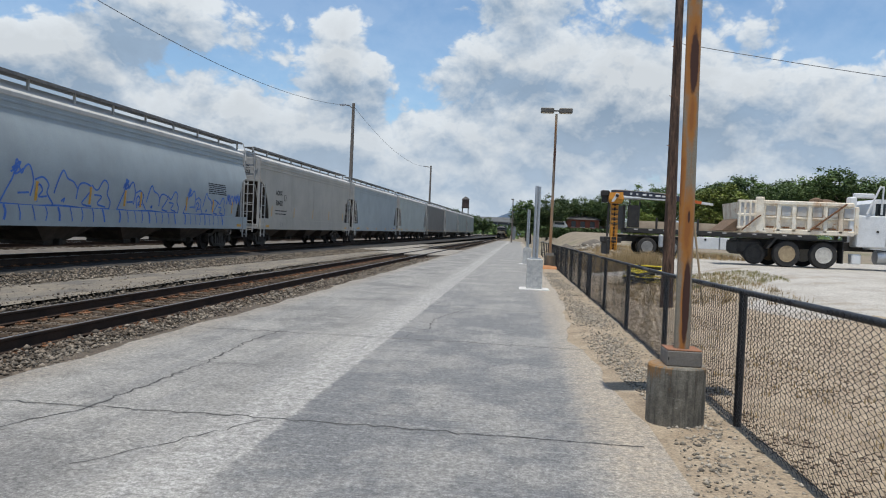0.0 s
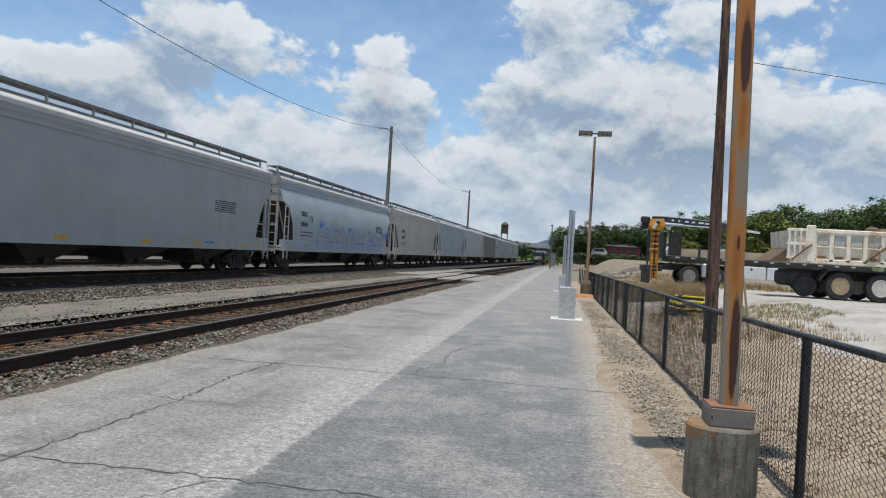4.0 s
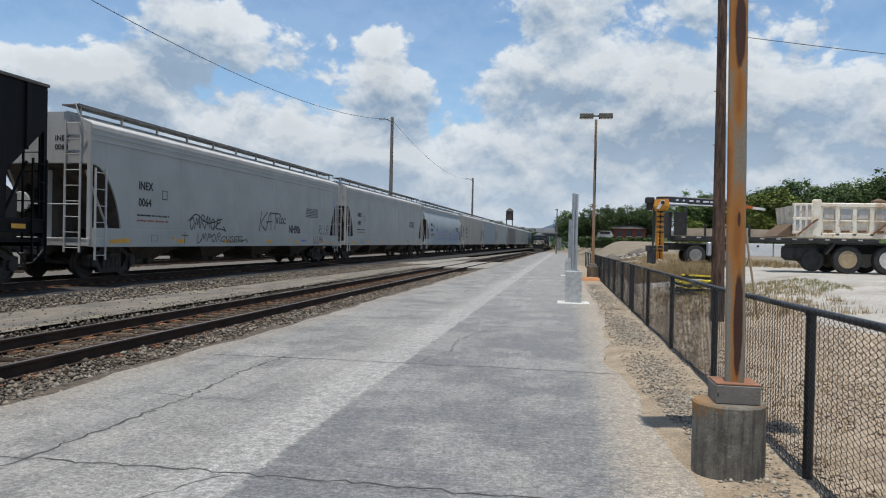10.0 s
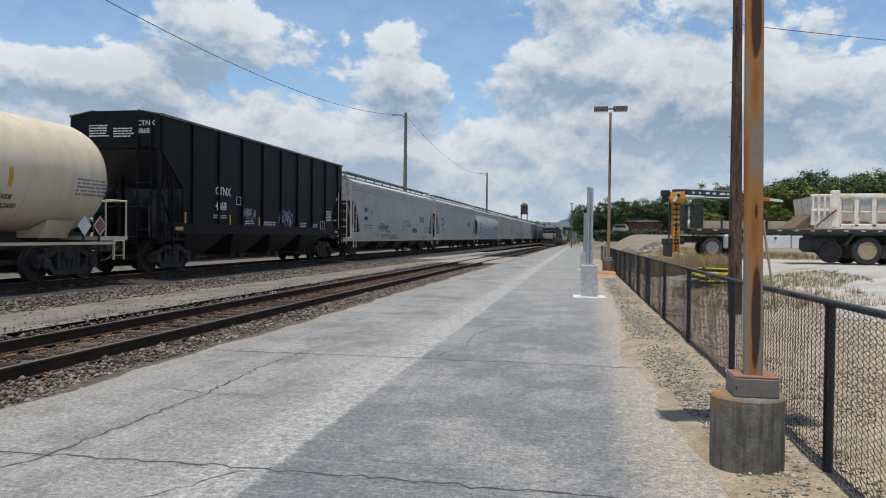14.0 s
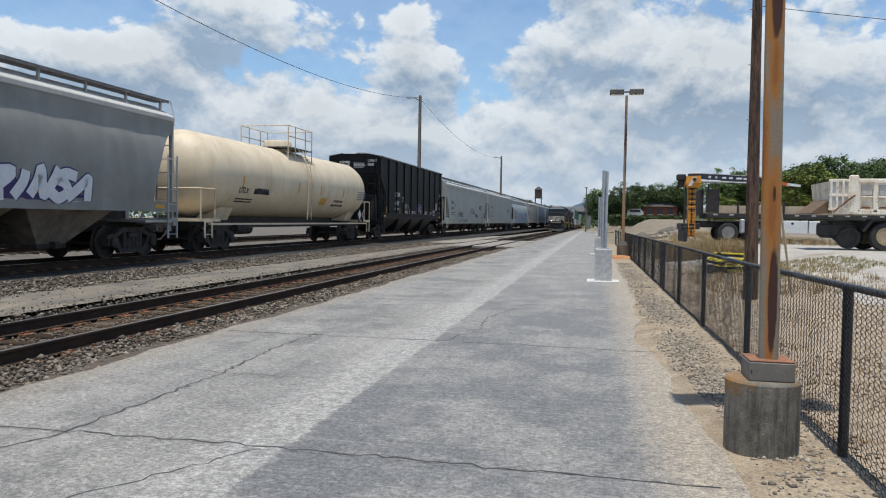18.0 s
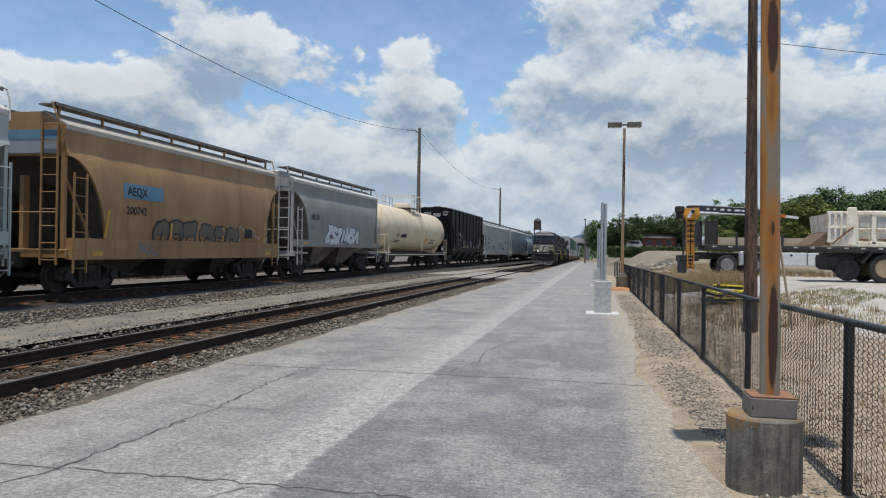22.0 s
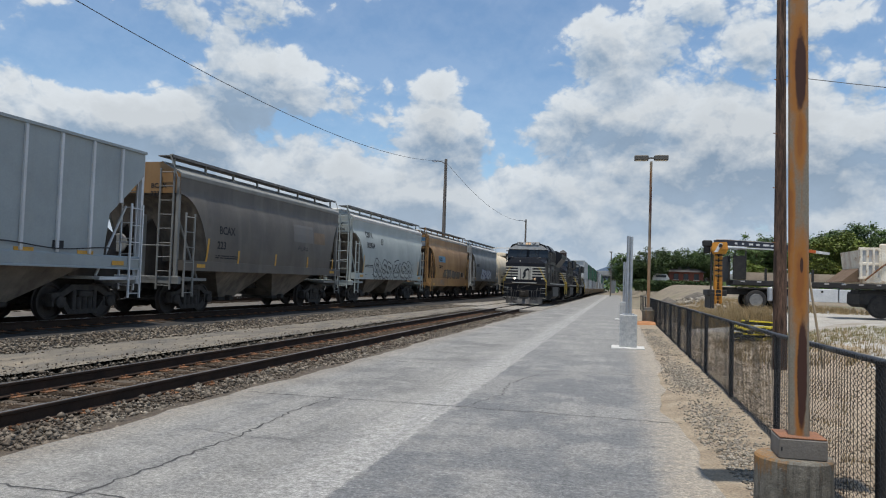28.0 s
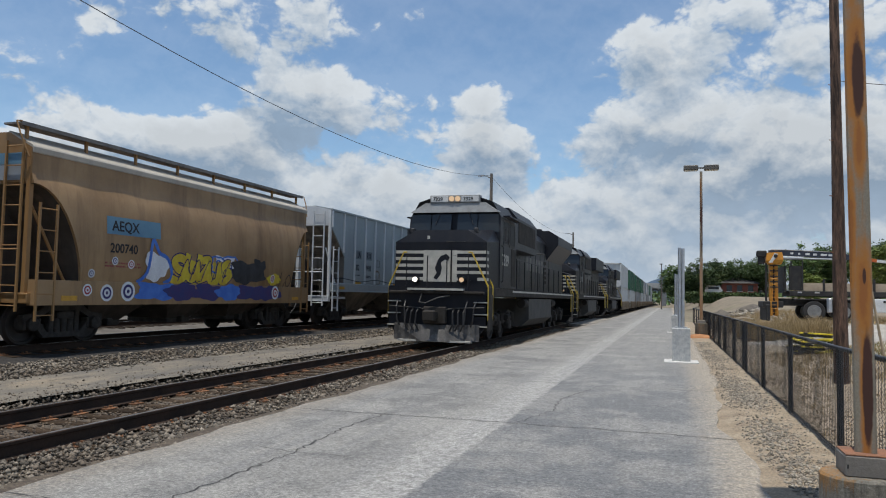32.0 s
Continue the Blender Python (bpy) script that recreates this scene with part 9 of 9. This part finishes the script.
def crown_mesh(seed, w, h, base, material, n_clump=330, per=34, leaf=0.20):
    """Clumps of small leaf cards round a branching, uneven crown."""
    r = np.random.default_rng(seed)
    lob = [(r.uniform(-w * .32, w * .32), r.uniform(-w * .32, w * .32), base + h * r.uniform(.28, .80), w * r.uniform(.20, .34), h * r.uniform(.16, .30)) for _ in range(11)]
    lob.append((0, 0, base + h * 0.55, w * 0.36, h * 0.40))
    cs = []
    for _ in range(n_clump):
        x, y, z, rw, rh = lob[r.integers(len(lob))]
        d = r.normal(size=3)
        d /= np.linalg.norm(d)
        k = r.uniform(0.65, 1.08)
        cs.append((x + d[0] * rw * k, y + d[1] * rw * k, max(base, z + d[2] * rh * k)))
    cs = np.array(cs)
    n = len(cs) * per
    cen = np.repeat(cs, per, 0) + r.normal(0, w * 0.036, (n, 3)) * (1, 1, 0.7)
    u = r.normal(size=(n, 3)) * (1, 1, 0.45)
    u /= np.linalg.norm(u, axis=1)[:, None]
    v = np.cross(u, r.normal(size=(n, 3)) * 0.7 + np.array((0, -0.15, 0.75)))
    v /= np.linalg.norm(v, axis=1)[:, None]
    s = (leaf * r.uniform(0.5, 1.2, n))[:, None]
    V = np.stack([cen - u * s, cen + v * s * 0.55, cen + u * s, cen - v * s * 0.55], 1)
    return big_mesh("crown", V.reshape(-1, 3), np.arange(n * 4).reshape(-1, 4), material)


def trunk_mb(seed, h, w):
    r, mb = random.Random(seed), MB()
    mb.tube((0, 0, -0.4), (0.1, 0, h * 0.35), w * 0.035, 9, w * 0.026)
    mb.tube((0.1, 0, h * 0.35), (0.0, 0.1, h * 0.7), w * 0.026, 8, w * 0.012)
    for k in range(6):
        a = r.uniform(0, 6.28)
        z = h * r.uniform(0.25, 0.5)
        mb.tube((0.05, 0, z), (w * 0.28 * math.cos(a), w * 0.28 * math.sin(a), z + h * r.uniform(0.15, 0.3)), w * 0.014, 6, w * 0.005)
    return mb


TREE_KINDS = []
for k in range(5):
    w, h = (8.0, 9.0, 7.0, 10.0, 6.5)[k], (9.5, 11.0, 10.5, 10.0, 8.0)[k]
    TREE_KINDS.append((crown_mesh(60 + k, w, h * 0.86, h * 0.14, M_LEAFPALE if k == 4 else M_LEAF), trunk_mb(80 + k, h, w).mesh("trunk", M_BARK), h))


def tree(x, y, top, k, turn):
    """A tree whose crown reaches the given height above datum."""
    crown, trunk, h = TREE_KINDS[k]
    z = hz(x, y) - 0.1 if y < 1000 else 0
    t = thing("tree", ("full dark green broadleaf tree in summer leaf", "tall spreading green broadleaf tree", "narrow dark green broadleaf tree", "wide dense green broadleaf tree", "yellow-green young broadleaf tree")[k], "tree", "trees round the yard")
    s = (top - z) / h
    t.matrix_basis = Matrix.Translation((x, y, z)) @ Matrix.Rotation(turn, 4, "Z") @ Matrix.Diagonal((s * 1.1, s * 1.1, s, 1))
    part("crown", crown, M_LEAF, t)
    part("trunk", trunk, M_BARK, t)
    return t


tr_rng = random.Random(17)
for x, y, top, k in ((2.2, 142, 8.6, 2), (5.2, 140, 8.9, 0), (8.0, 150, 8.8, 1), (10.5, 152, 9.9, 3), (13.5, 153, 10.2, 1), (17, 150, 9.4, 0), (20.5, 122, 10.2, 0), (24, 125, 9.8, 3), (28, 118, 11.2, 1), (32, 120, 12.0, 3), (25.5, 100, 9.4, 4), (12.9, 78, 4.7, 4), (29.5, 104, 8.6, 4), (37, 121, 12.2, 0), (41, 118, 12.6, 1), (45, 120, 12.4, 3), (50, 119, 13.6, 0), (55, 118, 13.8, 1), (60, 120, 14.2, 3), (65, 118, 13.6, 0), (70, 120, 14, 1), (26, 140, 10.5, 3), (36, 142, 12.5, 1), (47, 140, 13.8, 3), (58, 142, 15.0, 1), (68, 141, 15, 3),
                     (-23, 262, 9.8, 0), (-19.5, 258, 8.8, 3), (-16.5, 265, 8.0, 0), (-12.8, 268, 7.6, 3), (-26.5, 270, 9.5, 1), (-31, 275, 9.0, 3), (2, 200, 8.6, 1), (6, 205, 9.5, 3), (12, 190, 11, 0), (20, 180, 11.5, 1), (-38, 280, 9, 0), (-46, 285, 9.5, 3), (-55, 290, 10, 1), (30, 175, 12.5, 3), (42, 175, 14, 0), (54, 172, 15.5, 1)):
    tree(x, y, top, k, tr_rng.uniform(0, 6.28))
hedge = thing("hedge", "clipped dark green hedge below the brick house", "hedge")
hb = np.random.default_rng(5)
n = 6000
cen = np.stack([hb.uniform(2.5, 15, n), hb.uniform(119, 121, n), hz(8, 120) - 0.9 + hb.uniform(0, 1.5, n)], -1)
u = hb.normal(size=(n, 3)) * 0.16
v = hb.normal(size=(n, 3)) * 0.10
part("leaves", big_mesh("leaves", np.stack([cen - u, cen + v, cen + u, cen - v], 1).reshape(-1, 3), np.arange(n * 4).reshape(-1, 4), M_LEAF), M_LEAF, hedge)


def tufts(name, n, xr, yr, hr, material, label, seed, blades=9):
    r = np.random.default_rng(seed)
    x, y = r.uniform(*xr, n), r.uniform(*yr, n)
    z = height(x, y)
    x, y, z = (np.repeat(a, blades) + r.normal(0, 0.05, n * blades) * (0 if i == 2 else 1) for i, a in enumerate((x, y, z)))
    m = n * blades
    h = r.uniform(*hr, m)
    a = r.uniform(0, 2 * np.pi, m)
    lean = r.uniform(0.1, 0.55, m) * h
    w = 0.008
    b0 = np.stack([x - w * np.sin(a), y + w * np.cos(a), z], -1)
    b1 = np.stack([x + w * np.sin(a), y - w * np.cos(a), z], -1)
    tip = np.stack([x + lean * np.cos(a), y + lean * np.sin(a), z + h], -1)
    return tagged(new(name, big_mesh(name, np.stack([b0, b1, tip], 1).reshape(-1, 3), np.arange(m * 3).reshape(-1, 3), material)), label, "grass", kind="stuff")


tufts("grass", 620, (2.6, 6.4), (16, 24), (0.04, 0.20), M_DRYGRASS, "dry straw-coloured grass on the bank behind the fence", 1)
tufts("grass", 620, (4.2, 7.4), (20, 24.5), (0.04, 0.13), M_GREENGRASS, "greenish grass patch before the parked trucks", 2)
tufts("grass", 1300, (2.8, 6.0), (31, 36), (0.25, 0.75), M_DRYGRASS, "tall dry weeds at the foot of the crane", 3)
tufts("grass", 2600, (2.3, 12.0), (36, 66), (0.10, 0.40), M_DRYGRASS, "dry brown weeds on the waste ground behind the lot", 7)
tufts("grass", 260, (1.75, 3.4), (4, 22), (0.03, 0.10), M_DRYGRASS, "thin dry grass behind the fence", 4, 6)

# heaps of spoil and rubble
for x, y, r_, h_, mm, lab in ((4.4, 70, 1.3, 0.8, M_YARDGRAVEL, "grey rubble heap at the lot's edge"), (7.4, 74, 1.5, 0.6, M_YARDGRAVEL, "low grey gravel heap"), (3.2, 62, 1.4, 0.5, M_DIRT, "small brown spoil heap"), (5.4, 58, 1.8, 0.3, M_DIRT, "low brown spoil heap")):
    rr = random.Random(int(x * 10))
    rings_ = []
    for k in range(6):
        q = k / 5
        rings_.append([(x + r_ * (1 - q * 0.95) * math.cos(t / 14 * 6.283) * rr.uniform(0.85, 1.1), y + r_ * (1 - q * 0.95) * math.sin(t / 14 * 6.283) * rr.uniform(0.85, 1.1), hz(x, y) - 0.1 + h_ * (q ** 0.8)) for t in range(14)])
    solid("spoil_mound", MB().loft(rings_), mm, lab, "heap", smooth=True)

rb = np.random.default_rng(44)
n = 2600
rx_, ry_ = rb.uniform(2.2, 8.5, n), rb.uniform(44, 78, n)
rub = np.stack([rx_, ry_, height(rx_, ry_) + 0.02], -1)
tagged(new("rubble", stones("rubble", rub, rb.gamma(1.5, 0.05, n).clip(0.03, 0.34), M_PEBBLE, 45, 0.6)), "broken concrete and stones strewn over the waste ground", "rubble", kind="stuff")
boards = random.Random(12)
for k in range(7):
    bx_, by_ = boards.uniform(3.2, 7.0), boards.uniform(52, 70)
    solid("board", MB().box(-boards.uniform(0.6, 1.3), 1.0, -0.07, 0.07, 0, 0.04), M_DECK if k % 2 else M_GREYPOLE, "weathered loose board lying in the rubble", "board", "loose boards", at=pose(bx_, by_, hz(bx_, by_) + 0.10, 0, boards.uniform(-16, 16), boards.uniform(0, 180)))

# ---- distance ----
M_BRICK = mat("red_brick_wall", (0.22, 0.075, 0.055), (0.17, 0.06, 0.045), 2.0, 0.9, fine=20, spread=0.15)
M_ROOF = mat("grey_shingle_roof", (0.085, 0.08, 0.078), (0.065, 0.062, 0.06), 3.0, 0.9)
bh = thing("brick_house", "low red brick house with a grey hipped roof", "house")
part("wall", MB().box(9.4, 15.6, 148, 156, 1.8, 5.2), M_BRICK, bh)
part("roof", MB().loft([[(8.9, 147.5, 5.15), (16.1, 147.5, 5.15), (16.1, 156.5, 5.15), (8.9, 156.5, 5.15)], [(11.2, 151, 6.35), (13.8, 151, 6.35), (13.8, 153, 6.35), (11.2, 153, 6.35)]]), M_ROOF, bh)
for x in (10.2, 12.0, 13.9):
    wdw = part("window", MB().box(x, x + 0.9, 147.93, 147.99, 3.7, 4.8), M_GLASS, bh)
    part("sill", MB().box(x - 0.08, x + 0.98, 147.88, 147.98, 3.58, 3.68), M_NEWCONC, wdw)
part("chimney", MB().box(12.9, 13.4, 151.5, 152.1, 5.8, 7.0), M_BRICK, bh)
van = thing("parked_van", "small white van parked by the brick house", "van")
part("body", MB().prism([(6.0, 2.9), (6.0, 4.0), (6.3, 4.5), (8.4, 4.5), (8.7, 4.0), (8.9, 3.7), (8.9, 2.9)], "y", 139, 140.8), M_TRUCKWHITE, van)
part("window", MB().box(6.5, 8.3, 138.96, 138.99, 3.85, 4.3), M_GLASS, van)
for x in (6.5, 8.3):
    part("wheel", MB().lathe([(0.3, 139.0), (0.32, 139.05), (0.32, 139.2)], 14, "y", (x, 0, 2.85)), M_TYRE, van)
M_BRIDGE = mat("bridge_concrete", (0.40, 0.40, 0.39), (0.32, 0.32, 0.31), 0.6, 0.9)
br = thing("road_bridge", "pale concrete road bridge crossing the tracks", "bridge")
part("deck", MB().box(-90, 40, 275, 286, 6.0, 6.9), M_BRIDGE, br)
part("parapet", MB().box(-90, 40, 274.7, 275, 6.3, 7.9), M_BRIDGE, br, "pale parapet")
for x in (-60, -38, -26, -2.5, 6, 22):
    part("pier", MB().box(x, x + 1.4, 276, 285, -0.5, 6.0), M_BRIDGE, br)
for x in np.arange(-88, 40, 4.0):
    part("girder_stiffener", MB().box(x, x + 0.25, 274.95, 275.3, 5.6, 6.3), M_BRIDGE, br)
part("girder", MB().box(-90, 40, 275.3, 275.8, 5.2, 6.0), mat("dark_girder", (0.07, 0.075, 0.08), None, 1.0, 0.7), br)
tw = thing("water_tower", "old dark timber water tank on a tall stand", "water tower")
part("tank", MB().lathe([(1.5, 12.4), (1.55, 12.6), (1.55, 16.0), (1.5, 16.1)], 20, at=(-23.4, 320, 0)), mat("dark_red_tank", (0.10, 0.065, 0.055), (0.07, 0.05, 0.045), 1.0, 0.9), tw)
part("roof", MB().lathe([(1.85, 16.0), (0.9, 16.9), (0.05, 17.4)], 20, at=(-23.4, 320, 0)), M_ROOF, tw)
for sx_ in (-1, 1):
    for sy_ in (-1, 1):
        part("leg", MB().tube((-23.4 + sx_ * 1.7, 320 + sy_ * 1.7, 0), (-23.4 + sx_ * 1.2, 320 + sy_ * 1.2, 12.5), 0.12, 6), M_CHASSIS, tw)
part("ring_walk", MB().lathe([(1.95, 12.3), (1.95, 12.45), (1.5, 12.45)], 20, at=(-23.4, 320, 0)), M_CHASSIS, tw)

ridge = MB()
rows = []
prof_rng = random.Random(4)
for i in range(90):
    x = -1500 + i * 40
    z = 30 + 62 * math.exp(-((x - 40) / 120) ** 2) + 34 * math.exp(-((x - 150) / 60) ** 2) + 30 * math.exp(-((x - 700) / 260) ** 2) + 22 * math.exp(-((x + 700) / 400) ** 2) + prof_rng.uniform(-3, 3)
    rows.append([(x, 2450, -30), (x, 2500, z), (x, 2700, -30)])
ridge.loft(rows, caps=False, closed=False)
solid("backdrop", ridge, mat("hazy_blue_ridge", (0.115, 0.165, 0.235), (0.095, 0.14, 0.205), 0.004, 1.0, bump=0, fine=0.02, spread=0.08), "hazy blue wooded ridge on the horizon", "hills", kind="structure", smooth=True)
woods = thing("far_woods", "distant band of dark green woodland", "woods", kind="stuff")
wr = np.random.default_rng(8)
n = 26000
wx = wr.uniform(-420, 420, n)
wy = wr.uniform(330, 380, n)
tops = 7.5 + 1.6 * np.sin(wx * 0.05) + 1.2 * np.sin(wx * 0.13 + 1) + 3.5 * (np.abs(wx) > 80)
cen = np.stack([wx, wy, wr.uniform(0, 1, n) ** 0.7 * tops], -1)
u, v = wr.normal(size=(n, 3)) * 0.7, wr.normal(size=(n, 3)) * 0.45
part("leaves", big_mesh("leaves", np.stack([cen - u, cen + v, cen + u, cen - v], 1).reshape(-1, 3), np.arange(n * 4).reshape(-1, 4), M_LEAF), M_LEAF, woods)


# ---- movement ----
TIMES = [0.0, 0.1, 0.2] + [float(t) for t in range(1, 32)] + [31.8, 31.9, 32.0]


def on_freight(s):
    return T2 @ pose(0, s, 0)


def motions():
    for car, s13 in TRAIN:
        walk(car, [(t, on_freight(s13 + SPEED * (t - 13.0))) for t in TIMES])
    for unit, off in INTERMODAL:
        walk(unit, [(t, T1 @ pose(0, LOCO_END + off + LOCO_SPEED * (32.0 - t), 0)) for t in TIMES])
    for ws, y, z, way in ROLLING:
        rate = math.degrees((SPEED if way > 0 else LOCO_SPEED) / z) * (-1 if way > 0 else 1)
        step = (3 if way > 0 else 2) / FPS
        n = int(32.0 / step + 0.001)
        walk(ws, [(k * step, pose(0, y, z, rate * k * step % 360)) for k in range(n + 1)])


motions()
